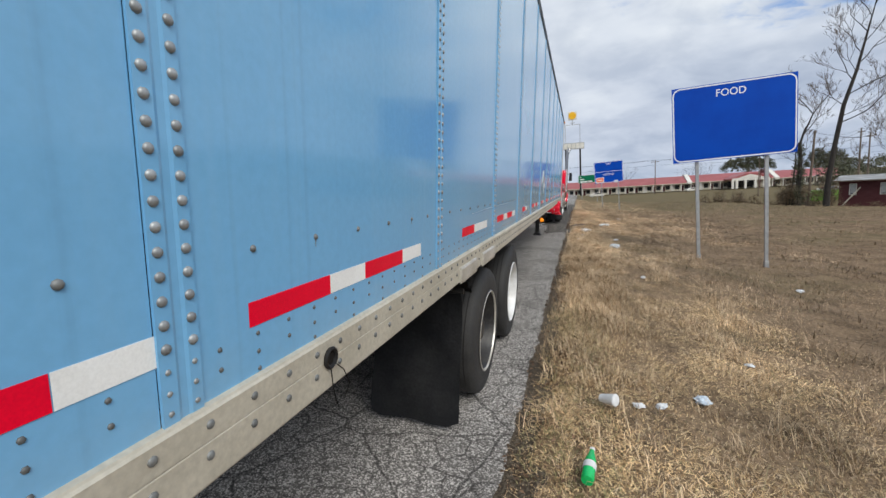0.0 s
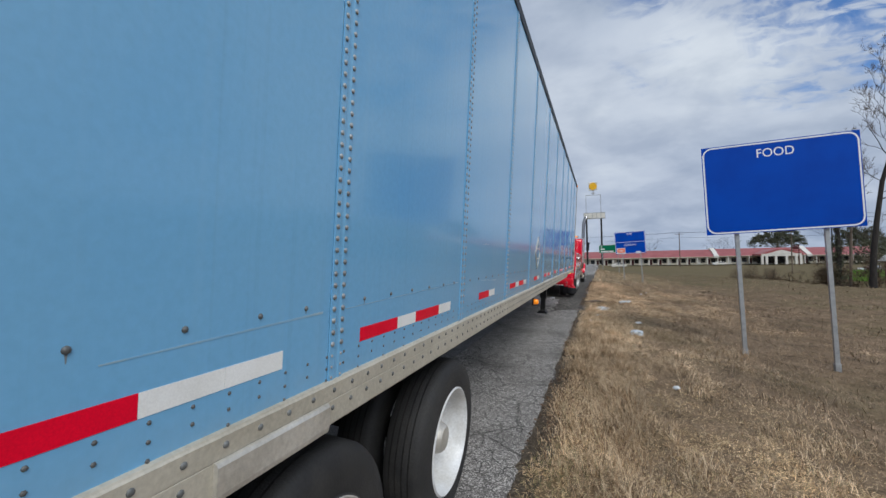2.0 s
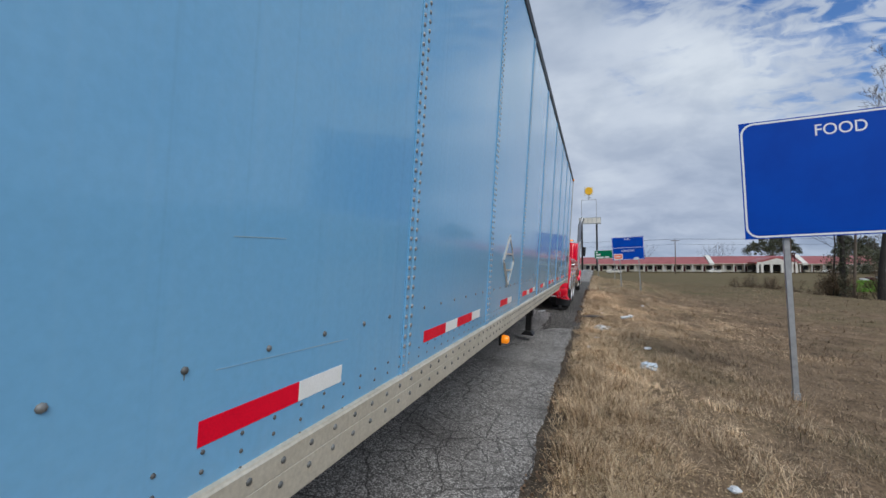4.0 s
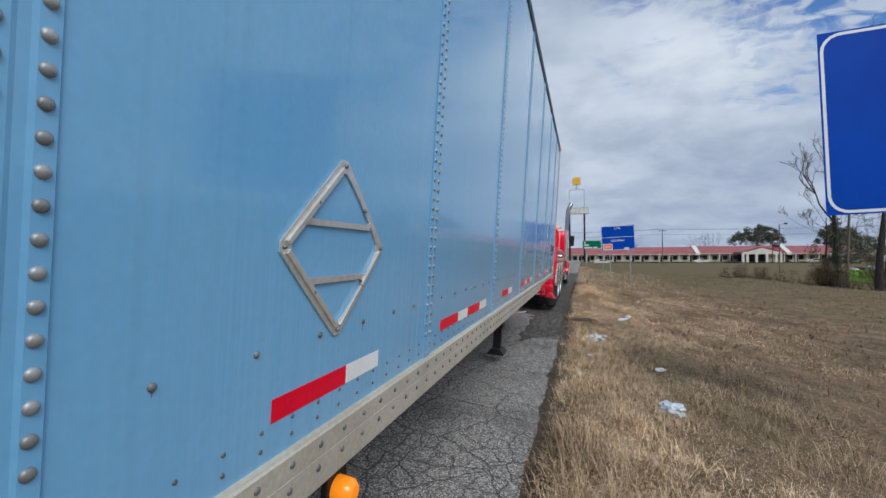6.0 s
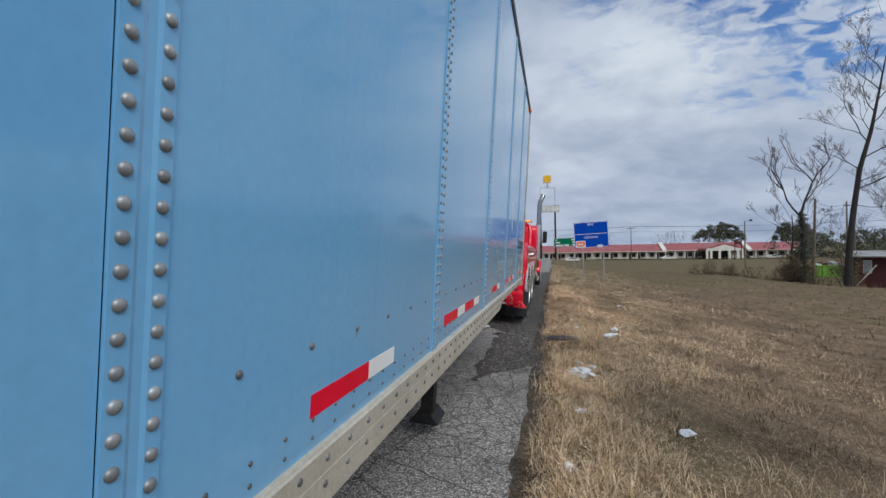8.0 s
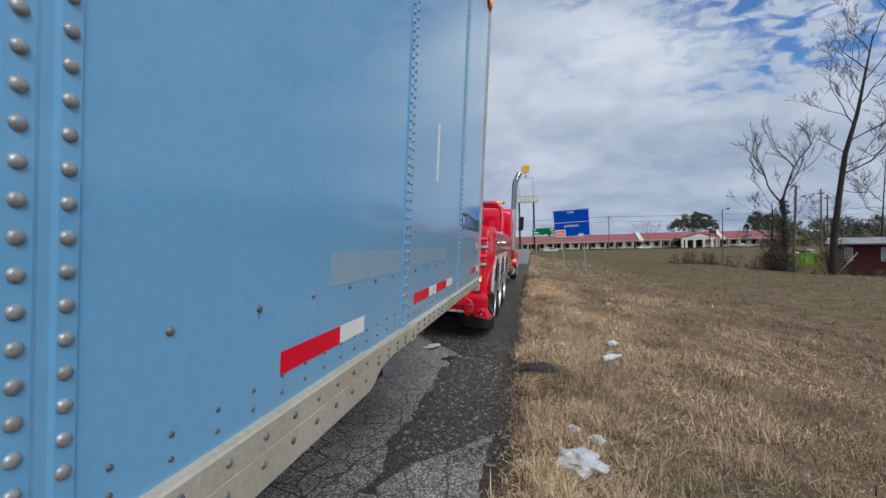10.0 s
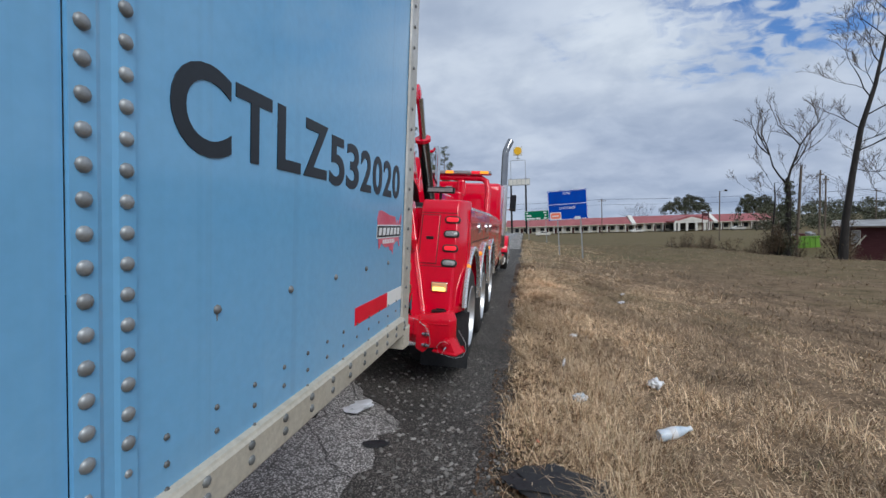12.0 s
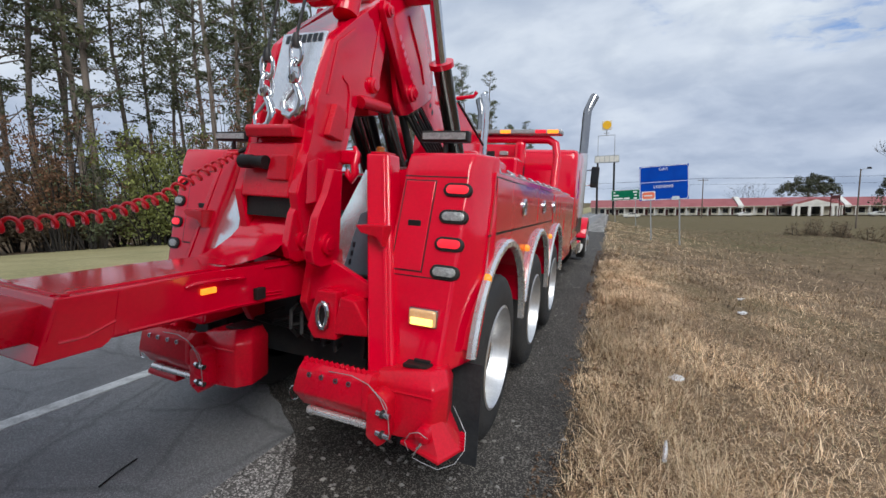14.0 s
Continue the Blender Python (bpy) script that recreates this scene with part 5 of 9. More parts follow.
def outrigger(side):
    """A folded stabiliser: an eight-sided sleeve with lock holes, a pinned boss, a chamfered leg block and a flared foot."""
    dx = -1.07 if side else 0.0

    def X(v):
        return v + dx
    sleeve = [(-0.405, 0.668), (-0.438, 0.640), (-0.443, 0.525), (-0.385, 0.440), (-0.22, 0.43), (-0.22, 0.560), (-0.34, 0.655)]
    jack = part("outrigger_sleeve", loft(bmesh.new(), [[(X(-0.80 + 0.03 * (z > 0.6) + 0.02 * (z < 0.46)), y, z) for y, z in sleeve], [(X(-0.40), y, z) for y, z in sleeve]], 0.010), M_RED_DULL, truck, "red steel outrigger sleeve with lock holes", 35)
    flange = [(-0.300 + (y + 0.300) * 1.08, 0.55 + (z - 0.55) * 1.07) for y, z in sleeve]
    part("sleeve_flange", prism(bmesh.new(), flange, X(-0.418), X(-0.386), "x", 0.006), M_RED_DULL, jack, "", 35)
    for k, x in enumerate((-0.700, -0.634, -0.557, -0.489)):
        part("lock_hole", lathe(bmesh.new(), [(0.005, -0.442), (0.006, -0.4475), (0.012, -0.4470), (0.013, -0.440), (0.013, -0.430)], (X(x), 0, 0.622), "y", 12), M_CHROME, jack, "bright ringed lock hole", 40)
    for k in range(13):
        part("cleat", prism(bmesh.new(), [(X(-0.765 + k * 0.028), 0.664), (X(-0.747 + k * 0.028), 0.664), (X(-0.756 + k * 0.028), 0.683)], -0.408, -0.385, "y"), M_RED_DULL, jack)
    part("stage_rod", tube(bmesh.new(), [(X(-0.735), -0.398, 0.428), (X(-0.395), -0.398, 0.428)], 0.019, 12), M_FLARE, jack, "bright sliding rod", 40)
    boss = part("pin_boss", prism(bmesh.new(), [(X(-0.395), 0.600), (X(-0.345), 0.622), (X(-0.292), 0.590), (X(-0.292), 0.405), (X(-0.330), 0.370), (X(-0.395), 0.405)], -0.452, -0.360, "y", 0.014), M_RED_DULL, jack, "", 40)
    for z in (0.532, 0.440):
        part("lock_pin", tube(bmesh.new(), [(X(-0.335), -0.456, z + 0.004), (X(-0.270), -0.462, z)], 0.0135, 12), M_CHROME, boss, "chrome lock pin", 40)
        part("pin_collar", tube(bmesh.new(), [(X(-0.312), -0.458, z + 0.003), (X(-0.300), -0.459, z + 0.002)], 0.018, 12), M_DARK_RIM, boss, "", 40)
    wide = -0.04 if side else 0.0
    plan = [(-0.40, -0.372), (-0.118 + wide, -0.372), (-0.072 + wide, -0.300), (-0.105 + wide, -0.15), (-0.40, -0.15)]
    inset = [(-0.40, -0.345), (-0.165 + wide, -0.310), (-0.110 + wide, -0.255), (-0.130 + wide, -0.17), (-0.40, -0.17)]
    top = 0.700
    leg = part("outrigger_leg", loft(bmesh.new(), [[(X(x), y, 0.385 + 0.02 * (x > -0.2)) for x, y in plan], [(X(x), y, 0.630 + 0.012 * (x > -0.2)) for x, y in plan], [(X(x), y, top - 0.030 * (x < -0.3)) for x, y in inset]], 0.010), M_RED_DULL, truck, "red outrigger leg block with chamfered corner", 35)
    part("weld_line", tube(bmesh.new(), [(X(-0.385), -0.374, 0.602), (X(-0.12 + wide), -0.374, 0.606)], 0.005, 6), M_RED_DULL, leg)
    part("top_tread", prism(bmesh.new(), [(X(-0.30), -0.300), (X(-0.185), -0.292), (X(-0.165), -0.18), (X(-0.30), -0.18)], top - 0.012, top + 0.004, "z", 0.002), M_BLACK, leg, "black grip tread")
    cable = [(X(-0.60), -0.435, 0.655), (X(-0.47), -0.450, 0.668), (X(-0.38), -0.462, 0.652), (X(-0.315), -0.470, 0.605), (X(-0.272), -0.476, 0.540), (X(-0.262), -0.478, 0.470), (X(-0.272), -0.470, 0.435)]
    part("lock_cable", tube(bmesh.new(), cable, 0.0020, 6), M_POST, leg, "thin pale steel lock cable")
    part("lock_cable", tube(bmesh.new(), [(X(-0.36), -0.455, 0.630), (X(-0.300), -0.468, 0.600), (X(-0.278), -0.472, 0.570), (X(-0.290), -0.466, 0.540)], 0.0018, 6), M_POST, leg)
    loop = [(X(-0.822) + 0.028 * math.cos(radians(t)), -0.40, 0.490 + 0.034 * math.sin(radians(t))) for t in range(0, 361, 30)]
    part("pull_ring", tube(bmesh.new(), loop, 0.0028, 6), M_CHROME, jack)
    if side:
        part("outrigger_foot", loft(bmesh.new(), [[(-1.86, -0.40, 0.37), (-1.62, -0.41, 0.37), (-1.60, -0.16, 0.37), (-1.86, -0.16, 0.37)], [(-1.86, -0.40, 0.39), (-1.62, -0.41, 0.39), (-1.60, -0.16, 0.39), (-1.86, -0.16, 0.39)], [(-1.80, -0.36, 0.47), (-1.68, -0.36, 0.47), (-1.68, -0.18, 0.47), (-1.80, -0.18, 0.47)]], 0.006), M_RED_DULL, leg, "spread red steel foot")
        return
    sole = [(-0.268, -0.360), (-0.055, -0.432), (0.000, -0.300), (-0.040, -0.17), (-0.240, -0.17)]
    waist = [(-0.165, -0.370), (-0.120, -0.384), (-0.085, -0.330), (-0.100, -0.19), (-0.165, -0.19)]
    foot = part("outrigger_foot", loft(bmesh.new(), [[(x, y, 0.358) for x, y in sole], [(x, y, 0.374) for x, y in sole], [(-0.115 + (x + 0.115) * 0.90, -0.28 + (y + 0.28) * 0.90, 0.380) for x, y in sole], [(x, y, 0.492) for x, y in waist]], 0.004), M_RED_DULL, leg, "flared red steel foot", 30)
    part("foot_pin", lathe(bmesh.new(), [(0.036, -0.375), (0.036, -0.412), (0.026, -0.418), (0.010, -0.420), (0.001, -0.428)], (-0.140, 0, 0.455), "y", 18), M_RED_DULL, foot, "", 35)
    part("foot_pin_tip", tube(bmesh.new(), [(-0.136, -0.425, 0.430), (-0.150, -0.440, 0.408)], 0.006, 8), M_CHROME, foot)
    for k in range(6):
        f = k / 6
        x, y = 0.000 - 0.040 * f, -0.300 + 0.130 * f
        part("tooth", prism(bmesh.new(), [(x - 0.012, y), (x + 0.014, y + 0.010), (x - 0.010, y + 0.020)], 0.360, 0.380, "z"), M_RED_DULL, foot)
    for pts in ([(-0.20, -0.415, 0.375), (-0.215, -0.425, 0.42), (-0.190, -0.430, 0.465), (-0.150, -0.428, 0.478), (-0.112, -0.420, 0.455)], [(-0.150, -0.440, 0.410), (-0.165, -0.450, 0.375), (-0.120, -0.450, 0.365), (-0.05, -0.446, 0.352), (0.000, -0.38, 0.352), (0.022, -0.32, 0.385), (0.010, -0.28, 0.440), (-0.03, -0.26, 0.49), (-0.06, -0.26, 0.54)]):
        part("ring_cable", tube(bmesh.new(), pts, 0.0018, 6), M_POST, foot, "thin pale steel cable")


def build_truck():
    # frame and underside: rails, axles, an added black plate for the shade below
    for x in (CX - 0.42, CX + 0.42):
        part("frame_rail", box(bmesh.new(), x - 0.05, x + 0.05, 0.1, 10.6, 0.72, 1.02, 0.01), M_BLACK, truck)
    part("underbody", box(bmesh.new(), CX - 0.9, CX + 0.9, 0.45, 6.0, 0.80, 1.08), M_GREASE, truck)
    for c in WHEELS:
        ax = part("axle", tube(bmesh.new(), [(CX - 0.95, c, 0.505), (CX - 0.35, c, 0.505), (CX - 0.25, c, 0.505), (CX, c, 0.505), (CX + 0.25, c, 0.505), (CX + 0.35, c, 0.505), (CX + 0.95, c, 0.505)], [0.085, 0.085, 0.16, 0.23, 0.16, 0.085, 0.085], 16), M_GREASE, truck, "grimy drive axle", 40)
        part("air_bag", lathe(bmesh.new(), [(0.001, 0.56), (0.11, 0.56), (0.13, 0.62), (0.13, 0.70), (0.11, 0.76), (0.001, 0.76)], (CX + 0.42, c + 0.35, 0), "z", 14), M_RUBBER, ax)
        part("air_bag", lathe(bmesh.new(), [(0.001, 0.56), (0.11, 0.56), (0.13, 0.62), (0.13, 0.70), (0.11, 0.76), (0.001, 0.76)], (CX - 0.42, c + 0.35, 0), "z", 14), M_RUBBER, ax)
    # Black plate added between the frame ends, in place of the shade there.
    part("tail_plate", box(bmesh.new(), CX - 0.52, CX + 0.52, 0.04, 0.08, 0.46, 1.00, 0.006), M_BLACK, truck)
    part("hanging_flap", box(bmesh.new(), *mirrored(-0.46, -0.04), -0.04, -0.03, 0.20, 0.66), M_FLAP, truck, "black rubber mud flap")
    for k in range(5):
        x = CX + 0.06 + 0.075 * k
        part("valve_hose", tube(bmesh.new(), [(x, 0.04, 0.80 - 0.03 * (k % 2)), (x + 0.02, -0.07, 0.77), (x + 0.045, -0.10, 0.68 - 0.02 * k), (x + 0.01, 0.0, 0.60)], 0.011, 7), M_RUBBER, truck)
        part("hose_fitting", tube(bmesh.new(), [(x, 0.045, 0.80 - 0.03 * (k % 2)), (x + 0.004, 0.0, 0.795 - 0.03 * (k % 2))], 0.015, 6), M_DARK_CHROME, truck)
    for y in (0.2, 2.5, 4.3):
        part("frame_crossmember", box(bmesh.new(), CX - 0.4, CX + 0.4, y, y + 0.12, 0.74, 0.98), M_BLACK, truck)

    # body sides, with wheel arches
    outline = [(0.02, 0.66), (0.20, 1.60), (4.55, 1.60), (4.55, 0.70), (WHEELS[2] + ARCH_R, 0.70)]
    for c in reversed(WHEELS):
        outline += [(c + ARCH_R * math.cos(radians(a)), ARCH_Z + ARCH_R * math.sin(radians(a))) for a in range(15, 166, 10)]
    outline += [(0.02, 0.72)]
    for side in (0, 1):
        x0, x1 = (-0.62, -0.055) if not side else mirrored(-0.62, -0.055)
        body = part("body_side", prism(bmesh.new(), outline, x0, x1, "x"), M_RED, truck, "glossy red body side with three wheel arches")
        # shaped tail: a bevelled block with a leaning rear face
        bm = bmesh.new()
        s0 = 1 if not side else -1
        tail = [(-0.255, 0.65), (-0.054, 1.30), (0.039, 1.60), (0.085, 1.685), (0.26, 1.685), (0.26, 1.2), (0.12, 0.95), (0.06, 0.65)]
        tx0, tx1 = (-0.50, -0.045) if not side else mirrored(-0.50, -0.045)
        prism(bm, tail, tx0, tx1, "x")
        for v in bm.verts:
            if v.co.y < -0.271 + (v.co.z - 0.60) * 0.34 + 0.03 and abs(v.co.x - (tx1 if not side else tx0)) < 0.01:
                v.co.x -= 0.095 * s0
        bmesh.ops.bevel(bm, geom=bm.edges[:], offset=0.022, segments=3, affect="EDGES", profile=0.5)
        blk = part("tail_block", bm, M_RED, truck, "rounded red tail corner", 40)
        s = 1 if not side else -1

        def face_y(z):
            return -0.271 + (z - 0.60) * 0.31

        def rear(a, b):          # across the rear face, the same on both sides
            return (a, b) if not side else mirrored(a, b)

        a, b = rear(-0.475, -0.315 if not side else -0.255)
        part("door_gap", prism(bmesh.new(), [(face_y(1.094) - 0.0025, 1.094), (face_y(1.541) - 0.0025, 1.541), (face_y(1.541) + 0.01, 1.541), (face_y(1.094) + 0.01, 1.094)], a - 0.006, b + 0.006, "x"), M_BLACK, blk, "dark gap round the locker door")
        if not side:
            part("lid_seam", prism(bmesh.new(), [(face_y(1.556) - 0.0012, 1.556), (face_y(1.562) - 0.0012, 1.562), (face_y(1.562) + 0.01, 1.562), (face_y(1.556) + 0.01, 1.556)], -0.49, -0.15, "x"), M_BLACK, blk)
            part("lid_seam", prism(bmesh.new(), [(face_y(1.070) - 0.0012, 1.070), (face_y(1.075) - 0.0012, 1.075), (face_y(1.075) + 0.01, 1.075), (face_y(1.070) + 0.01, 1.070)], -0.49, -0.15, "x"), M_BLACK, blk)
        part("locker_door", prism(bmesh.new(), [(face_y(1.10) - 0.006, 1.10), (face_y(1.535) - 0.006, 1.535), (face_y(1.535) + 0.01, 1.535), (face_y(1.10) + 0.01, 1.10)], a, b, "x", 0.003), M_RED, blk)
        a, b = rear(-0.425, -0.355)
        part("latch", box(bmesh.new(), a, b, face_y(1.325) - 0.012, face_y(1.325) - 0.002, 1.31, 1.34, 0.004), M_BLACK, blk, "black slam latch")
        for z, kind in ((1.515, 0), (1.385, 1), (1.255, 0), (1.125, 2)):
            a, b = rear(-0.278, -0.108) if not side else rear(-0.235, -0.125)
            z -= 0.04 * side if side else 0.018
            cx, lx = (a + b) / 2, b - a
            q = Matrix.Translation((cx, face_y(z) - 0.002, z)) @ pose(0, 0, 0, -17.2, 0, 0)
            for name, w, h, d0, d1, mat in (("lamp_bezel", lx * 0.86, 0.068, -0.008, 0.02, M_BLACK), ("tail_lamp", lx * 0.86 - 0.030, 0.043, -0.013, 0.0, (M_LENS_R, M_LENS_OFF, M_LENS_OFF)[kind])):
                bm = prism(bmesh.new(), rounded(w, h, h * 0.49), d0, d1, "y", 0.003)
                bmesh.ops.transform(bm, matrix=q, verts=bm.verts)
                part(name, bm, mat, blk, ("lit red tail lamp" if kind == 0 else "clear tail lamp") if name == "tail_lamp" else "", 40)
        z = 0.90
        a, b = rear(-0.325, -0.190)
        lamp = part("turn_lamp", box(bmesh.new(), a, b, face_y(z) - 0.035, face_y(z) + 0.02, z - 0.042, z + 0.036, 0.010), M_LAMP_CLEAR, blk, "lit amber turn lamp behind a clear lens")
        part("lamp_filament", box(bmesh.new(), a + 0.012, b - 0.012, face_y(z) - 0.039, face_y(z) - 0.02, z - 0.036, z - 0.002, 0.004), M_GLOW, lamp, "bright lit strip")
        part("lamp_bezel", box(bmesh.new(), a - 0.006, b + 0.006, face_y(z) - 0.022, face_y(z) + 0.02, z - 0.048, z + 0.042, 0.008), M_CHROME, blk)
        a, b = rear(-0.27, -0.19)
        part("lower_notch", box(bmesh.new(), a, b, face_y(0.70) - 0.01, face_y(0.70) + 0.03, 0.69, 0.715, 0.004), M_BLACK, blk)

        if side:
            for o in [blk] + list(blk.children):
                o.data.transform(Matrix(((1, 0, -0.18, 0.297), (0, 1, 0, 0), (0, 0, 1, 0), (0, 0, 0, 1))))

        # lockers, handles and trim on the side
        def out(a, b):
            return (a, b) if not side else mirrored(a, b)

        a, b = out(-0.056, -0.050)
        for y0, y1 in ((0.22, 1.62), (1.64, 2.62)):
            part("panel_gap", prism(bmesh.new(), [(y0 - 0.008, 1.277), (y1 + 0.008, 1.277), (y1 + 0.008, 1.563), (y0 - 0.008, 1.583)], *out(-0.0555, -0.0535), "x"), M_BLACK, body)
            part("locker_panel", prism(bmesh.new(), [(y0, 1.285), (y1, 1.285), (y1, 1.555), (y0, 1.575)], a, b, "x", 0.002), M_RED, body)
        for y in (2.70, 3.02, 3.34, 3.66, 3.98):
            part("locker_panel", prism(bmesh.new(), [(y, 0.78 if y > 3.8 else 1.25), (y + 0.29, 0.78 if y > 3.8 else 1.25), (y + 0.29, 1.55), (y, 1.55)], a, b, "x", 0.002), M_RED, body)
        part("purple_stripe", prism(bmesh.new(), [(0.95, 1.50), (2.60, 1.49), (2.60, 1.56), (0.70, 1.57)], *out(-0.050, -0.0492), "x"), M_PURPLE, body, "purple striping")
        part("seam_groove", box(bmesh.new(), *out(-0.0555, -0.0535), 0.12, 4.5, 1.272, 1.280), M_BLACK, body)
        for y in (1.0, 1.95, 2.66):
            cxx = -0.048 if not side else FAR + 0.048
            h = part("paddle_handle", lathe(bmesh.new(), [(0.062, 0.0), (0.060, 0.010 * s), (0.048, 0.014 * s), (0.036, 0.006 * s), (0.001, 0.004 * s)], (cxx, y, 1.42), "x", 20), M_CHROME, body, "round chrome paddle handle", 40)
            part("handle_lever", box(bmesh.new(), min(cxx, cxx + 0.02 * s), max(cxx, cxx + 0.02 * s), y - 0.012, y + 0.012, 1.385, 1.455, 0.003), M_CHROME, h)
        # diamond plate top, marker lamps
        part("deck_plate", box(bmesh.new(), *out(-0.64, -0.075), 0.2, 4.5, 1.602, 1.615, 0.003), M_DIAMOND, body, "bright diamond plate top")
        rim = part("deck_rim", prism(bmesh.new(), [(cut if not side else FAR - cut, z) for cut, z in ((-0.058, 1.598), (-0.185, 1.668), (-0.225, 1.668), (-0.225, 1.598))], 0.24, 4.48, "y", 0.006), M_RED, body, "sloping red deck rim")
        for k in range(9):
            bm = lathe(bmesh.new(), [(0.036, -0.004), (0.036, 0.006), (0.030, 0.012), (0.020, 0.010), (0.001, 0.014)], (0, 0, 0), "z", 14)
            cxx = -0.122 if not side else FAR + 0.122
            bmesh.ops.transform(bm, matrix=pose(cxx, 0.42 + k * 0.40, 1.634, 0, 29 * s, 0), verts=bm.verts)
            part("deck_lamp", bm, M_CHROME, rim, "round chrome deck lamp", 40)
        for y, z in ((0.10, 1.06), (1.18, 1.12), (2.50, 1.12)) if not side else ():
            cxx = -0.05 if not side else FAR + 0.05
            part("marker_lamp", lathe(bmesh.new(), [(0.026, 0.0), (0.026, 0.018 * s), (0.018, 0.03 * s), (0.001, 0.034 * s)], (cxx, y, z), "x", 14), M_AMBER, body, "small amber marker lamp", 40)
        # bright fender flares
        for c in WHEELS:
            bm = bmesh.new()
            rows = []
            for q in range(19):
                ang = radians(2 + 166 * q / 18)
                row = []
                for r, x in ((ARCH_R + 0.036, -0.058), (ARCH_R + 0.040, -0.034), (ARCH_R + 0.026, -0.018), (ARCH_R - 0.004, -0.020), (ARCH_R - 0.012, -0.060)):
                    xx = x if not side else FAR - x + 0.06
                    row.append(bm.verts.new((xx, c + r * math.cos(ang), ARCH_Z + r * math.sin(ang))))
                rows.append(row)
            for u, v in zip(rows, rows[1:]):
                for i in range(4):
                    bm.faces.new((u[i], u[i + 1], v[i + 1], v[i]))
            part("fender_flare", bm, M_FLARE, body, "bright polished fender flare", 50)
            part("wheel_well", prism(bmesh.new(), [(c + (ARCH_R - 0.02) * math.cos(radians(a)), ARCH_Z + (ARCH_R - 0.02) * math.sin(radians(a))) for a in range(0, 181, 15)], *out(-0.66, -0.64), "x"), M_BLACK, body)

        # wheels
        for k, c in enumerate(WHEELS + (10.75,)):
            w = new("wheel")
            w.parent = truck
            front = k == 3
            wx = (-0.045 if not front else -0.02) if not side else FAR + (0.045 if not front else 0.02)
            w.matrix_basis = Matrix.Translation((wx, c, 0.505 if not front else 0.47)) @ (pose(0, 0, 0, 0, 0, 180) if side else Matrix())
            prof = [(0.300, -0.02), (0.318, -0.004), (0.40, 0.0), (0.46, -0.012), (0.492, -0.03), (0.505, -0.055), (0.505, -0.21), (0.490, -0.235), (0.40, -0.25), (0.30, -0.235)]
            part("tyre", lathe(bmesh.new(), prof, (0, 0, 0), "x", 48), M_RUBBER, w, "black rubber tyre", 35)
            if not front:
                part("inner_tyre", lathe(bmesh.new(), [(r, a - 0.31) for r, a in prof], (0, 0, 0), "x", 32), M_RUBBER, w, "", 35)
                rp = [(0.305, -0.016), (0.318, -0.002), (0.305, 0.004), (0.295, -0.012), (0.28, -0.10), (0.262, -0.155), (0.22, -0.170), (0.145, -0.168)]
                hp = [(0.145, -0.17), (0.14, -0.10), (0.11, -0.07), (0.08, -0.06), (0.001, -0.055)]
            else:
                rp = [(0.305, -0.016), (0.318, -0.002), (0.305, 0.004), (0.295, -0.012), (0.26, -0.04), (0.23, -0.02), (0.15, 0.02)]
                hp = [(0.15, 0.02), (0.12, 0.05), (0.001, 0.06)]
            part("rim", lathe(bmesh.new(), rp, (0, 0, 0), "x", 40), M_RIM, w, "polished aluminium rim", 30)
            part("hub", lathe(bmesh.new(), hp, (0, 0, 0), "x", 24), M_CHROME, w, "", 35)
            for j in range(10):
                a = 2 * math.pi * j / 10
                part("wheel_nut", lathe(bmesh.new(), [(0.018, rp[-2][1]), (0.018, rp[-2][1] + 0.03), (0.001, rp[-2][1] + 0.035)], (0, 0.19 * math.cos(a), 0.19 * math.sin(a)), "x", 6), M_CHROME, w)
        # mud flap hanging behind the first wheel
        if not side:
            part("mud_flap", box(bmesh.new(), -0.44, 0.005, -0.04, -0.03, 0.13, 0.66), M_FLAP, truck, "black rubber mud flap")

        # outrigger post with bracket
        k = 0.245 if not side else -0.13
        lean_in = Matrix(((1, 0, -k, 1.67 * k), (0, 1, 0, 0), (0, 0, 1, 0), (0, 0, 0, 1)))
        cxa, cxb = (-0.735, -0.598) if not side else (-1.76, -1.62)
        post = part("outrigger_post", prism(bmesh.new(), [(-0.32, 0.58), (0.035, 1.67), (0.165, 1.67), (-0.17, 0.58)], cxa, cxb, "x", 0.012), M_RED, truck, "red upright outrigger tube")
        post.data.transform(lean_in)
        groove = part("post_groove", prism(bmesh.new(), [(-0.322, 0.60), (0.027, 1.66), (0.037, 1.66), (-0.312, 0.60)], cxb - 0.045 if not side else cxa + 0.025, cxb - 0.025 if not side else cxa + 0.045, "x", 0.003), M_RED, post)
        groove.data.transform(lean_in)
        mid = (cxa + cxb) / 2 + 0.09 * s
        part("latch_bracket", prism(bmesh.new(), [(mid - 0.085, 1.30), (mid + 0.075, 1.305), (mid + 0.070, 1.20), (mid + 0.035, 1.255), (mid - 0.05, 1.262)], -0.165, -0.075, "y", 0.004), M_RED_DULL, post)
        part("post_cap", box(bmesh.new(), cxa + 0.02, cxb - 0.02, 0.05, 0.15, 1.67, 1.68, 0.003), M_RED_DULL, post)
        # polished inner wall beside the boom; a slate patch paints its dark reflection
        flat = [(-1.12, 0.88), (-0.66, 0.80), (-0.66, 1.62), (-1.12, 1.62)] if not side else [(-1.70, 1.08), (-1.50, 1.08), (-1.545, 1.35), (-1.562, 1.565), (-1.622, 1.565)]
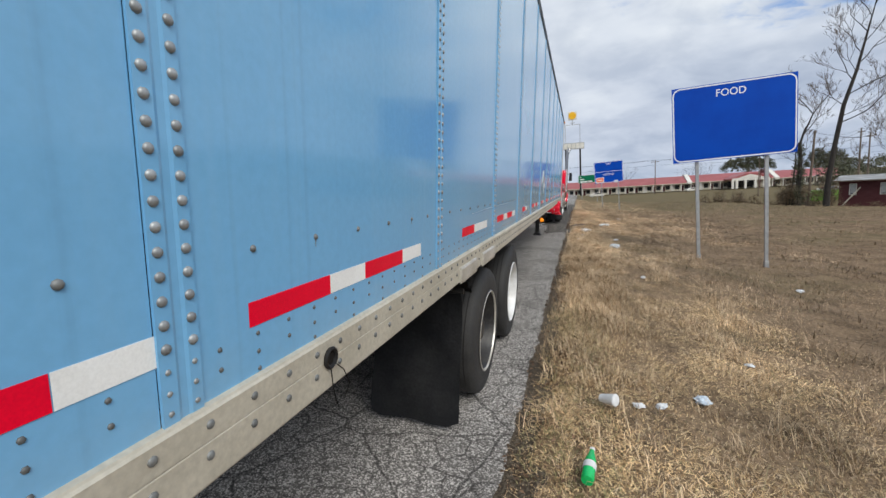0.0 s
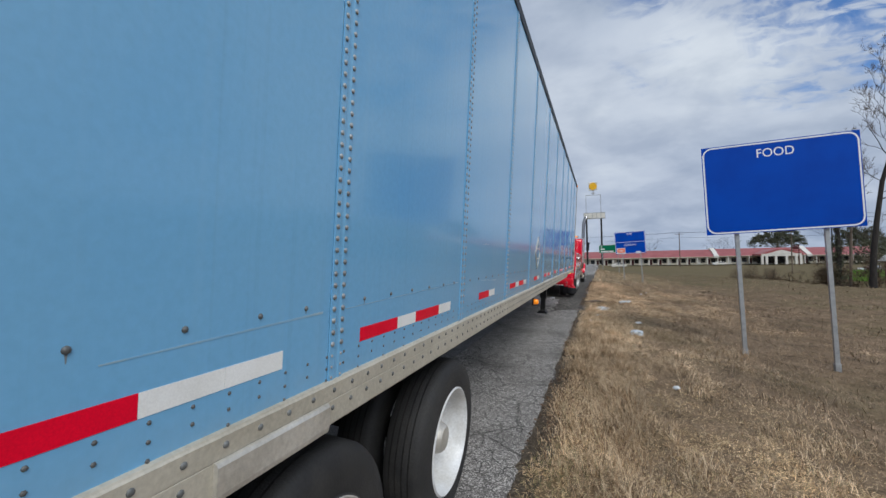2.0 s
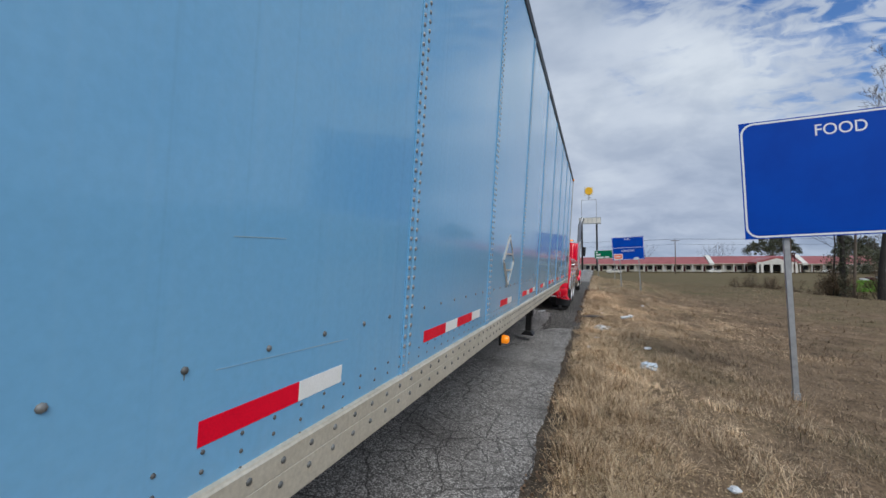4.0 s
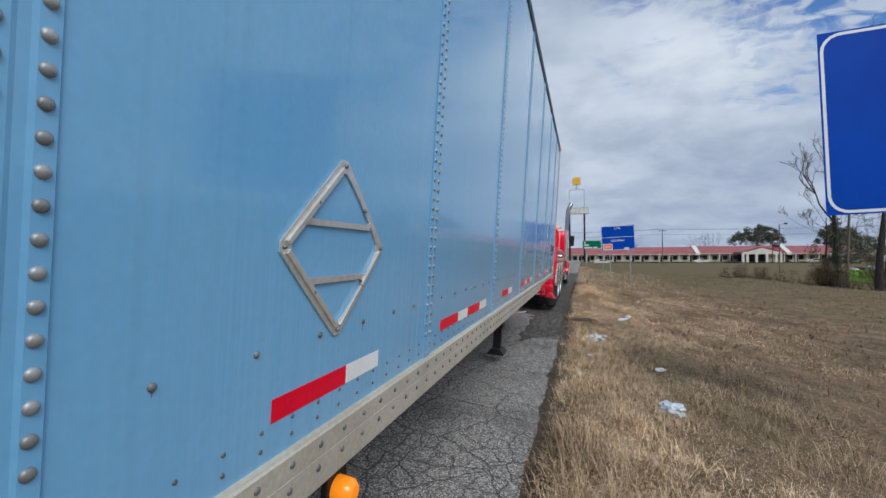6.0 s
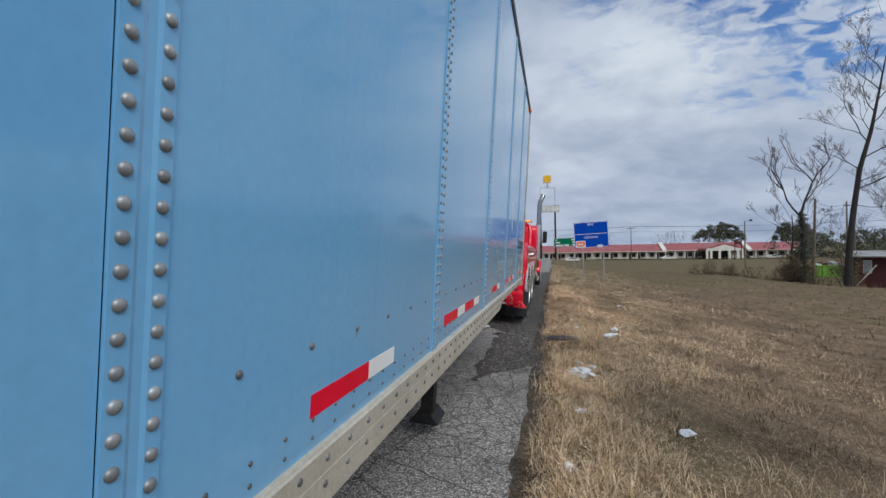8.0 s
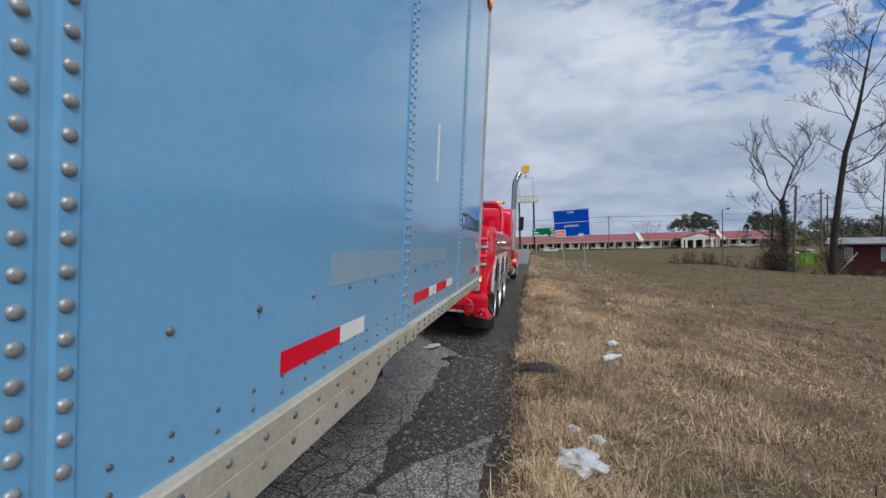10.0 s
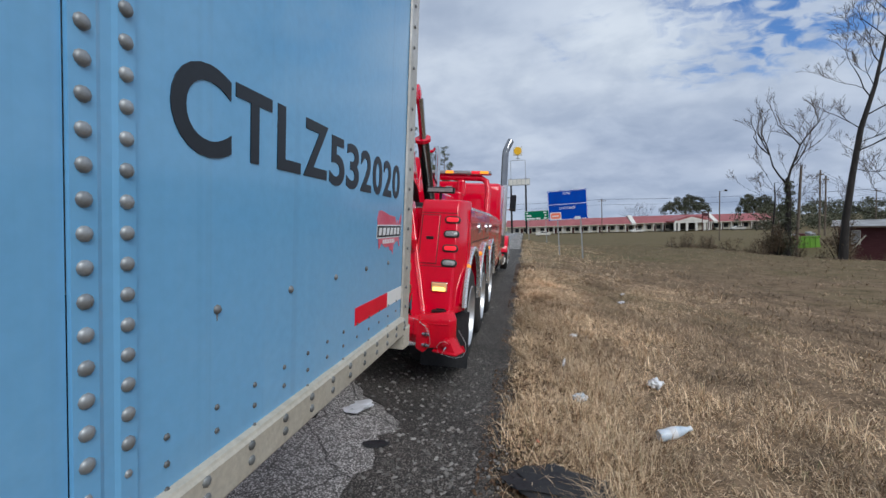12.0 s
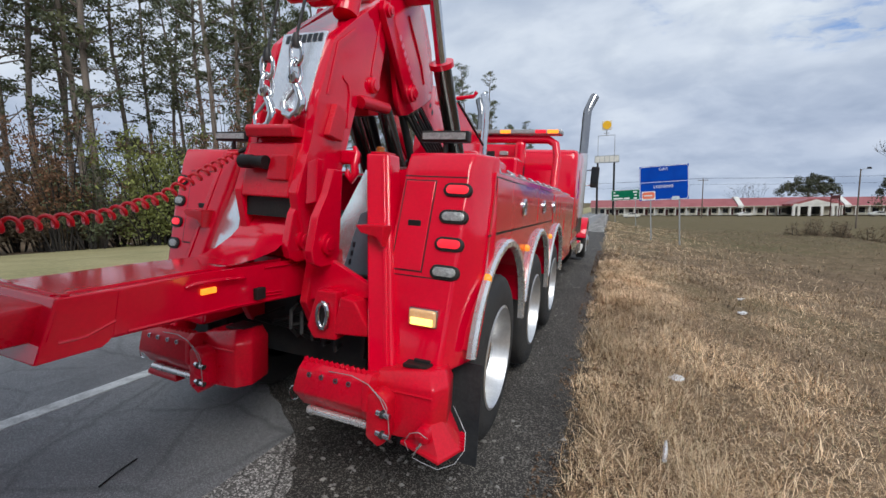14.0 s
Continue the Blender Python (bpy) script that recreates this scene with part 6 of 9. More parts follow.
        part("polished_panel", prism(bmesh.new(), flat, 0.0, 0.008, "y"), M_MIRROR_STEEL, truck, "mirror-polished stainless panel").data.transform(Matrix(((1, 0, 0, 0), (0, 1, 0.85 if not side else 0.36, -0.72 if not side else -0.51), (0, 0, 1, 0), (0, 0, 0, 1))))
        slate = None if side else part("slate_panel", prism(bmesh.new(), [(-0.92, 0.94), (-0.66, 0.82), (-0.66, 1.40), (-0.79, 1.34)], 0.085, 0.095, "y"), M_SLATE_REFLECTION, truck, "dark slate-blue reflection painted over the polished panel")
        if not side:
            for k in range(3):
                part("writing_bar", prism(bmesh.new(), [(-0.83 - k * 0.012, 1.18 - k * 0.05), (-0.815 - k * 0.012, 1.182 - k * 0.05), (-0.818 - k * 0.012, 1.152 - k * 0.05), (-0.832 - k * 0.012, 1.150 - k * 0.05)], 0.078, 0.084, "y"), M_INK, slate)

        # work lamp on the tail
        wl0, wl1 = (-0.50, -0.225) if not side else (-2.03, -1.76)
        wl = part("work_lamp", box(bmesh.new(), wl0, wl1, 0.21, 0.27, 1.755, 1.815, 0.008), M_BLACK, truck, "black LED work lamp bar")
        part("lamp_face", box(bmesh.new(), wl0 + 0.015, wl1 - 0.015, 0.202, 0.211, 1.768, 1.803), M_LENS_OFF, wl)
        part("lamp_stalk", tube(bmesh.new(), [((wl0 + wl1) / 2, 0.24, 1.66), ((wl0 + wl1) / 2, 0.24, 1.76)], 0.014, 8), M_BLACK, wl)
        outrigger(side)
    for x in (-0.80, FAR + 0.80):
        part("beacon_stand", box(bmesh.new(), x - 0.05, x + 0.05, 0.26, 0.34, 1.60, 1.70, 0.006), M_BLACK, truck)
        part("beacon", lathe(bmesh.new(), [(0.034, 1.70), (0.034, 1.706), (0.028, 1.709), (0.027, 1.728), (0.020, 1.735), (0.001, 1.737)], (x, 0.30, 0), "z", 14), M_AMBER_OFF, truck, "small amber beacon", 40)

    # deck between the sides
    part("deck_floor", box(bmesh.new(), CX - 0.75, CX + 0.75, 0.75, 4.5, 1.20, 1.30), M_BLACK, truck)
    part("winch_housing", box(bmesh.new(), CX - 0.5, CX + 0.5, 2.0, 3.2, 1.30, 1.92, 0.04), M_RED, truck)
    for x in (CX - 0.25, CX + 0.25):
        part("winch_drum", lathe(bmesh.new(), [(0.19, x - 0.19), (0.19, x - 0.17), (0.11, x - 0.17), (0.11, x + 0.17), (0.19, x + 0.17), (0.19, x + 0.19)], (0, 1.72, 1.62), "x", 20), M_DARK_RIM, truck, "", 40)
    # headache rack, light bar, lockers behind the cab
    for x in (CX - 0.98, CX + 0.98):
        part("rack_hoop", tube(bmesh.new(), [(x, 3.95, 1.60), (x, 4.10, 2.10), (x - 0.04 * (1 if x > CX else -1), 4.14, 2.27), (x - 0.14 * (1 if x > CX else -1), 4.16, 2.33), (CX, 4.16, 2.34)], 0.055, 10), M_RED, truck, "red tubular rack hoop", 40)
    part("rack_panel", box(bmesh.new(), CX - 0.92, CX + 0.42, 4.10, 4.20, 1.78, 2.26, 0.03), M_RED, truck)
    part("rack_opening", box(bmesh.new(), CX - 0.25, CX + 0.1, 4.085, 4.099, 1.90, 2.16), M_BLACK, truck)
    part("scene_lamp", box(bmesh.new(), CX + 0.18, CX + 0.30, 4.05, 4.10, 2.10, 2.16, 0.008), M_LENS_OFF, truck)
    part("control_box", box(bmesh.new(), CX + 0.10, CX + 0.55, 3.5, 4.0, 1.62, 2.02, 0.03), M_RED, truck)
    part("air_horn", box(bmesh.new(), CX + 0.42, CX + 0.56, 3.9, 4.1, 1.94, 2.28, 0.05), M_RED, truck)
    lb = part("light_bar", box(bmesh.new(), CX - 1.02, CX + 1.02, 4.06, 4.28, 2.395, 2.46, 0.018), M_LENS_OFF, truck, "amber and clear warning light bar")
    for k, lit in enumerate((1, 0, 0, 0, 0, 0, 0, 1, 0, 0, 0, 1)):
        x = CX - 0.98 + k * 0.164
        part("bar_module", box(bmesh.new(), x, x + 0.15, 4.052, 4.29, 2.403, 2.452, 0.006), M_AMBER_LIT if lit else (M_LENS_R if k == 10 else M_LENS_OFF), lb, "lit amber module" if lit else "")
    for x in (CX - 0.6, CX + 0.6):
        part("bar_foot", tube(bmesh.new(), [(x, 4.16, 2.33), (x, 4.16, 2.40)], 0.02, 8), M_CHROME, lb)
    part("tool_rack", box(bmesh.new(), -0.62, -0.07, 4.58, 5.6, 0.62, 1.58, 0.02), M_RED, truck)
    part("tool_rack", box(bmesh.new(), *mirrored(-0.62, -0.07), 4.58, 5.6, 0.62, 1.58, 0.02), M_RED, truck)

    # cab
    roof = [(5.65, 0.75), (5.65, 2.28), (5.75, 2.40), (6.6, 2.44), (7.9, 2.40), (8.35, 1.95), (8.5, 1.62), (8.5, 0.75)]
    cab = part("cab", prism(bmesh.new(), roof, CX - 1.13, CX + 1.13, "x", 0.09), M_RED, truck, "glossy red sleeper cab", 45)
    for x0, x1 in ((CX + 1.128, CX + 1.136), (CX - 1.136, CX - 1.128)):
        part("side_window", prism(bmesh.new(), [(7.45, 1.70), (8.22, 1.70), (8.10, 2.12), (7.45, 2.18)], x0, x1, "x"), M_GLASS, cab)
        part("door_seam", box(bmesh.new(), x0, x1, 7.38, 7.39, 0.85, 2.2), M_BLACK, cab)
        part("chrome_band", box(bmesh.new(), x0, x1, 5.8, 8.4, 0.95, 1.02), M_CHROME, cab)
    part("rear_window", box(bmesh.new(), CX - 0.7, CX + 0.25, 5.60, 5.66, 1.86, 2.16), M_GLASS, cab)
    part("windscreen", prism(bmesh.new(), [(7.96, 2.36), (8.40, 1.97), (8.52, 1.66), (8.54, 1.66), (8.42, 1.98), (7.98, 2.38)], CX - 0.95, CX + 0.95, "x"), M_GLASS, cab)
    hood = [(8.45, 0.80), (8.45, 1.60), (10.9, 1.45), (11.35, 1.30), (11.4, 0.62), (8.45, 0.62)]
    part("hood", prism(bmesh.new(), hood, CX - 0.62, CX + 0.62, "x", 0.06), M_RED, truck, "red engine hood", 45)
    part("grille", box(bmesh.new(), CX - 0.45, CX + 0.45, 11.38, 11.44, 0.65, 1.28, 0.02), M_CHROME, truck)
    part("bumper", box(bmesh.new(), CX - 1.15, CX + 1.15, 11.45, 11.65, 0.35, 0.68, 0.05), M_CHROME, truck)
    for side in (0, 1):
        s = 1 if not side else -1

        def sx(v):
            return v if not side else 2 * CX - v
        a, b = sorted((sx(-0.62), sx(-0.02)))
        fend = [(10.75 + 0.68 * math.cos(radians(q)), 0.47 + 0.66 * math.sin(radians(q))) for q in range(10, 171, 10)]
        fin = [(10.75 + 0.60 * math.cos(radians(q)), 0.47 + 0.58 * math.sin(radians(q))) for q in range(170, 9, -10)]
        part("front_fender", prism(bmesh.new(), fend + fin, a, b, "x", 0.012), M_RED, truck, "rounded red front fender", 45)
        a, b = sorted((sx(-0.55), sx(-0.06)))
        part("fuel_tank", tube(bmesh.new(), [(sx(-0.36), 6.0, 0.62), (sx(-0.36), 7.4, 0.62)], 0.30, 24), M_CHROME, truck, "chrome fuel tank", 40)
        part("step_box", box(bmesh.new(), a, b, 7.6, 8.7, 0.38, 0.62, 0.03), M_CHROME, truck, "chrome step box")
        part("step_box", box(bmesh.new(), a, b, 8.8, 9.9, 0.30, 0.44, 0.03), M_TRIM, truck, "pale step box")
        # exhaust stack
        x = sx(-0.10)
        st = part("exhaust_pipe", tube(bmesh.new(), [(x, 7.30, 0.9), (x, 7.30, 3.22), (x + 0.005 * s, 7.32, 3.36), (x + 0.05 * s, 7.36, 3.50), (x + 0.11 * s, 7.42, 3.66)], [0.085, 0.085, 0.085, 0.085, 0.088], 20), M_STACK, truck, "tall chrome exhaust stack with curved tip", 45)
        part("stack_mouth", tube(bmesh.new(), [(x + 0.10 * s, 7.412, 3.640), (x + 0.113 * s, 7.424, 3.668)], 0.080, 16), M_BLACK, st)
        part("heat_shield", lathe(bmesh.new(), [(0.10, 1.2), (0.10, 2.5)], (x, 7.30, 0), "z", 20), M_MIRROR_STEEL, st, "", 40)
        # mirror
        mx = sx(0.13)
        mr = part("door_mirror", prism(bmesh.new(), [(mx - 0.085, 1.86), (mx + 0.085, 1.86), (mx + 0.09, 2.32), (mx - 0.08, 2.32)], 8.12, 8.22, "y", 0.03), M_BLACK, truck, "tall black door mirror")
        part("mirror_glass", box(bmesh.new(), mx - 0.065, mx + 0.065, 8.112, 8.122, 1.95, 2.28), M_GLASS, mr)
        for z in (1.92, 2.26):
            part("mirror_arm", tube(bmesh.new(), [(mx, 8.17, z), (sx(-0.10), 8.20, z - 0.03)], 0.014, 8), M_CHROME, mr)

    # mast: two shaped side plates, a leaning face with a polished plate, a boxed foot
    mast = [(-0.20, 1.44), (-0.13, 1.62), (-0.09, 1.70), (-0.05, 1.94), (0.08, 2.29), (0.24, 2.43), (0.60, 2.72), (0.65, 2.66), (0.635, 2.40), (0.57, 2.12), (0.52, 2.06), (0.34, 2.03), (0.31, 1.96), (0.23, 1.73), (0.15, 1.50), (0.12, 1.08), (-0.12, 1.08)]
    for x in (-1.42, -1.05):
        pl = part("mast_plate", prism(bmesh.new(), mast, x, x + 0.06, "x", 0.010), M_RED, truck, "thick red mast side plate")
        if x > -1.2:
            part("mast_pin", lathe(bmesh.new(), [(0.052, x + 0.06), (0.052, x + 0.085), (0.036, x + 0.09), (0.034, x + 0.098), (0.001, x + 0.10)], (0, 0.49, 2.145), "x", 18), M_RED, pl, "", 35)
            part("weld_rib", prism(bmesh.new(), [(0.02, 1.98), (0.045, 1.98), (0.135, 2.27), (0.30, 2.40), (0.285, 2.42), (0.11, 2.285)], x + 0.06, x + 0.066, "x", 0.003), M_RED, pl)
            part("weld_rib", prism(bmesh.new(), [(0.465, 2.20), (0.488, 2.20), (0.595, 2.62), (0.575, 2.62)], x + 0.06, x + 0.066, "x", 0.003), M_RED, pl)
            part("weld_rib", prism(bmesh.new(), [(0.215, 1.83), (0.24, 1.83), (0.26, 2.04), (0.235, 2.10), (0.17, 2.12), (0.17, 2.10), (0.22, 2.08), (0.236, 2.03)], x + 0.06, x + 0.068, "x", 0.003), M_RED, pl)
            part("wedge_block", prism(bmesh.new(), [(0.00, 1.76), (0.07, 1.94), (0.17, 1.905), (0.13, 1.74)], x + 0.06, x + 0.10, "x", 0.006), M_RED_DULL, pl)
    face = part("mast_face", prism(bmesh.new(), [(-0.10, 1.68), (-0.03, 1.94), (0.10, 2.29), (0.16, 2.36), (0.22, 2.36), (0.06, 1.68)], -1.36, -1.05, "x"), M_RED, truck)
    part("mast_top", prism(bmesh.new(), [(0.10, 2.32), (0.60, 2.70), (0.60, 2.66), (0.14, 2.30)], -1.36, -1.05, "x"), M_RED, truck)
    tilt = Matrix.Translation((-1.195, -0.045, 1.87)) @ pose(0, 0, 0, -17.2, 0, 0)
    bm = prism(bmesh.new(), [(-0.132, 0.0), (0.140, 0.0), (0.165, 0.48), (-0.138, 0.48)], -0.022, -0.006, "y", 0.003)
    bmesh.ops.transform(bm, matrix=tilt, verts=bm.verts)
    mp = part("mirror_plate", bm, M_MIRROR_STEEL, face, "polished plate on the mast")
    for k in range(7):
        bm = box(bmesh.new(), -0.105 + k * 0.037, -0.078 + k * 0.037, -0.026, -0.022, 0.415, 0.463)
        bmesh.ops.transform(bm, matrix=tilt, verts=bm.verts)
        part("writing_bar", bm, M_INK, mp)
    part("mast_base", prism(bmesh.new(), [(-0.20, 1.41), (-0.14, 1.70), (0.10, 1.70), (0.12, 1.40)], -1.37, -1.05, "x", 0.010), M_RED_DULL, truck)
    part("hook_tray", prism(bmesh.new(), [(-0.17, 1.725), (-0.02, 1.735), (-0.02, 1.775), (-0.17, 1.79), (-0.185, 1.77)], -1.36, -1.05, "x", 0.006), M_RED_DULL, truck, "red hook tray")
    for x in (-1.315, -1.215, -1.115):
        part("tray_lug", prism(bmesh.new(), [(-0.16, 1.78), (-0.06, 1.78), (-0.05, 1.87), (-0.12, 1.88)], x - 0.018, x + 0.018, "x", 0.008), M_RED_DULL, truck)
    drum = part("hose_coupling", tube(bmesh.new(), [(-1.345, -0.215, 1.590), (-1.27, -0.215, 1.590), (-1.262, -0.215, 1.590), (-1.18, -0.215, 1.588)], [0.036, 0.036, 0.030, 0.036], 16), M_BLACK, truck, "black hydraulic coupling", 40)
    part("coupling_bracket", prism(bmesh.new(), [(-1.20, 1.50), (-1.06, 1.50), (-1.05, 1.63), (-1.16, 1.63)], -0.20, -0.14, "y", 0.008), M_RED_DULL, drum)
    # pivot plates at the underlift joint
    for x, dy in ((CX + 0.155, 0.05), (CX + 0.345, 0.0)):
        pl = part("pivot_plate", prism(bmesh.new(), [(-0.29 + dy, 1.16), (-0.27 + dy, 1.10), (-0.22 + dy, 1.075), (-0.10 + dy, 1.075), (-0.06 + dy, 1.12), (-0.05 + dy, 1.57), (-0.13 + dy, 1.57), (-0.17 + dy, 1.44), (-0.25 + dy, 1.33)], x, x + 0.045, "x", 0.006), M_RED, truck, "red pivot plate with pin")
        part("pivot_pin", lathe(bmesh.new(), [(0.055, x + 0.045), (0.055, x + 0.062), (0.035, x + 0.064), (0.033, x + 0.072), (0.001, x + 0.074)], (0, -0.17 + dy, 1.19), "x", 18), M_RED, pl, "", 35)
    part("pivot_web", prism(bmesh.new(), [(-0.97, 1.38), (-0.90, 1.40), (-0.90, 1.62), (-0.96, 1.60)], -0.16, -0.11, "y", 0.005), M_RED, truck)
    part("brace_plate", prism(bmesh.new(), [(-0.99, 1.13), (-0.82, 1.10), (-0.56, 0.985), (-0.56, 0.925), (-0.80, 0.93), (-0.98, 0.86)], -0.13, -0.09, "y", 0.006), M_RED, truck)
    # boom: a box arm with a crown, links with pins, a strut down to the deck, and cylinders
    core = [(0.62, 2.72), (0.76, 2.92), (0.90, 3.02), (1.10, 3.02), (1.27, 2.89), (1.40, 2.66), (1.46, 2.40), (1.30, 2.20), (1.04, 2.065), (0.64, 1.985), (0.62, 2.20), (0.66, 2.45)]
    bo = part("boom", prism(bmesh.new(), core, -1.33, -1.10, "x", 0.012), M_RED_DULL, truck, "heavy red box-section boom", 40)
    flank = [(0.70, 2.80), (0.90, 3.00), (1.10, 3.00), (1.27, 2.89), (1.43, 2.66), (1.505, 2.40), (1.47, 2.28), (1.26, 2.17), (1.045, 2.065), (0.93, 2.04), (0.86, 2.14), (0.80, 2.36), (0.72, 2.58)]
    inner = [(1.30, 2.385), (1.60, 2.42), (1.83, 2.09), (1.98, 1.80), (1.86, 1.80), (1.56, 2.06), (1.29, 2.185)]
    for x in (-1.04, -1.42):
        side = part("boom_plate", prism(bmesh.new(), flank, x, x + 0.04, "x", 0.008), M_RED, bo, "thick red boom side plate", 40)
        part("edge_flange", tube(bmesh.new(), [(x + 0.04, y, z) for y, z in ((0.98, 2.76), (1.12, 2.62), (1.24, 2.48), (1.30, 2.36))], 0.010, 6), M_RED, side)
        stage = part("boom_stage", prism(bmesh.new(), inner, x + 0.012, x + 0.032, "x", 0.006), M_RED, bo, "sliding inner boom stage", 40)
        for k in range(3):
            y, z = 1.40 + k * 0.05, 2.27 - k * 0.045
            part("writing_bar", prism(bmesh.new(), [(y, z), (y + 0.022, z + 0.030), (y + 0.046, z + 0.008), (y + 0.024, z - 0.022)], x + 0.032, x + 0.034, "x"), M_INK, stage)
    part("boom_pedestal", prism(bmesh.new(), [(1.88, 1.60), (2.10, 2.38), (2.19, 2.415), (3.36, 2.06), (3.36, 1.60)], -1.40, -1.02, "x", 0.012), M_RED, truck, "sloping red boom pedestal")
    part("pedestal_edge", tube(bmesh.new(), [(-1.015, 2.19, 2.42), (-1.015, 3.37, 2.06)], 0.012, 6), M_BLACK, truck)
    crown = part("boom_crown", prism(bmesh.new(), [(0.80, 2.90), (0.95, 3.045), (1.03, 3.035), (1.09, 2.98), (1.07, 2.86), (0.97, 2.82), (0.86, 2.84)], -1.50, -0.80, "x", 0.016), M_RED, truck, "", 40)
    part("crown_cap", lathe(bmesh.new(), [(0.058, -0.80), (0.058, -0.790), (0.03, -0.786), (0.001, -0.785)], (0, 0.975, 2.925), "x", 6), M_RED, crown, "", 30)
    for x in (-0.985, -1.47):
        lk = part("boom_link", prism(bmesh.new(), [(0.52, 2.62), (0.535, 2.68), (0.59, 2.69), (0.65, 2.62), (0.98, 2.29), (1.03, 2.24), (1.02, 2.16), (0.95, 2.13), (0.90, 2.16), (0.56, 2.56)], x, x + 0.045, "x", 0.010), M_RED, truck, "red boom link with pale lettering")
        for y, z, r in ((0.574, 2.625, 0.040), (0.964, 2.206, 0.060)):
            part("link_pin", lathe(bmesh.new(), [(r, x + 0.045), (r, x + 0.068), (r * 0.65, x + 0.072), (r * 0.6, x + 0.08), (0.001, x + 0.082)], (0, y, z), "x", 18), M_RED, lk, "", 35)
        for k in range(6):
            y, z = 0.735 + k * 0.038, 2.52 - k * 0.040
            part("writing_bar", prism(bmesh.new(), [(y, z), (y + 0.022, z + 0.028), (y + 0.046, z + 0.006), (y + 0.024, z - 0.022)], x + 0.0455, x + 0.047, "x"), M_PINK, lk)
    part("rest_tube", tube(bmesh.new(), [(-0.975, 0.33, 2.005), (-0.975, 0.345, 2.012), (-0.975, 0.66, 2.035)], 0.038, 14), M_RED_DULL, truck, "", 40)
    for x in (-0.78, -1.62):
        cyl = part("lift_cylinder", tube(bmesh.new(), [(x, 1.72, 1.62), (x, 1.135, 2.44)], 0.070, 20), M_DARK_CHROME, truck, "dark polished lift cylinder", 40)
        part("cylinder_collar", tube(bmesh.new(), [(x, 1.14, 2.435), (x, 1.118, 2.466)], 0.095, 20), M_RED, cyl, "", 40)
        part("piston_rod", tube(bmesh.new(), [(x, 1.125, 2.455), (x - 0.01, 0.95, 2.88)], 0.042, 16), M_CHROME, cyl, "bright chrome piston rod", 40)
    for x in (-1.07, -1.35):
        tc = part("tilt_cylinder", tube(bmesh.new(), [(x, 0.80, 2.06), (x, 1.24, 1.42)], 0.056, 18), M_DARK_CHROME, truck, "dark hydraulic tilt cylinder", 40)
        part("cylinder_line", tube(bmesh.new(), [(x + 0.02, 1.04, 2.07), (x + 0.02, 1.43, 1.44)], 0.030, 12), M_BLACK, tc, "", 40)
    for k in range(7):
        f = k / 6
        y0, z0, y1, z1 = 1.02 + 0.23 * f, 2.055 + 0.105 * f, 1.46 + 0.31 * f, 1.83 + 0.085 * f
        part("hose_run", tube(bmesh.new(), [(-1.0 + 0.012 * (k % 2), y0, z0), (-1.0, (y0 + y1) / 2, (z0 + z1) / 2 - 0.006), (-1.0, y1, z1), (-1.02, y1 + 0.22, z1 - 0.16)], 0.0125, 7), M_BLACK, truck, "black hydraulic hose", 60)
    part("boom_tip_arm", tube(bmesh.new(), [(CX + 0.06, 2.5, 2.53), (CX + 0.25, 2.5, 2.545), (CX + 0.285, 2.5, 2.59)], 0.022, 8), M_RED, truck)
    part("rear_exhaust_tip", tube(bmesh.new(), [(-1.02, 3.2, 1.9), (-1.02, 3.2, 2.62), (-1.06, 3.2, 2.74)], 0.045, 12), M_CHROME, truck, "chrome pipe with curved tip", 45)
    # sheave head over the mast with rollers, shackles, ropes and hooks
    head = part("sheave_head", prism(bmesh.new(), [(-0.06, 2.62), (0.20, 2.52), (0.42, 2.62), (0.62, 2.80), (0.56, 3.05), (0.20, 3.22), (-0.04, 3.18), (-0.14, 2.92)], -1.25, -1.08, "x", 0.02), M_RED, truck, "red sheave head at the boom's end", 40)
    part("head_drum", tube(bmesh.new(), [(-1.28, 0.06, 2.58), (-1.05, 0.06, 2.58)], 0.085, 22), M_RED_DULL, head, "", 40)
    part("roller_hub", lathe(bmesh.new(), [(0.06, -1.05), (0.06, -1.03), (0.03, -1.02), (0.001, -1.018)], (0, 0.06, 2.58), "x", 18), M_RED, head, "", 40)
    part("guide_roller", tube(bmesh.new(), [(-1.075, 0.30, 2.50), (-1.075, 0.40, 2.86)], 0.075, 18), M_RED, head, "", 40)
    for x, y in ((-1.17, -0.15), (-1.055, 0.20)):
        ringm = [(x + 0.050 * math.cos(radians(t)), y - 0.02 * math.sin(radians(t)), 2.80 + 0.10 * math.sin(radians(t))) for t in range(0, 361, 24)]
        part("shackle", tube(bmesh.new(), ringm, 0.015, 8), M_CHROME, head, "heavy chrome shackle", 50)
    for x, zt in ((-1.085, 2.235), (-1.275, 2.175)):
        rope = part("wire_rope", tube(bmesh.new(), [(x + 0.02, -0.02, 2.60), (x, -0.11, zt)], 0.008, 8), M_DARK_RIM, truck, "grey steel wire rope")
        part("swivel", tube(bmesh.new(), [(x, -0.11, zt + 0.02), (x, -0.11, zt - 0.02), (x, -0.11, zt - 0.05)], [0.014, 0.026, 0.020], 10), M_DARK_RIM, rope, "", 50)
        z = zt - 0.03
        for k in range(2):
            pts = []
            for t in range(0, 361, 24):
                u, v = 0.031 * math.cos(radians(t)), 0.062 * math.sin(radians(t))
                pts.append((x + (u if k % 2 == 0 else u * 0.25), -0.11 + (u if k % 2 else u * 0.3), z - 0.045 + v))
            part("chain_link", tube(bmesh.new(), pts, 0.012, 8), M_CHROME, rope, "chrome chain link", 50)
            z -= 0.098
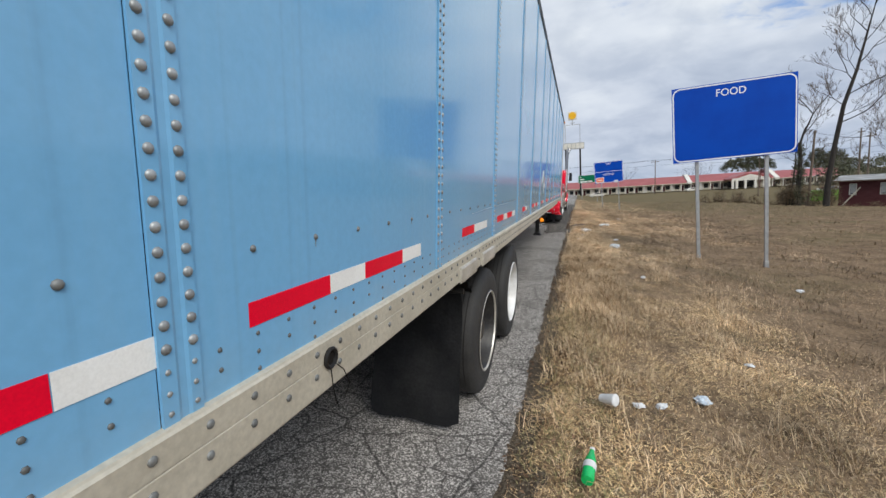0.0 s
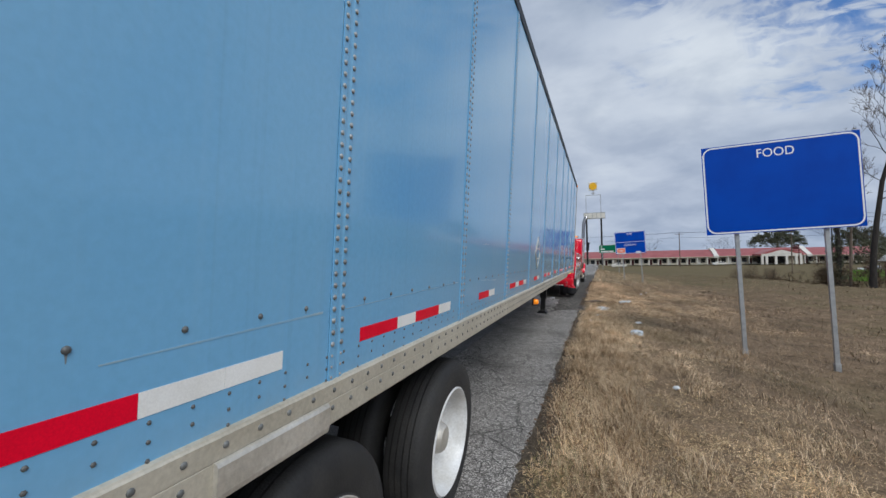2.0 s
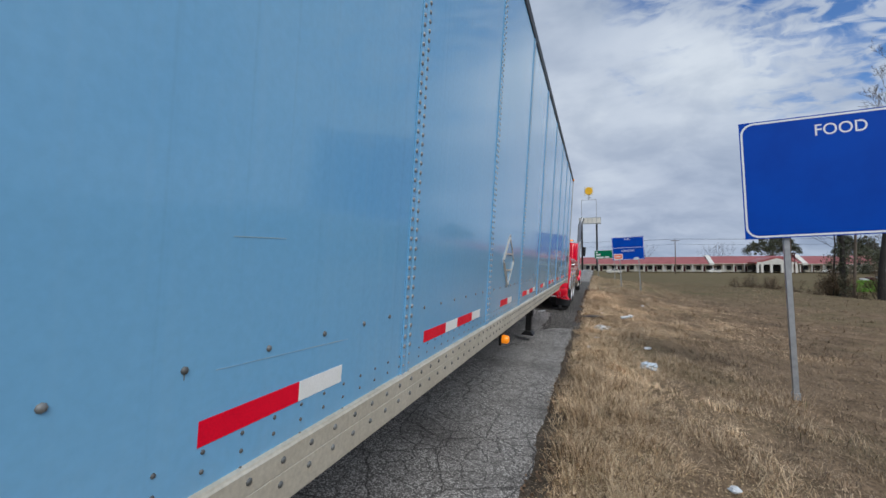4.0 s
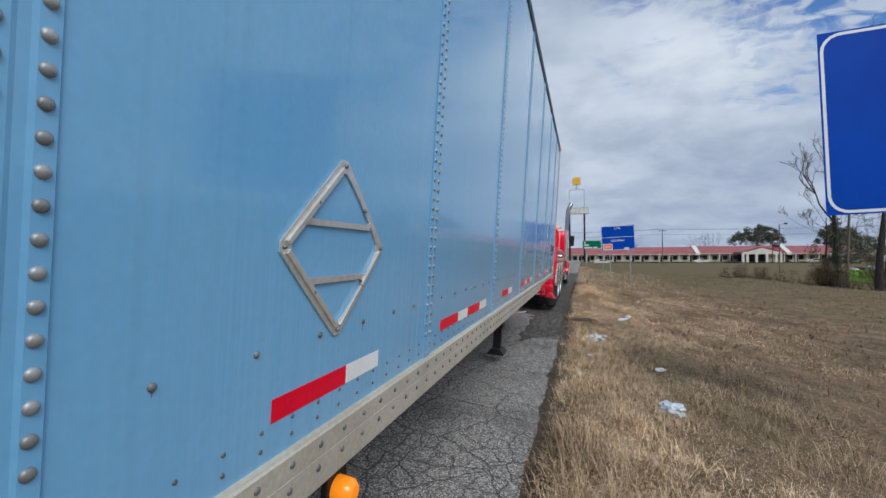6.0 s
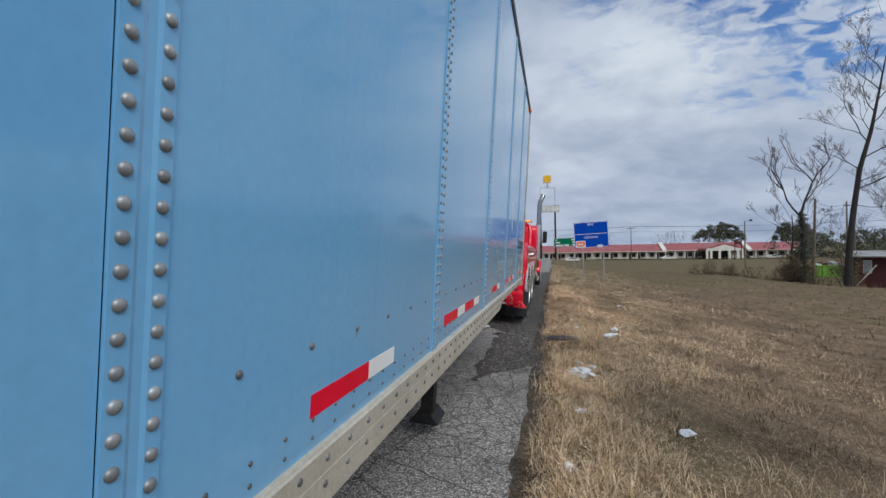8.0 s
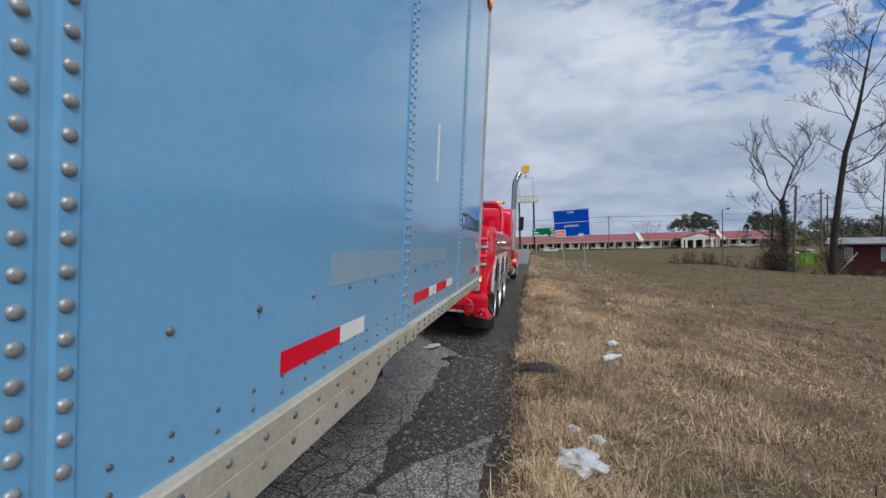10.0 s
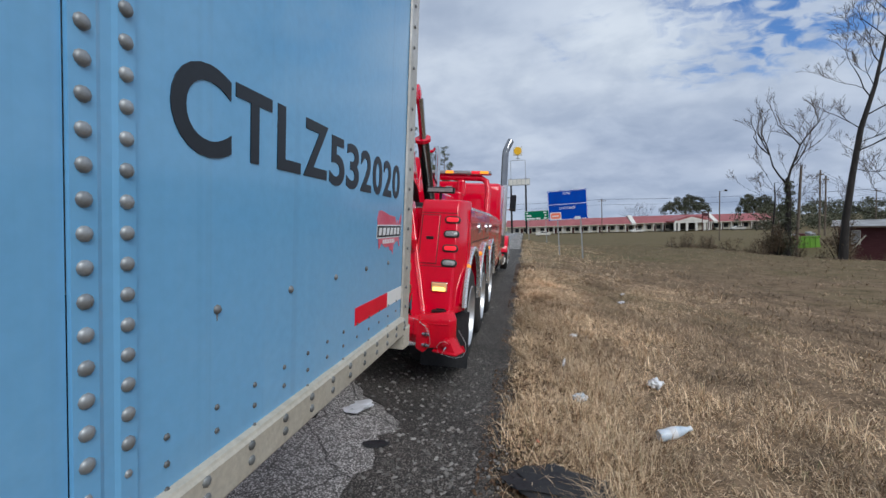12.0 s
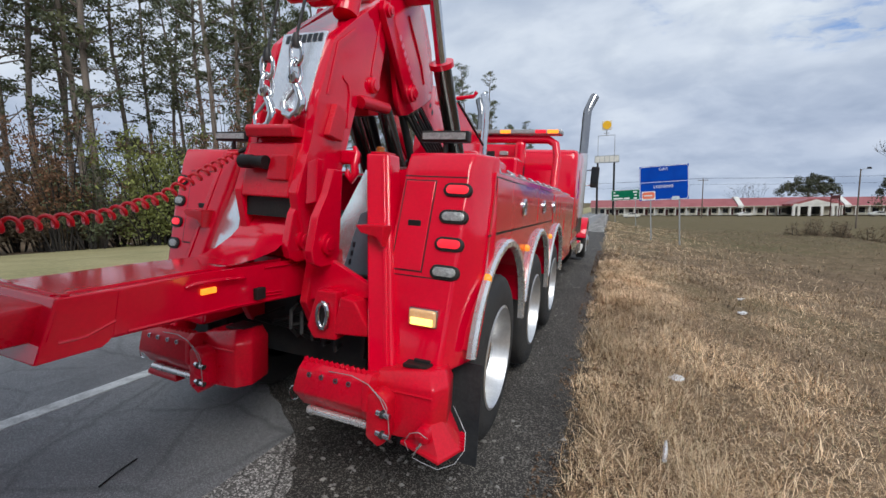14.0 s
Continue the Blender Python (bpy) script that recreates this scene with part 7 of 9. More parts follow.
        hk = [(x, -0.115, z + 0.030), (x + 0.002, -0.118, z - 0.005), (x + 0.030, -0.122, z - 0.045), (x + 0.052, -0.126, z - 0.095), (x + 0.042, -0.130, z - 0.150), (x, -0.134, z - 0.180), (x - 0.044, -0.134, z - 0.160), (x - 0.060, -0.130, z - 0.110), (x - 0.050, -0.128, z - 0.085)]
        hook = part("hook", tube(bmesh.new(), hk, [0.016, 0.020, 0.022, 0.025, 0.028, 0.028, 0.023, 0.014, 0.006], 12), M_CHROME, rope, "large chrome tow hook", 50)
        part("hook_eye", lathe(bmesh.new(), [(0.014, -0.150), (0.030, -0.146), (0.036, -0.130), (0.030, -0.114), (0.014, -0.110)], (x, 0, z + 0.020), "y", 16), M_CHROME, hook, "", 50)
        part("safety_latch", tube(bmesh.new(), [(x + 0.010, -0.120, z - 0.025), (x - 0.048, -0.128, z - 0.092)], 0.007, 6), M_POST, hook)
    part("red_hook", tube(bmesh.new(), [(-0.91, 0.19, 1.72), (-0.885, 0.18, 1.68), (-0.895, 0.17, 1.62), (-0.88, 0.16, 1.57), (-0.905, 0.16, 1.53), (-0.935, 0.16, 1.56), (-0.93, 0.16, 1.59)], [0.012, 0.020, 0.023, 0.025, 0.025, 0.018, 0.008], 10), M_RED, truck, "red grab hook", 50)
    part("hook_lug", box(bmesh.new(), -0.99, -0.88, 0.16, 0.22, 1.62, 1.70, 0.014), M_RED, truck)
    # gusset plates below the boom pivot, tow eye and shelf
    part("gusset", prism(bmesh.new(), [(-0.16, 0.86), (-0.10, 1.12), (0.16, 1.12), (0.20, 0.70), (-0.05, 0.66)], -1.00, -0.95, "x", 0.008), M_RED_DULL, truck)
    part("gusset", prism(bmesh.new(), [(-0.16, 0.86), (-0.10, 1.12), (0.16, 1.12), (0.20, 0.70), (-0.05, 0.66)], -1.48, -1.43, "x", 0.008), M_RED_DULL, truck)
    part("shelf_plate", prism(bmesh.new(), [(-0.74, 0.74), (-0.53, 0.76), (-0.53, 0.80), (-0.62, 0.93), (-0.70, 0.94)], -0.22, -0.04, "y", 0.01), M_RED_DULL, truck)
    part("eye_plate", prism(bmesh.new(), [(-0.90, 0.76), (-0.86, 0.70), (-0.72, 0.71), (-0.72, 0.96), (-0.84, 0.96)], -0.22, -0.12, "y", 0.01), M_RED_DULL, truck)
    eye = [(-0.79 + 0.030 * math.cos(radians(t)), -0.235, 0.835 + 0.066 * math.sin(radians(t))) for t in range(0, 361, 24)]
    part("tow_eye", tube(bmesh.new(), eye, 0.014, 10), M_CHROME, truck, "chrome tow eye", 50)
    part("eye_socket", box(bmesh.new(), -0.818, -0.762, -0.228, -0.222, 0.77, 0.90, 0.002), M_BLACK, truck)

    # underlift arm: outer box, stepped end, inner stage
    arm = [(-1.10, 0.930), (-1.04, 0.908), (-0.55, 0.90), (0.15, 0.86), (0.15, 1.08), (-0.20, 1.082), (-0.75, 1.088), (-1.18, 1.082)]
    ul = part("underlift_arm", prism(bmesh.new(), arm, CX - 0.24, CX + 0.16, "x", 0.014), M_RED, truck, "long red underlift arm lowered behind the truck")
    part("arm_collar", prism(bmesh.new(), [(-1.268, 0.888), (-1.080, 0.890), (-1.066, 0.912), (-1.045, 0.916), (-1.020, 1.084), (-1.205, 1.085)], CX - 0.243, CX + 0.163, "x", 0.006), M_RED, ul, "squared end collar of the arm")
    for pts in ([(-1.205, 0.944), (-1.13, 0.942), (-1.055, 0.968), (-1.040, 0.972)], [(-1.232, 0.955), (-1.205, 1.045)], [(-1.00, 0.924), (-0.55, 0.914), (-0.22, 0.892)], [(-0.42, 0.945), (-0.24, 0.930)], [(-0.42, 0.930), (-0.24, 0.915)], [(-0.36, 1.066), (-0.05, 1.058)]):
        part("weld_bead", tube(bmesh.new(), [(CX + 0.162, y, z) for y, z in pts], 0.0055, 6), M_RED, ul)
    part("top_lip", box(bmesh.new(), CX - 0.24, CX + 0.16, -1.19, -1.165, 1.084, 1.094, 0.002), M_RED, ul)
    part("arm_top_plate", prism(bmesh.new(), [(-1.20, 1.081), (-0.75, 1.089), (-0.20, 1.083), (-0.20, 1.090), (-0.75, 1.096), (-1.20, 1.088)], CX - 0.20, CX + 0.12, "x"), M_RED, ul)
    part("inner_stage", prism(bmesh.new(), [(-1.98, 0.945), (-1.2, 0.945), (-1.2, 1.060), (-1.98, 1.060)], CX - 0.19, CX + 0.11, "x", 0.012), M_RED_DULL, ul, "sliding inner arm stage", 40)
    part("crossbar", box(bmesh.new(), CX - 0.55, CX + 0.50, -1.93, -1.79, 0.93, 1.06, 0.015), M_RED, ul, "red crossbar of the underlift")
    part("crossbar_end", box(bmesh.new(), CX + 0.50, CX + 0.535, -1.88, -1.78, 0.95, 1.055, 0.010), M_RED, ul)
    part("grab_rail", tube(bmesh.new(), [(CX + 0.160, -0.775, 1.040), (CX + 0.176, -0.755, 1.052), (CX + 0.178, -0.62, 1.050), (CX + 0.176, -0.50, 1.040), (CX + 0.160, -0.48, 1.034)], 0.009, 8), M_RED, ul)
    part("arm_marker", box(bmesh.new(), CX + 0.160, CX + 0.174, -0.712, -0.640, 0.997, 1.023, 0.004), M_AMBER_LIT, ul, "lit amber marker lamp")
    part("arm_box", box(bmesh.new(), CX + 0.16, CX + 0.185, -0.428, -0.370, 0.918, 0.975, 0.004), M_BLACK, ul)
    part("arm_root", prism(bmesh.new(), [(CX - 0.30, 1.08), (CX + 0.24, 1.08), (CX + 0.18, 1.20), (CX + 0.14, 1.40), (CX - 0.22, 1.40), (CX - 0.26, 1.22)], -0.12, 0.12, "y", 0.015), M_RED, truck, "", 40)
    # Flat black sheet painting in the shaded opening below the mast's foot.
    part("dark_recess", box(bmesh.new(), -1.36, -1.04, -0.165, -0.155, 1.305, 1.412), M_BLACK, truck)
    bm = bmesh.new()
    rows = [[bm.verts.new((x, y, z + dz)) for x, dz in ((xl, 0.0), (xl * 0.5 + xr * 0.5, 0.014), (xr, 0.02))] for y, z, xl, xr in ((-0.11, 1.330, -1.415, -1.08), (-0.13, 1.258, -1.42, -1.06), (-0.20, 1.180, -1.44, -1.04), (-0.30, 1.124, -1.44, -1.04), (-0.42, 1.094, -1.42, -1.05), (-0.56, 1.080, -1.40, -1.06))]
    for r, q in zip(rows, rows[1:]):
        for i in range(2):
            bm.faces.new((r[i], r[i + 1], q[i + 1], q[i]))
    part("sloping_cover", bm, M_RED, ul, "", 60)
    for k in range(4):
        x = CX - 0.1 + 0.13 * k
        part("hydraulic_hose", tube(bmesh.new(), [(x, 0.3, 0.85), (x + 0.03, 0.05, 0.74 - 0.02 * k), (x - 0.05, -0.1, 0.70), (x, 0.2, 0.55)], 0.014, 8), M_BLACK, truck)


build_truck()


def coil_hose():
    """A springy air line from the mast to the trailer's nose."""
    way = [Vector(p) for p in ((-1.62, 0.02, 1.66), (-1.60, -0.22, 1.53), (-1.57, -0.50, 1.378), (-1.50, -0.80, 1.300), (-1.44, -1.10, 1.278), (-1.38, -1.40, 1.29), (-1.30, -1.75, 1.36), (-1.22, -2.06, 1.48))]
    pts, turns = [], 37
    for k in range(turns * 12 + 1):
        f = k / (turns * 12) * (len(way) - 1)
        i = min(int(f), len(way) - 2)
        p = way[i].lerp(way[i + 1], f - i)
        t = 2 * math.pi * k / 12
        r = 0.024 * min(1, k / 60 + 0.25, (turns * 12 - k) / 60 + 0.1)
        u, w = ring_frame(way[i + 1] - way[i])
        pts.append(p + u * r * math.cos(t) + w * r * math.sin(t))
    hose = thing("air_hose", truck.matrix_basis, "red coiled air hose strung between truck and trailer", "hose")
    part("coil", tube(bmesh.new(), pts, 0.0084, 6), M_HOSE, hose, "", 60)
    for a, b in ((way[0], way[0] + Vector((0.06, 0.06, 0.05))), (way[-1], way[-1] + Vector((0.0, -0.045, 0.02)))):
        part("fitting", tube(bmesh.new(), [a, a.lerp(b, 0.5), b], [0.012, 0.014, 0.011], 8), M_BLACK, hose, "black hose fitting", 50)


coil_hose()


def tow_chain():
    """A heavy chain hung over the end of the underlift's crossbar."""
    c = thing("tow_chain", truck.matrix_basis, "black oiled tow chain hanging from the underlift crossbar", "chain")
    long = [(0.021 * math.cos(radians(t)), 0.036 * math.sin(radians(t))) for t in range(0, 361, 30)]
    z = 1.10
    for k in range(15):
        x, y = -0.625 - 0.012 * math.sin(k * 0.9), -1.75 + 0.010 * math.sin(k * 1.7)
        pts = [(x + (u if k % 2 else u * 0.35), y + (u * 0.35 if k % 2 else u), z + v) for u, v in long]
        part("chain_link", tube(bmesh.new(), pts, 0.0095, 7), M_CHAIN, c, "", 50)
        z -= 0.049
    for k in range(9):
        x, y, zz = -0.665 + 0.02 * math.sin(k * 2.1), -1.765, 0.98 - k * 0.049
        pts = [(x + (u * 0.4 if k % 2 else u), y + (u if k % 2 else u * 0.3), zz + v) for u, v in long]
        part("chain_link", tube(bmesh.new(), pts, 0.0095, 7), M_CHAIN, c, "", 50)


tow_chain()


# ---- far buildings ----
def motel():
    base = -3.5
    mo = thing("motel", Matrix.Translation((0, 190, base)), "long single-storey cream motel with a red metal roof", "motel")
    for x0, x1, dz in ((-6.0, 41.5, 0.0), (43.0, 70.0, 0.15), (71.4, 92.0, 0.0)):
        part("wall", box(bmesh.new(), x0, x1, 0.0, 12.0, 0, 2.95), M_WALL, mo)
        rp = [(-1.9, 2.82 + dz), (-1.9, 2.98 + dz), (5.4, 5.75 + dz), (6.6, 5.75 + dz), (13.6, 2.98 + dz), (13.6, 2.82 + dz)]
        rf = part("roof", prism(bmesh.new(), rp, x0 - 0.4, x1 + 0.4, "x"), M_ROOF, mo, "faded red standing-seam roof")
        part("fascia", box(bmesh.new(), x0 - 0.4, x1 + 0.4, -1.96, -1.9, 2.80 + dz, 2.99 + dz), M_WALL, rf)
    for x in (42.2, 70.7):
        part("parapet", prism(bmesh.new(), [(-2.2, 2.6), (-2.2, 3.3), (5.2, 6.35), (6.8, 6.35), (13.8, 3.3), (13.8, 2.6)], x - 0.75, x + 0.75, "x"), M_TRIM, mo, "white fire parapet")
    k = 0
    x = -4.0
    while x < 90:
        if not 53.5 < x < 67:
            w = part("window", box(bmesh.new(), x + 1.2, x + 2.7, -0.06, 0.0, 0.75, 2.35), M_GLASS, mo)
            part("window_frame", box(bmesh.new(), x + 1.1, x + 2.8, -0.03, -0.002, 0.65, 2.45), M_TRIM, w)
            part("door", box(bmesh.new(), x + 0.05, x + 0.95, -0.06, 0.0, 0.1, 2.15), M_SIDING if k % 3 else M_TRIM, mo)
            part("porch_post", box(bmesh.new(), x - 0.42, x - 0.12, -1.8, -1.5, 0, 2.84), M_TRIM, mo)
        x += 3.35
        k += 1
    # entrance porch with a low pediment
    gx0, gx1 = 54.5, 66.0
    part("porch_roof", prism(bmesh.new(), [(gx0 - 0.6, 3.15), (gx1 + 0.6, 3.15), (gx1 + 0.6, 3.7), (gx0 + 7.6, 5.3), (gx0 + 4.2, 5.3), (gx0 - 0.6, 3.7)], -8.5, 4.0, "y"), M_ROOF, mo)
    part("pediment", prism(bmesh.new(), [(gx0 + 1.5, 3.75), (gx1 - 1.5, 3.75), ((gx0 + gx1) / 2, 5.05)], -8.7, -8.5, "y"), M_TRIM, mo, "white pediment")
    part("porch_beam", box(bmesh.new(), gx0, gx1, -8.6, -8.2, 2.9, 3.75), M_TRIM, mo)
    for x in (gx0 + 0.2, gx0 + 1.5, gx0 + 4.2, gx0 + 7.3, gx1 - 1.5, gx1 - 0.2):
        part("porch_column", box(bmesh.new(), x - 0.35, x + 0.35, -8.7, -8.0, 0, 2.95), M_TRIM, mo)
    part("lobby_glass", box(bmesh.new(), gx0 + 1, gx1 - 1, -0.1, 0.0, 0.2, 2.7), M_GLASS, mo)


motel()


def cabin():
    c = thing("cabin", Matrix.Translation((28.2, 58.0, -3.3)) @ pose(0, 0, 0, 0, 0, -33), "dark red clad cabin with a low pale metal roof", "cabin")
    w = part("wall", box(bmesh.new(), 0, 9.5, 0, 7.0, 0, 3.55), M_SIDING, c, "dark red horizontal siding")
    for k in range(17):
        part("siding_board", prism(bmesh.new(), [(-0.035, 0.02 + k * 0.207), (-0.004, 0.02 + k * 0.207), (-0.004, 0.222 + k * 0.207), (-0.012, 0.222 + k * 0.207)], 0.0, 9.5, "x"), M_SIDING, w)
    part("roof", prism(bmesh.new(), [(-0.6, 3.49), (-0.6, 3.55), (3.5, 4.05), (7.6, 3.55), (7.6, 3.49)], -0.45, 10.0, "x"), M_GREY_ROOF, c, "pale ribbed metal roof")
    part("fascia", box(bmesh.new(), -0.45, 10.0, -0.64, -0.6, 3.44, 3.56), M_WOOD, c)
    for x in (0.92, 3.3):
        win = part("window", box(bmesh.new(), x, x + 0.46, -0.05, -0.036, 2.02, 3.12), M_GLASS, c)
        part("blind", box(bmesh.new(), x + 0.02, x + 0.44, -0.056, -0.0505, 2.12, 3.10), M_POST, win, "pale closed blind")
        for a, b, z0, z1 in ((x - 0.06, x, 1.96, 3.18), (x + 0.46, x + 0.52, 1.96, 3.18), (x, x + 0.46, 1.96, 2.02), (x, x + 0.46, 3.12, 3.18)):
            part("window_frame", box(bmesh.new(), a, b, -0.075, -0.036, z0, z1), M_TRIM, win)
    part("leaning_plank", tube(bmesh.new(), [(0.1, -1.0, 0.3), (1.75, -0.3, 2.75)], 0.055, 6), M_RAIL, c)


cabin()


def skip():
    s = thing("dumpster", Matrix.Translation((32.6, 75.0, -2.95)), "lime green open dumpster heaped with scrap", "dumpster")
    part("body", prism(bmesh.new(), [(0.0, 0.15), (0.25, 1.55), (3.75, 1.55), (3.95, 0.15)], -0.9, 0.9, "y", 0.03), M_LIME, s)
    for k in range(6):
        part("rib", box(bmesh.new(), 0.45 + k * 0.58, 0.55 + k * 0.58, -0.97, -0.9, 0.2, 1.5), M_LIME, s)
    part("rim", box(bmesh.new(), 0.15, 3.85, -1.0, 1.0, 1.50, 1.62, 0.02), M_LIME, s)
    for k, m in enumerate((M_WOOD, M_LITTER, M_SIDING, M_WOOD, M_POST)):
        part("scrap", box(bmesh.new(), 0.5 + k * 0.6, 1.1 + k * 0.6, -0.6, 0.5, 1.5, 1.75 + 0.12 * (k % 3), 0.03, pose(0, 0, 0, 3 * k, 4 - 2 * k, 0)), m, s)
    part("skid", box(bmesh.new(), 0.2, 3.8, -0.8, 0.8, 0.0, 0.16), M_BLACK, s)


skip()


def parked_car(x, y, yaw, paint, label):
    z = float(height(x, y))
    c = thing("parked_car", Matrix.Translation((x, y, z)) @ pose(0, 0, 0, 0, 0, yaw), label, "car", "cars by the motel")
    part("body", prism(bmesh.new(), [(-2.2, 0.35), (-2.25, 0.75), (-2.0, 0.95), (-1.2, 1.0), (-0.6, 1.42), (0.9, 1.45), (1.6, 1.02), (2.2, 0.92), (2.25, 0.4)], -0.88, 0.88, "y", 0.08), paint, c, "", 45)
    for s in (-0.885, 0.875):
        part("window", prism(bmesh.new(), [(-1.05, 1.02), (-0.55, 1.36), (0.85, 1.38), (1.35, 1.04)], s, s + 0.01, "y"), M_GLASS, c)
    for xx in (-1.4, 1.4):
        for s in (-0.80, 0.62):
            wh = part("wheel", lathe(bmesh.new(), [(0.18, s), (0.30, s), (0.33, s + 0.04), (0.33, s + 0.14), (0.30, s + 0.18), (0.18, s + 0.18)], (xx, 0, 0.33), "y", 16), M_RUBBER, c)
            part("rim", lathe(bmesh.new(), [(0.001, s + 0.02), (0.19, s + 0.02)], (xx, 0, 0.33), "y", 12), M_ALU, wh)


parked_car(41.5, 181, 12, M_TRIM, "small white car parked before the motel")
parked_car(6.5, 150, 5, M_TRIM, "white car parked beyond the road signs")
parked_car(75.0, 181, 4, M_TRIM, "white car parked at the motel's end")


def utility_pole(x, y, hgt, arm, label="weathered wooden utility pole with a crossarm", lean=0.0):
    z = float(height(x, y))
    p = thing("utility_pole", Matrix.Translation((x, y, z - 0.1)) @ pose(0, 0, 0, 0, lean, 0), label, "utility pole", "utility poles")
    part("pole", tube(bmesh.new(), [(0, 0, 0), (0.02, 0, hgt * 0.5), (0, 0, hgt)], [0.15, 0.13, 0.10], 10), M_WOOD, p, "", 50)
    if arm:
        part("crossarm", box(bmesh.new(), -arm, arm, -0.06, 0.06, hgt - 0.75, hgt - 0.6), M_WOOD, p)
        for q in (-0.9, -0.4, 0.4, 0.9):
            part("insulator", lathe(bmesh.new(), [(0.05, 0), (0.06, 0.06), (0.035, 0.14), (0.001, 0.15)], (arm * q, 0, hgt - 0.6), "z", 8), M_POST, p)
    return z + hgt


utility_pole(24.0, 150, 11.0, 1.2)
utility_pole(27.1, 62, 9.3, 0.0, "leaning weathered utility pole beside bare trees", 2.2)
utility_pole(45.8, 90, 10.5, 0.45)
utility_pole(49.6, 95, 10.0, 0.45)
utility_pole(-38.0, 150, 11.0, 1.2)
utility_pole(95.0, 150, 11.0, 1.2)


def street_lamp(x, y, hgt, label):
    z = float(height(x, y))
    s = thing("street_lamp", Matrix.Translation((x, y, z)), label, "street lamp", "lamp posts")
    part("pole", tube(bmesh.new(), [(0, 0, 0), (0, 0, hgt)], [0.10, 0.07], 10), M_WOOD, s, "", 40)
    part("arm", tube(bmesh.new(), [(0, 0, hgt - 0.25), (0.35, 0, hgt + 0.05), (0.75, 0, hgt + 0.12)], 0.035, 8), M_POST, s)
    part("lamp_head", prism(bmesh.new(), [(0.6, hgt), (1.05, hgt - 0.02), (1.0, hgt + 0.22), (0.7, hgt + 0.25)], -0.16, 0.16, "y", 0.03), M_BLACK, s)


street_lamp(30.7, 87.5, 7.7, "wooden lamp post with a dark floodlight head")
street_lamp(35.0, 80.0, 3.2, "short dark lamp post in the field")
street_lamp(66.0, 150.0, 7.0, "tall lamp post near the motel")


def cable(name, pts, sag, label):
    bm = bmesh.new()
    for a, b in zip(pts, pts[1:]):
        a, b = Vector(a), Vector(b)
        run = [a.lerp(b, k / 10) - Vector((0, 0, sag * 4 * (k / 10) * (1 - k / 10))) for k in range(11)]
        tube(bm, run, 0.022, 4, False)
    single(name, bm, M_BLACK, label, "cable", "overhead cables")


for dx, dz in ((-1.0, 0.0), (1.0, 0.0), (0.0, -1.6)):
    cable("overhead_cable", [(-38 + dx, 150, 7.6 + dz), (24 + dx, 150, 7.6 + dz), (95 + dx, 150, 7.6 + dz)], 0.6, "thin dark overhead cable between the poles")
for dz in (0.0, -0.5, -1.1):
    cable("overhead_cable", [(27.4, 62, 6.0 + dz), (45.8, 90, 8.1 + dz), (95.0, 150, 7.0 + dz)], 0.7, "thin dark overhead cable by the cabin")


def motel_sign():
    s = thing("motel_sign", Matrix.Translation((57.5, 165, -3.3)), "small red framed sign on two posts", "sign")
    for x in (0, 1.9):
        part("post", tube(bmesh.new(), [(x, 0, 0), (x, 0, 6.2)], 0.12, 8), M_SIDING, s)
    part("panel", box(bmesh.new(), 0.1, 1.8, -0.10, 0.10, 4.9, 5.9, 0.04), M_SIDING, s)
    for z in (4.6, 6.2):
        part("rail", box(bmesh.new(), -0.25, 2.15, -0.08, 0.08, z - 0.09, z + 0.09), M_SIDING, s)


motel_sign()


# ---- trees ----
def leaf_cloud(rng, centres, per, size, flat=0.6):
    """Many small leaf or needle triangles round the given centres, each (x, y, z, radius)."""
    n = len(centres) * per
    g = np.random.RandomState(rng.randint(0, 10 ** 6))
    c = np.repeat(np.asarray(centres, float), per, 0)
    off = g.normal(size=(n, 3))
    off /= np.linalg.norm(off, axis=1)[:, None]
    off *= (g.rand(n) ** 0.45)[:, None] * c[:, 3:4]
    off[:, 2] *= flat
    p = c[:, :3] + off
    a, b = g.normal(size=(n, 3)), g.normal(size=(n, 3))
    a /= np.linalg.norm(a, axis=1)[:, None]
    b -= a * (a * b).sum(1)[:, None]
    b /= np.linalg.norm(b, axis=1)[:, None]
    s = size * (0.6 + 0.8 * g.rand(n))[:, None]
    v = np.stack([p + a * s, p - a * s * 0.5 + b * s * 0.45, p - a * s * 0.5 - b * s * 0.45], 1).reshape(-1, 3)
    return v, np.arange(3 * n).reshape(-1, 3)


def cloud_part(name, v, f, material, parent, label=""):
    me = bpy.data.meshes.new(name)
    me.from_pydata(v.tolist(), [], f.tolist())
    me.materials.append(material)
    ob = new(name, me)
    ob.parent = parent
    return tagged(ob, label)


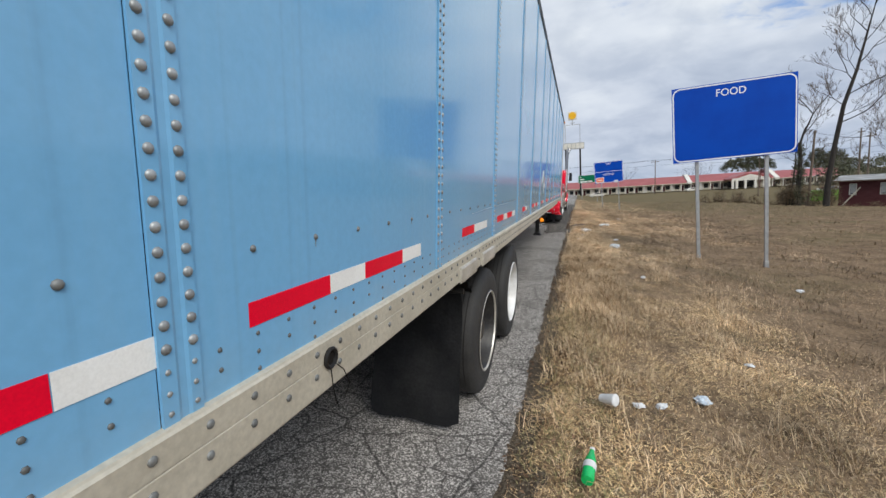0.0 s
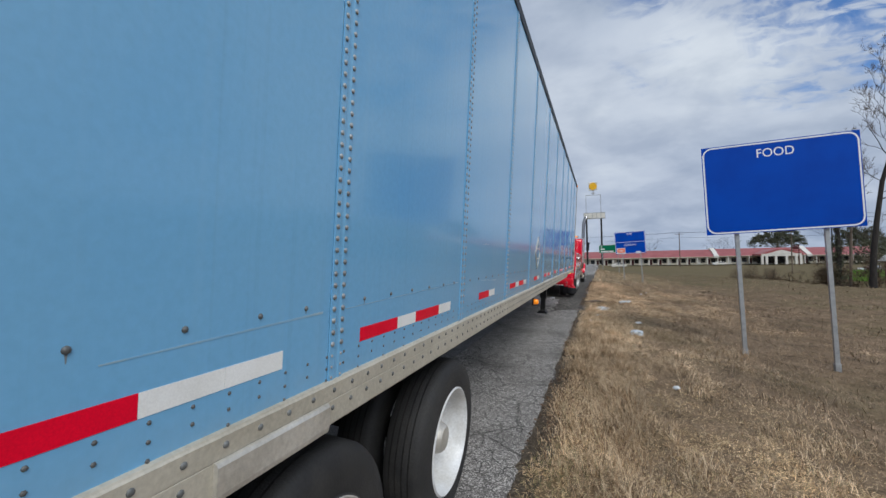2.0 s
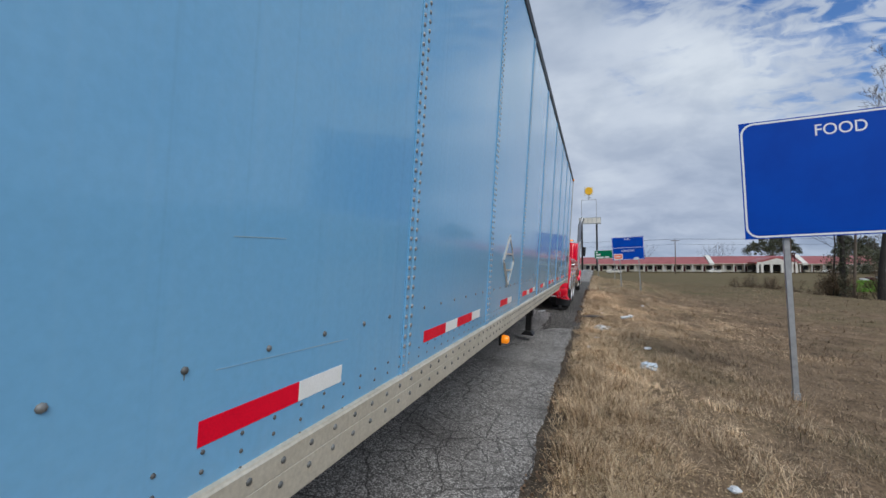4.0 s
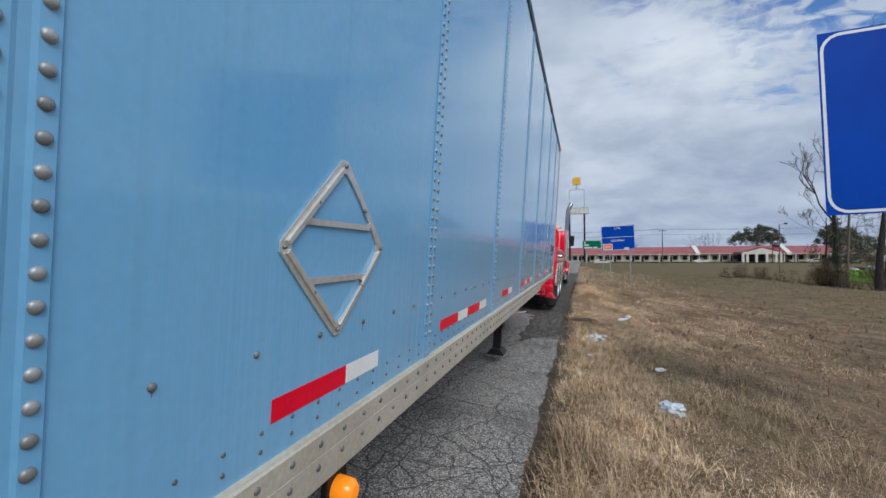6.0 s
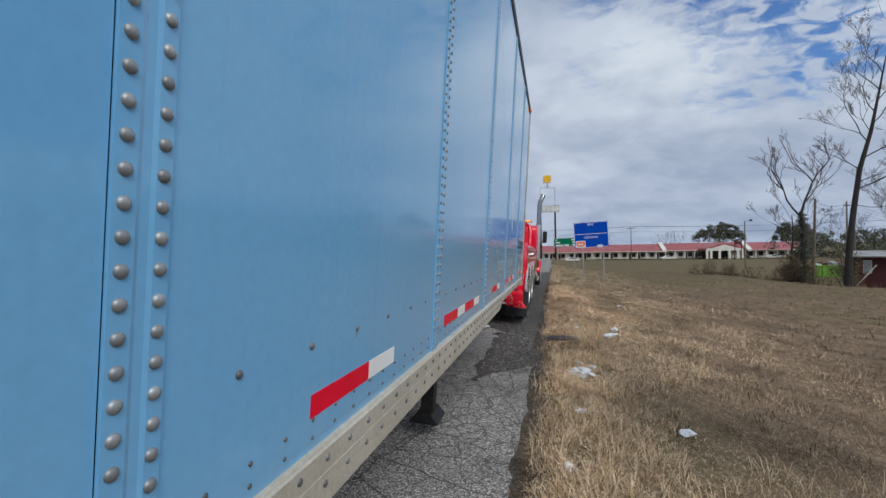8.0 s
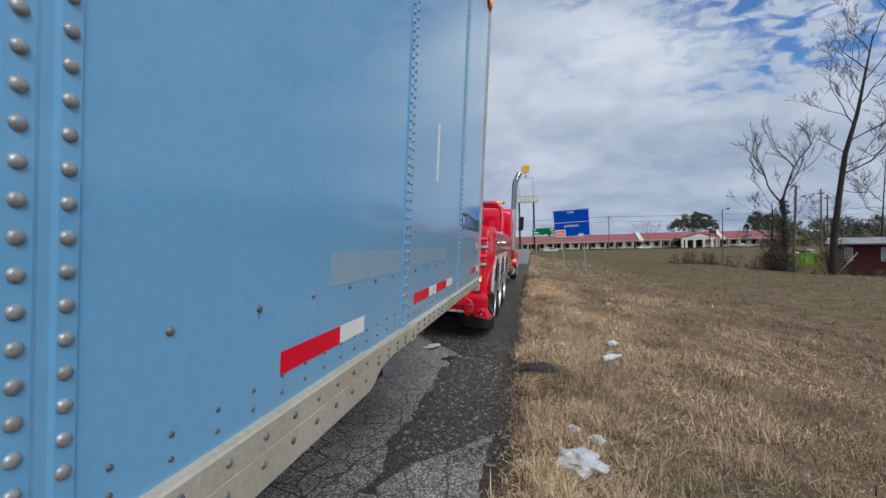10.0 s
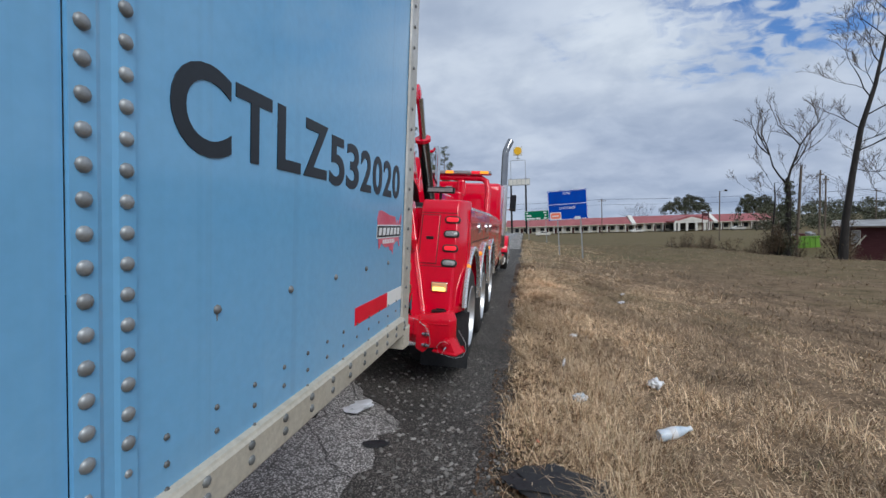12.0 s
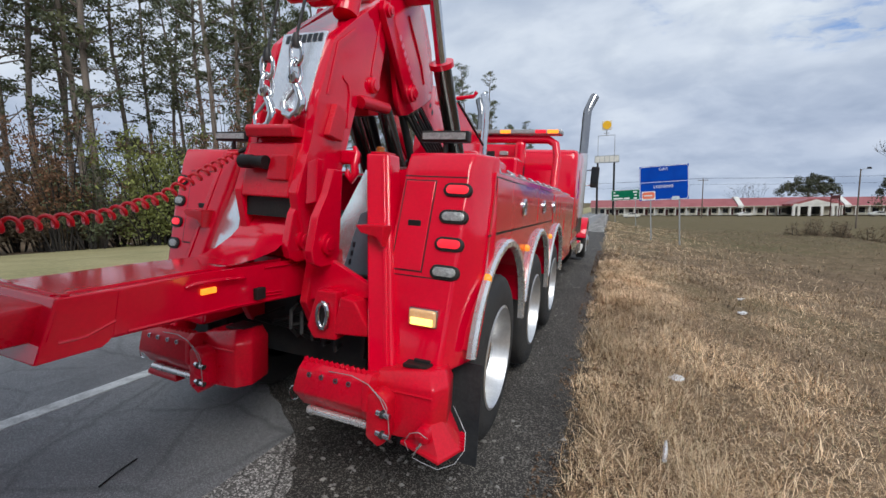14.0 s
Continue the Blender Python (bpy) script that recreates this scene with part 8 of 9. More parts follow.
def branch_tree(rng, trunk_pts, radii, limbs, depth, spread, up, twig):
    """Trunk and limbs (one mesh) and fine twigs (another), grown from a trunk line."""
    wood, fine = bmesh.new(), bmesh.new()
    tube(wood, trunk_pts, radii, 9)

    def grow(p, d, length, r, level):
        pts = [p]
        for k in range(3):
            d = (d + Vector((rng.uniform(-1, 1), rng.uniform(-1, 1), rng.uniform(-0.6, 1.0) * up)) * 0.22).normalized()
            pts.append(pts[-1] + d * length / 3)
        rs = [r, r * 0.86, r * 0.72, r * 0.58]
        tube(wood if level < 3 else fine, pts, rs, 6 if level < 2 else (5 if level < depth - 1 else 3), False)
        if level >= depth:
            return
        for k in range(rng.choice((2, 3, 3)) if level < depth - 1 else rng.choice((4, 5, 6))):
            q = pts[rng.choice((1, 2, 3, 3))]
            side = Vector((rng.uniform(-1, 1), rng.uniform(-1, 1), rng.uniform(-0.3, 0.9)))
            grow(q, (d + side * spread).normalized(), length * rng.uniform(0.52, 0.78), max(r * 0.58, 0.009), level + 1)

    tp = [Vector(p) for p in trunk_pts]
    for f, dirn, length, r in limbs:
        i = min(int(f * (len(tp) - 1)), len(tp) - 2)
        p = tp[i].lerp(tp[i + 1], f * (len(tp) - 1) - i)
        grow(p, Vector(dirn).normalized(), length, r, 1)
    return wood, fine


def bare_tree(x, y, trunk, radii, limbs, seed, label, depth=6, ivy=0.0):
    z = float(height(x, y))
    t = thing("bare_tree", Matrix.Translation((x, y, z - 0.1)), label, "tree", "bare trees")
    wood, fine = branch_tree(random.Random(seed), trunk, [r * 0.68 for r in radii], [(f, d, ln, r * 0.44) for f, d, ln, r in limbs], depth, 0.68, 1.0, 0.01)
    part("trunk", wood, M_BARK_G, t, "grey-brown bark", 60)
    part("crown", fine, M_TWIG, t, "bare grey-brown twigs")
    if ivy:
        rng = random.Random(seed + 50)
        cs = [(rng.uniform(-0.35, 0.35), rng.uniform(-0.3, 0.3), p, rng.uniform(0.25, 0.6)) for p in [(rng.uniform(0.2, ivy), 0) for k in range(60)]]
        cs = [(a, b, p[0], r * (1.5 - p[0] / ivy)) for a, b, p, r in cs]
        cloud_part("ivy", *leaf_cloud(rng, cs, 60, 0.10, 1.0), M_EVERGREEN, t, "dark ivy climbing the trunk")
    return t


bare_tree(23.5, 50, [(0, 0, 0), (0.1, 0, 3.0), (0.45, 0, 6.2), (0.9, 0, 9.5), (1.7, 0, 12.5), (2.3, 0.1, 15.5), (2.9, 0.2, 18.5)], [0.42, 0.34, 0.29, 0.25, 0.19, 0.12, 0.05],
          [(0.42, (1.0, 0.2, 0.25), 4.2, 0.13), (0.5, (-0.6, 0.2, 0.8), 1.9, 0.08), (0.55, (0.9, -0.3, 0.5), 3.6, 0.12), (0.62, (-0.5, 0.2, 1.0), 2.4, 0.10), (0.66, (-0.7, -0.2, 0.7), 1.8, 0.07), (0.7, (0.8, 0.3, 0.8), 3.2, 0.11), (0.75, (-0.6, -0.3, 0.8), 2.3, 0.09), (0.80, (0.6, -0.2, 0.9), 2.6, 0.09), (0.85, (-0.3, 0.5, 1), 2.6, 0.09), (0.92, (-0.4, 0, 1), 2.4, 0.08), (0.97, (0.4, 0, 1), 2.2, 0.07), (0.45, (0.5, -0.8, 0.2), 3.0, 0.07), (0.36, (1.0, 0.4, -0.1), 3.6, 0.06)], 5, "tall bare leaning tree with dark trunk beside the cabin")
bare_tree(25.3, 60, [(0, 0, 0), (0, 0, 3.0), (0.05, 0, 5.5), (-0.1, 0, 7.6)], [0.46, 0.38, 0.32, 0.24],
          [(0.9, (-0.42, 0.1, 1.0), 3.3, 0.24), (0.95, (0.40, 0.1, 1.0), 3.8, 0.26), (0.7, (0.5, 0.5, 0.6), 1.6, 0.08), (0.75, (-0.8, 0.1, 0.5), 1.4, 0.06), (0.6, (0.8, -0.4, 0.5), 1.4, 0.06), (0.99, (0.1, -0.3, 1), 2.4, 0.12)], 8, "forked bare tree with ivy-dark trunk in the field", 6, 7.4)
bare_tree(37.5, 66, [(0, 0, 0), (0.1, 0, 4), (0.3, 0, 8), (0.5, 0, 12)], [0.13, 0.11, 0.08, 0.04], [(0.3, (-1, 0, 0.3), 3.4, 0.08), (0.45, (0.8, 0, 0.5), 3.0, 0.08), (0.6, (-0.8, 0.2, 0.7), 3.0, 0.07), (0.75, (0.5, 0, 0.9), 2.6, 0.06), (0.9, (-0.3, 0, 1), 2.2, 0.05), (0.5, (-0.9, -0.3, 0.1), 3.2, 0.07)], 12, "slender bare tree behind the cabin")
bare_tree(27.0, 66, [(0, 0, 0), (0.1, 0, 3), (0.3, 0, 6), (0.2, 0, 8)], [0.2, 0.16, 0.12, 0.05], [(0.5, (1, 0, 0.4), 2.4, 0.06), (0.65, (-0.8, 0, 0.6), 2.4, 0.06), (0.8, (0.6, 0, 0.9), 2.2, 0.05), (0.9, (-0.4, 0, 1), 2.0, 0.05)], 21, "small bare tree near the utility pole")
for x, y, s in ((22.0, 215, 31), (52.0, 220, 33), (49.0, 222, 36), (57.0, 226, 38)):
    bare_tree(x, y, [(0, 0, 0), (0.2, 0, 4), (0.1, 0, 7)], [0.3, 0.24, 0.14], [(0.5, (-1, 0, 0.7), 3.4, 0.11), (0.65, (0.9, 0, 0.8), 3.2, 0.11), (0.8, (-0.4, 0.4, 1), 3.0, 0.10), (0.9, (0.5, -0.3, 1), 2.8, 0.09), (0.99, (0, 0, 1), 2.5, 0.08)], s, "distant bare tree beyond the motel", 4)


def pine(seed, hgt, label):
    rng = random.Random(seed)
    t = thing("pine_tree", Matrix(), label, "tree", "roadside pines")
    trunk = [(0.25 * math.sin(k * 1.3 + seed) * k / 8, 0.2 * math.cos(k * 1.1 + seed) * k / 8, hgt * k / 8) for k in range(9)]
    wood = bmesh.new()
    tube(wood, trunk, [0.17 * (1 - 0.085 * k) for k in range(8)] + [0.03], 8)
    centres = []
    for k in range(52):
        f = rng.uniform(0.22, 1.0)
        i = min(int(f * 8), 7)
        p = Vector(trunk[i]).lerp(Vector(trunk[i + 1]), f * 8 - i)
        a = rng.uniform(0, 6.28)
        ln = (0.6 + 3.6 * (1.05 - f)) * rng.uniform(0.6, 1.1) * (0.45 if f < 0.45 else 1)
        d = Vector((math.cos(a), math.sin(a), rng.uniform(-0.1, 0.5)))
        mid, tip = p + d * ln * 0.55, p + d * ln + Vector((0, 0, 0.25 * ln))
        tube(wood, [p, mid, tip], [0.05, 0.032, 0.012], 4, False)
        if f > 0.42 or rng.random() < 0.35:
            for q in range(4):
                w = mid.lerp(tip, rng.uniform(-0.2, 1.1))
                centres.append((w.x + rng.uniform(-.3, .3), w.y + rng.uniform(-.3, .3), w.z + rng.uniform(-.1, .25), rng.uniform(0.28, 0.62)))
    part("trunk", wood, M_BARK, t, "scaly brown pine trunk with thin limbs", 60)
    cloud_part("crown", *leaf_cloud(rng, centres, 20, 0.12), M_NEEDLE, t, "open crown of dark green needle tufts")
    return t


def shrub(seed, material, label, w=1.8, hgt=3.4):
    rng = random.Random(seed)
    t = thing("shrub", Matrix(), label, "shrub", "roadside brush")
    stems = bmesh.new()
    centres = []
    for k in range(16):
        a, r = rng.uniform(0, 6.28), rng.uniform(0.1, w)
        tip = Vector((math.cos(a) * r, math.sin(a) * r, hgt * rng.uniform(0.35, 1.0)))
        tube(stems, [(tip.x * 0.2, tip.y * 0.2, 0), (tip.x * 0.6, tip.y * 0.6, tip.z * 0.6), tip], [0.03, 0.02, 0.008], 4, False)
        for q in range(5):
            f = rng.uniform(0.35, 1.0)
            centres.append((tip.x * f + rng.uniform(-.3, .3), tip.y * f + rng.uniform(-.3, .3), tip.z * f, rng.uniform(0.25, 0.55)))
    part("woody_stem", stems, M_BARK_G, t)
    cloud_part("foliage", *leaf_cloud(rng, centres, 52, 0.062, 0.9), material, t)
    return t


def plant_all():
    rng = random.Random(5)
    pines = [pine(s, h, lab) for s, h, lab in ((1, 25, "tall slender pine with an open green crown"), (2, 22, "tall pine with thin trunk and sparse crown"), (3, 28, "very tall pine with needles high on the trunk"), (4, 19, "younger pine with crowded green branches"))]
    spots = []
    y = 21.0
    while y < 170:
        for row in range(3):
            spots.append((-20.0 - row * 4.5 - rng.uniform(0, 4), y + rng.uniform(-1.5, 1.5), rng.uniform(0.85, 1.15)))
        y += 3.1 if y < 60 else 7.0
    for k, (x, yy, s) in enumerate(spots):
        m = Matrix.Translation((x, yy, float(height(x, yy)) - 0.1)) @ pose(0, 0, 0, rng.uniform(-2, 2), rng.uniform(-2, 2), rng.uniform(0, 360))
        if k < 4:
            pines[k].matrix_basis = m
        else:
            copy_thing(pines[rng.choice((0, 1, 2, 3, 1, 3))], m)
    kinds = [shrub(11, M_BRUSH, "brown winter brush at the wood's edge"), shrub(12, M_YGREEN, "yellow-green shrub at the wood's edge", 1.7, 3.6), shrub(13, M_RUSSET, "tall russet brush under the pines", 1.5, 6.0), shrub(14, M_NEEDLE, "dark green brush at the wood's edge", 1.9, 4.4)]
    k = 0
    y = 20.0
    while y < 150:
        for row in range(3):
            x, yy = -17.3 - max(0.0, 27.5 - y) * 0.75 - row * 2.6 - rng.uniform(0, 1.5), y + rng.uniform(-0.8, 0.8)
            m = Matrix.Translation((x, yy, float(height(x, yy)) - 0.1)) @ pose(0, 0, 0, 0, 0, rng.uniform(0, 360))
            if k < 4:
                kinds[k].matrix_basis = m
            else:
                copy_thing(kinds[rng.choice((0, 0, 2, 0, 1, 2, 1, 3))], m)
            k += 1
        y += 1.5 if y < 60 else 5.0
    for x, yy, k, f in ((-17.8, 28.8, 1, 1.4), (-16.7, 29.6, 1, 1.5), (-15.2, 30.4, 2, 1.2), (-14.6, 32.0, 2, 1.35)):
        copy_thing(kinds[k], Matrix.Translation((x, yy, float(height(x, yy)) - 0.1)) @ Matrix.Scale(f, 4))
    # low dark scrub and ivy at the field's back
    for x, yy in ((18.5, 70), (20.2, 71), (22.4, 71), (24.5, 70), (26.6, 69), (25.0, 60.8), (24.4, 60.2), (27.6, 68), (29.2, 70), (23.4, 72.5), (25.4, 60.5), (31.0, 71), (25.8, 61.4), (28.4, 65), (22.8, 52), (24.2, 51), (26.4, 54.5), (28.6, 56.2), (30.4, 54.6), (32.2, 53.2), (34.0, 52.0), (36.0, 50.8)):
        sink = -0.5 if 24 < x < 26 and yy < 62 else (-2.1 if yy > 64 else -3.0)
        o = copy_thing(kinds[0], Matrix.Translation((x, yy, float(height(x, yy)) + sink + rng.uniform(0, 0.45))) @ pose(0, 0, 0, 0, 0, rng.uniform(0, 360)))
        tagged(o, "low dark scrub at the back of the field", "shrub", "scrub in the field")


plant_all()


def evergreen(x, y, w, hgt, seed):
    rng = random.Random(seed)
    z = float(height(x, y))
    t = thing("evergreen_tree", Matrix.Translation((x, y, z)), "broad dark evergreen tree beyond the motel", "tree", "far evergreens")
    wood = bmesh.new()
    tube(wood, [(0, 0, 0), (0.2, 0, hgt * 0.4), (0, 0, hgt * 0.8)], [0.5, 0.4, 0.15], 8)
    centres = []
    for k in range(int(19 * w)):
        a, r = rng.uniform(0, 6.28), w * math.sqrt(rng.random())
        zz = hgt * (0.40 + 0.52 * math.sqrt(rng.random()) * math.sqrt(max(0.06, 1 - (r / w) ** 2)))
        centres.append((r * math.cos(a), r * math.sin(a) * 0.7, zz, rng.uniform(0.7, 1.5)))
        if k < 16:
            tube(wood, [(0, 0, hgt * 0.3), (r * math.cos(a) * 0.5, r * math.sin(a) * 0.4, zz * 0.8), (r * math.cos(a), r * math.sin(a) * 0.7, zz)], [0.2, 0.12, 0.04], 5, False)
    part("trunk", wood, M_BARK, t)
    cloud_part("crown", *leaf_cloud(rng, centres, 55, 0.34, 0.75), M_EVERGREEN, t)


for a in ((75.5, 232, 10.5, 17.0, 1), (101.7, 232, 4.0, 15.8, 4), (108.5, 232, 4.2, 15.6, 5)):
    evergreen(*a)


def far_woods():
    rng = random.Random(9)
    centres = []
    for k in range(420):
        x = rng.uniform(72, 260)
        y = 150 + (x - 72) * 0.25 + rng.uniform(0, 30)
        centres.append((x, y, float(height(x, y)) + rng.uniform(0.5, 8.5) * rng.uniform(0.6, 1.0), rng.uniform(1.2, 2.4)))
    for k in range(300):
        x = rng.uniform(-160, -30)
        y = rng.uniform(190, 230)
        centres.append((x, y, float(height(x, y)) + rng.uniform(0.5, 15), rng.uniform(1.5, 3.0)))
    for k in range(330):
        x = rng.uniform(98, 210)
        y = rng.uniform(196, 226)
        top = 9.0 + (x - 98) * 0.04
        centres.append((x, y, float(height(x, y)) + top * rng.random() ** 0.8, rng.uniform(1.2, 2.2)))
    for k in range(300):
        x, y = rng.uniform(-70, -38), rng.uniform(8, 130)
        centres.append((x, y, float(height(x, y)) + 8.5 * rng.random() ** 1.3, rng.uniform(0.9, 1.8)))
    v, f = leaf_cloud(rng, centres, 70, 0.40, 0.9)
    tagged(cloud_part("far_woods", v, f, M_EVERGREEN, None), "dark distant line of mixed winter woods", "woods", "", "stuff")


far_woods()


# ---- litter ----
def crumple(x, y, size, flat, seed, material, label, name="litter", category="litter", lift=0.02, yaw=0.0, long=1.0, ragged_edge=0.45):
    rng = random.Random(seed)
    bm = bmesh.new()
    bmesh.ops.create_icosphere(bm, subdivisions=3, radius=1.0)
    for v in bm.verts:
        n1 = noise.noise(v.co * 1.6 + Vector((seed, 0, 0))) + 0.6 * noise.noise(v.co * 4.1 + Vector((0, seed, 0)))
        v.co *= 1 + 0.55 * n1 + ragged_edge * noise.noise(v.co * 9.0 + Vector((seed, seed, 0)))
        v.co = Vector((v.co.x * size * long, v.co.y * size, v.co.z * size * flat))
    z = float(height(x, y) + bumps(x, y))
    ob = single(name, bm, material, label, category, "roadside litter", m=Matrix.Translation((x, y, z + size * flat * 0.6 + lift)) @ pose(0, 0, 0, rng.uniform(-9, 9), rng.uniform(-9, 9), yaw), smooth=25)
    return ob


for i, (x, y, s, fl, m, lab) in enumerate((
        (1.08, 2.62, 0.038, 0.4, M_LITTER, "scrap of white paper in dry grass"),
        (1.24, 2.70, 0.042, 0.4, M_LITTER, "scrap of white paper in dry grass"), (1.57, 3.01, 0.065, 0.5, M_LITTER_B, "crumpled pale plastic wrapper in dry grass"),
        (2.21, 4.03, 0.04, 0.4, M_LITTER, "scrap of white paper in dry grass"), (4.57, 8.80, 0.07, 0.35, M_LITTER, "flattened white food carton in the grass"),
        (1.78, 7.70, 0.045, 0.45, M_LITTER, "torn white paper in dry grass"), (1.76, 13.3, 0.07, 0.4, M_LITTER, "crumpled white paper in dry grass"),
        (1.59, 11.46, 0.16, 0.5, M_LITTER_B, "crumpled pale blue plastic bag in the grass"), (0.90, 14.45, 0.17, 0.42, M_LITTER, "heap of torn white plastic in the grass"), (1.05, 14.86, 0.05, 0.6, M_LITTER, "white paper cup beside torn plastic"), (0.90, 14.98, 0.055, 0.5, M_LITTER, "crumpled white scrap beside torn plastic"),
        (0.80, 13.16, 0.07, 0.3, M_LITTER, "scrap of white plastic in the grass"), 
        (0.66, 12.0, 0.04, 0.5, M_LITTER, "small white scrap in the grass"), (1.84, 18.72, 0.08, 0.8, M_LITTER, "twisted white plastic wrapper in the grass"),
        (-0.78, 17.32, 0.13, 0.16, M_LITTER, "torn white paper lying on the gravel"), (0.99, 17.85, 0.055, 0.6, M_LITTER_B, "clear plastic cup lying in the grass"),
        (1.20, 20.2, 0.07, 0.25, M_LITTER, "flattened pale paper in the grass"), (2.73, 24.4, 0.08, 0.3, M_LITTER, "scrap of white paper in the grass"),
        (0.62, 17.0, 0.014, 0.3, M_ORANGE_LOGO, "small scrap of red plastic"), (3.1, 26.0, 0.06, 0.3, M_LITTER, "scrap of white paper in the grass"))):
    crumple(x, y, s * 0.8, fl, i + 3, m, lab, yaw=37 * i, long=1.4 if i % 3 == 0 else 1.0)


def bottle(x, y, material, label, yaw, length=0.24, r=0.034):
    z = float(height(x, y) + bumps(x, y))
    b = thing("plastic_bottle", Matrix.Translation((x, y, z + r + 0.03)) @ pose(0, 0, 0, 8, 0, yaw), label, "bottle", "roadside litter")
    k = length / 0.24
    part("body", lathe(bmesh.new(), [(0.001, 0.0), (r * 0.9, 0.004 * k), (r, 0.02 * k), (r * 0.94, 0.06 * k), (r * 0.99, 0.10 * k), (r * 0.92, 0.14 * k), (r * 0.6, 0.19 * k), (r * 0.38, 0.215 * k), (r * 0.38, 0.225 * k)], (0, 0, 0), "y", 20), material, b, "", 50)
    part("label_band", lathe(bmesh.new(), [(r * 1.01, 0.075 * k), (r * 1.02, 0.08 * k), (r * 1.02, 0.115 * k), (r * 1.01, 0.12 * k)], (0, 0, 0), "y", 20), M_LITTER, b, "white paper label", 50)
    part("cap", lathe(bmesh.new(), [(r * 0.42, 0.222 * k), (r * 0.42, 0.24 * k), (0.001, 0.241 * k)], (0, 0, 0), "y", 14), M_WHITE, b, "", 40)


def paper_cup(x, y, yaw):
    z = float(height(x, y) + bumps(x, y))
    cup = thing("paper_cup", Matrix.Translation((x, y, z + 0.062)) @ pose(0, 0, 0, 12, 0, yaw), "white paper cup lying on its side in dry grass", "cup", "roadside litter")
    part("body", lathe(bmesh.new(), [(0.001, 0.0), (0.028, 0.0), (0.029, 0.004), (0.040, 0.108), (0.039, 0.108), (0.028, 0.008)], (0, 0, 0), "y", 24), M_LITTER, cup, "pale paper wall", 40)
    part("rim", lathe(bmesh.new(), [(0.039, 0.106), (0.0425, 0.106), (0.0435, 0.110), (0.0415, 0.114), (0.039, 0.112)], (0, 0, 0), "y", 24), M_LITTER, cup, "", 40)
    part("lid", lathe(bmesh.new(), [(0.041, 0.108), (0.040, 0.116), (0.034, 0.119), (0.001, 0.118)], (0, 0, 0), "y", 24), M_LITTER, cup, "white lid", 40)


paper_cup(0.83, 2.56, -125)
bottle(0.72, 1.64, M_GREEN_PET, "green plastic bottle with a pale label in dry grass", -8)
bottle(1.48, 17.36, M_LITTER_B, "crushed clear plastic bottle lying in dry grass", -72, 0.26, 0.042)
single("stick", tube(bmesh.new(), [(0.93, 18.62, float(height(0.93, 18.6)) + 0.05), (0.95, 18.75, float(height(0.95, 18.75)) + 0.05), (0.965, 18.86, float(height(0.96, 18.86)) + 0.045)], [0.012, 0.014, 0.008], 7), M_LITTER, "short pale broken stick lying in the grass", "stick", "roadside litter", smooth=50)
single("road_scrap", tube(bmesh.new(), [(-1.71, 17.25, float(height(-1.71, 17.25)) + 0.016), (-1.745, 17.36, float(height(-1.745, 17.36)) + 0.017), (-1.77, 17.47, float(height(-1.77, 17.47)) + 0.016)], 0.005, 6), M_BLACK, "thin black strip of rubber on the road", "road debris")
crumple(0.70, 16.47, 0.13, 0.12, 77, M_FLAP, "flat torn black rubber scrap in the grass", "rubber_scrap", "road debris", 0.05, -18.0, 2.0)
crumple(-0.50, 16.81, 0.042, 0.16, 78, M_FLAP, "curled black rubber strip on the shoulder", "rubber_scrap", "road debris", 0.008, 4.0, 2.9)


# loose stones over the gravel
def stones():
    g = np.random.RandomState(4)
    n = 17000
    y = 14.4 + 15 * g.rand(n) ** 1.15
    lo = np.array([gravel_left(t) for t in y])
    x = lo + (0.42 - lo) * g.rand(n) ** 0.75
    s = 0.003 + 0.0175 * g.rand(n) ** 5.0
    base = np.array([(1.2, 0.1, 0), (0.3, 0.8, 0.1), (-0.9, 0.5, 0), (-1.0, -0.4, 0.1), (0.2, -0.8, 0), (0.45, 0.1, 0.6), (-0.45, -0.05, 0.65), (0, 0, -0.5)])
    tri = np.array([(0, 1, 5), (1, 2, 6), (2, 3, 6), (3, 4, 6), (4, 0, 5), (1, 6, 5), (6, 4, 5), (1, 0, 7), (2, 1, 7), (3, 2, 7), (4, 3, 7), (0, 4, 7)])
    a = g.rand(n) * 6.28
    rot = np.stack([np.cos(a), -np.sin(a), np.sin(a), np.cos(a)], 1).reshape(-1, 2, 2)
    v = base[None] * (1 + 0.22 * np.clip(g.normal(size=(n, 8, 1)), -1, 1)) * s[:, None, None]
    v[:, :, :2] = np.einsum("nij,nkj->nki", rot, v[:, :, :2])
    v += np.stack([x, y, height(x, y) + 0.018], 1)[:, None]
    f = (tri[None] + 8 * np.arange(n)[:, None, None]).reshape(-1, 3)
    me = bpy.data.meshes.new("loose_stones")
    me.from_pydata(v.reshape(-1, 3).tolist(), [], f.tolist())
    me.materials.append(M_STONE)
    tagged(new("loose_stones", me), "loose grey stones strewn on the gravel shoulder", "stones", "", "stuff")


M_STONE = surf("loose_stone", (0.170, 0.160, 0.148), 0.85, 0, (0.10, 0.09, 0.08), 20, 0.8, 90, 0.2, random_amount=0.8, island=True)
stones()


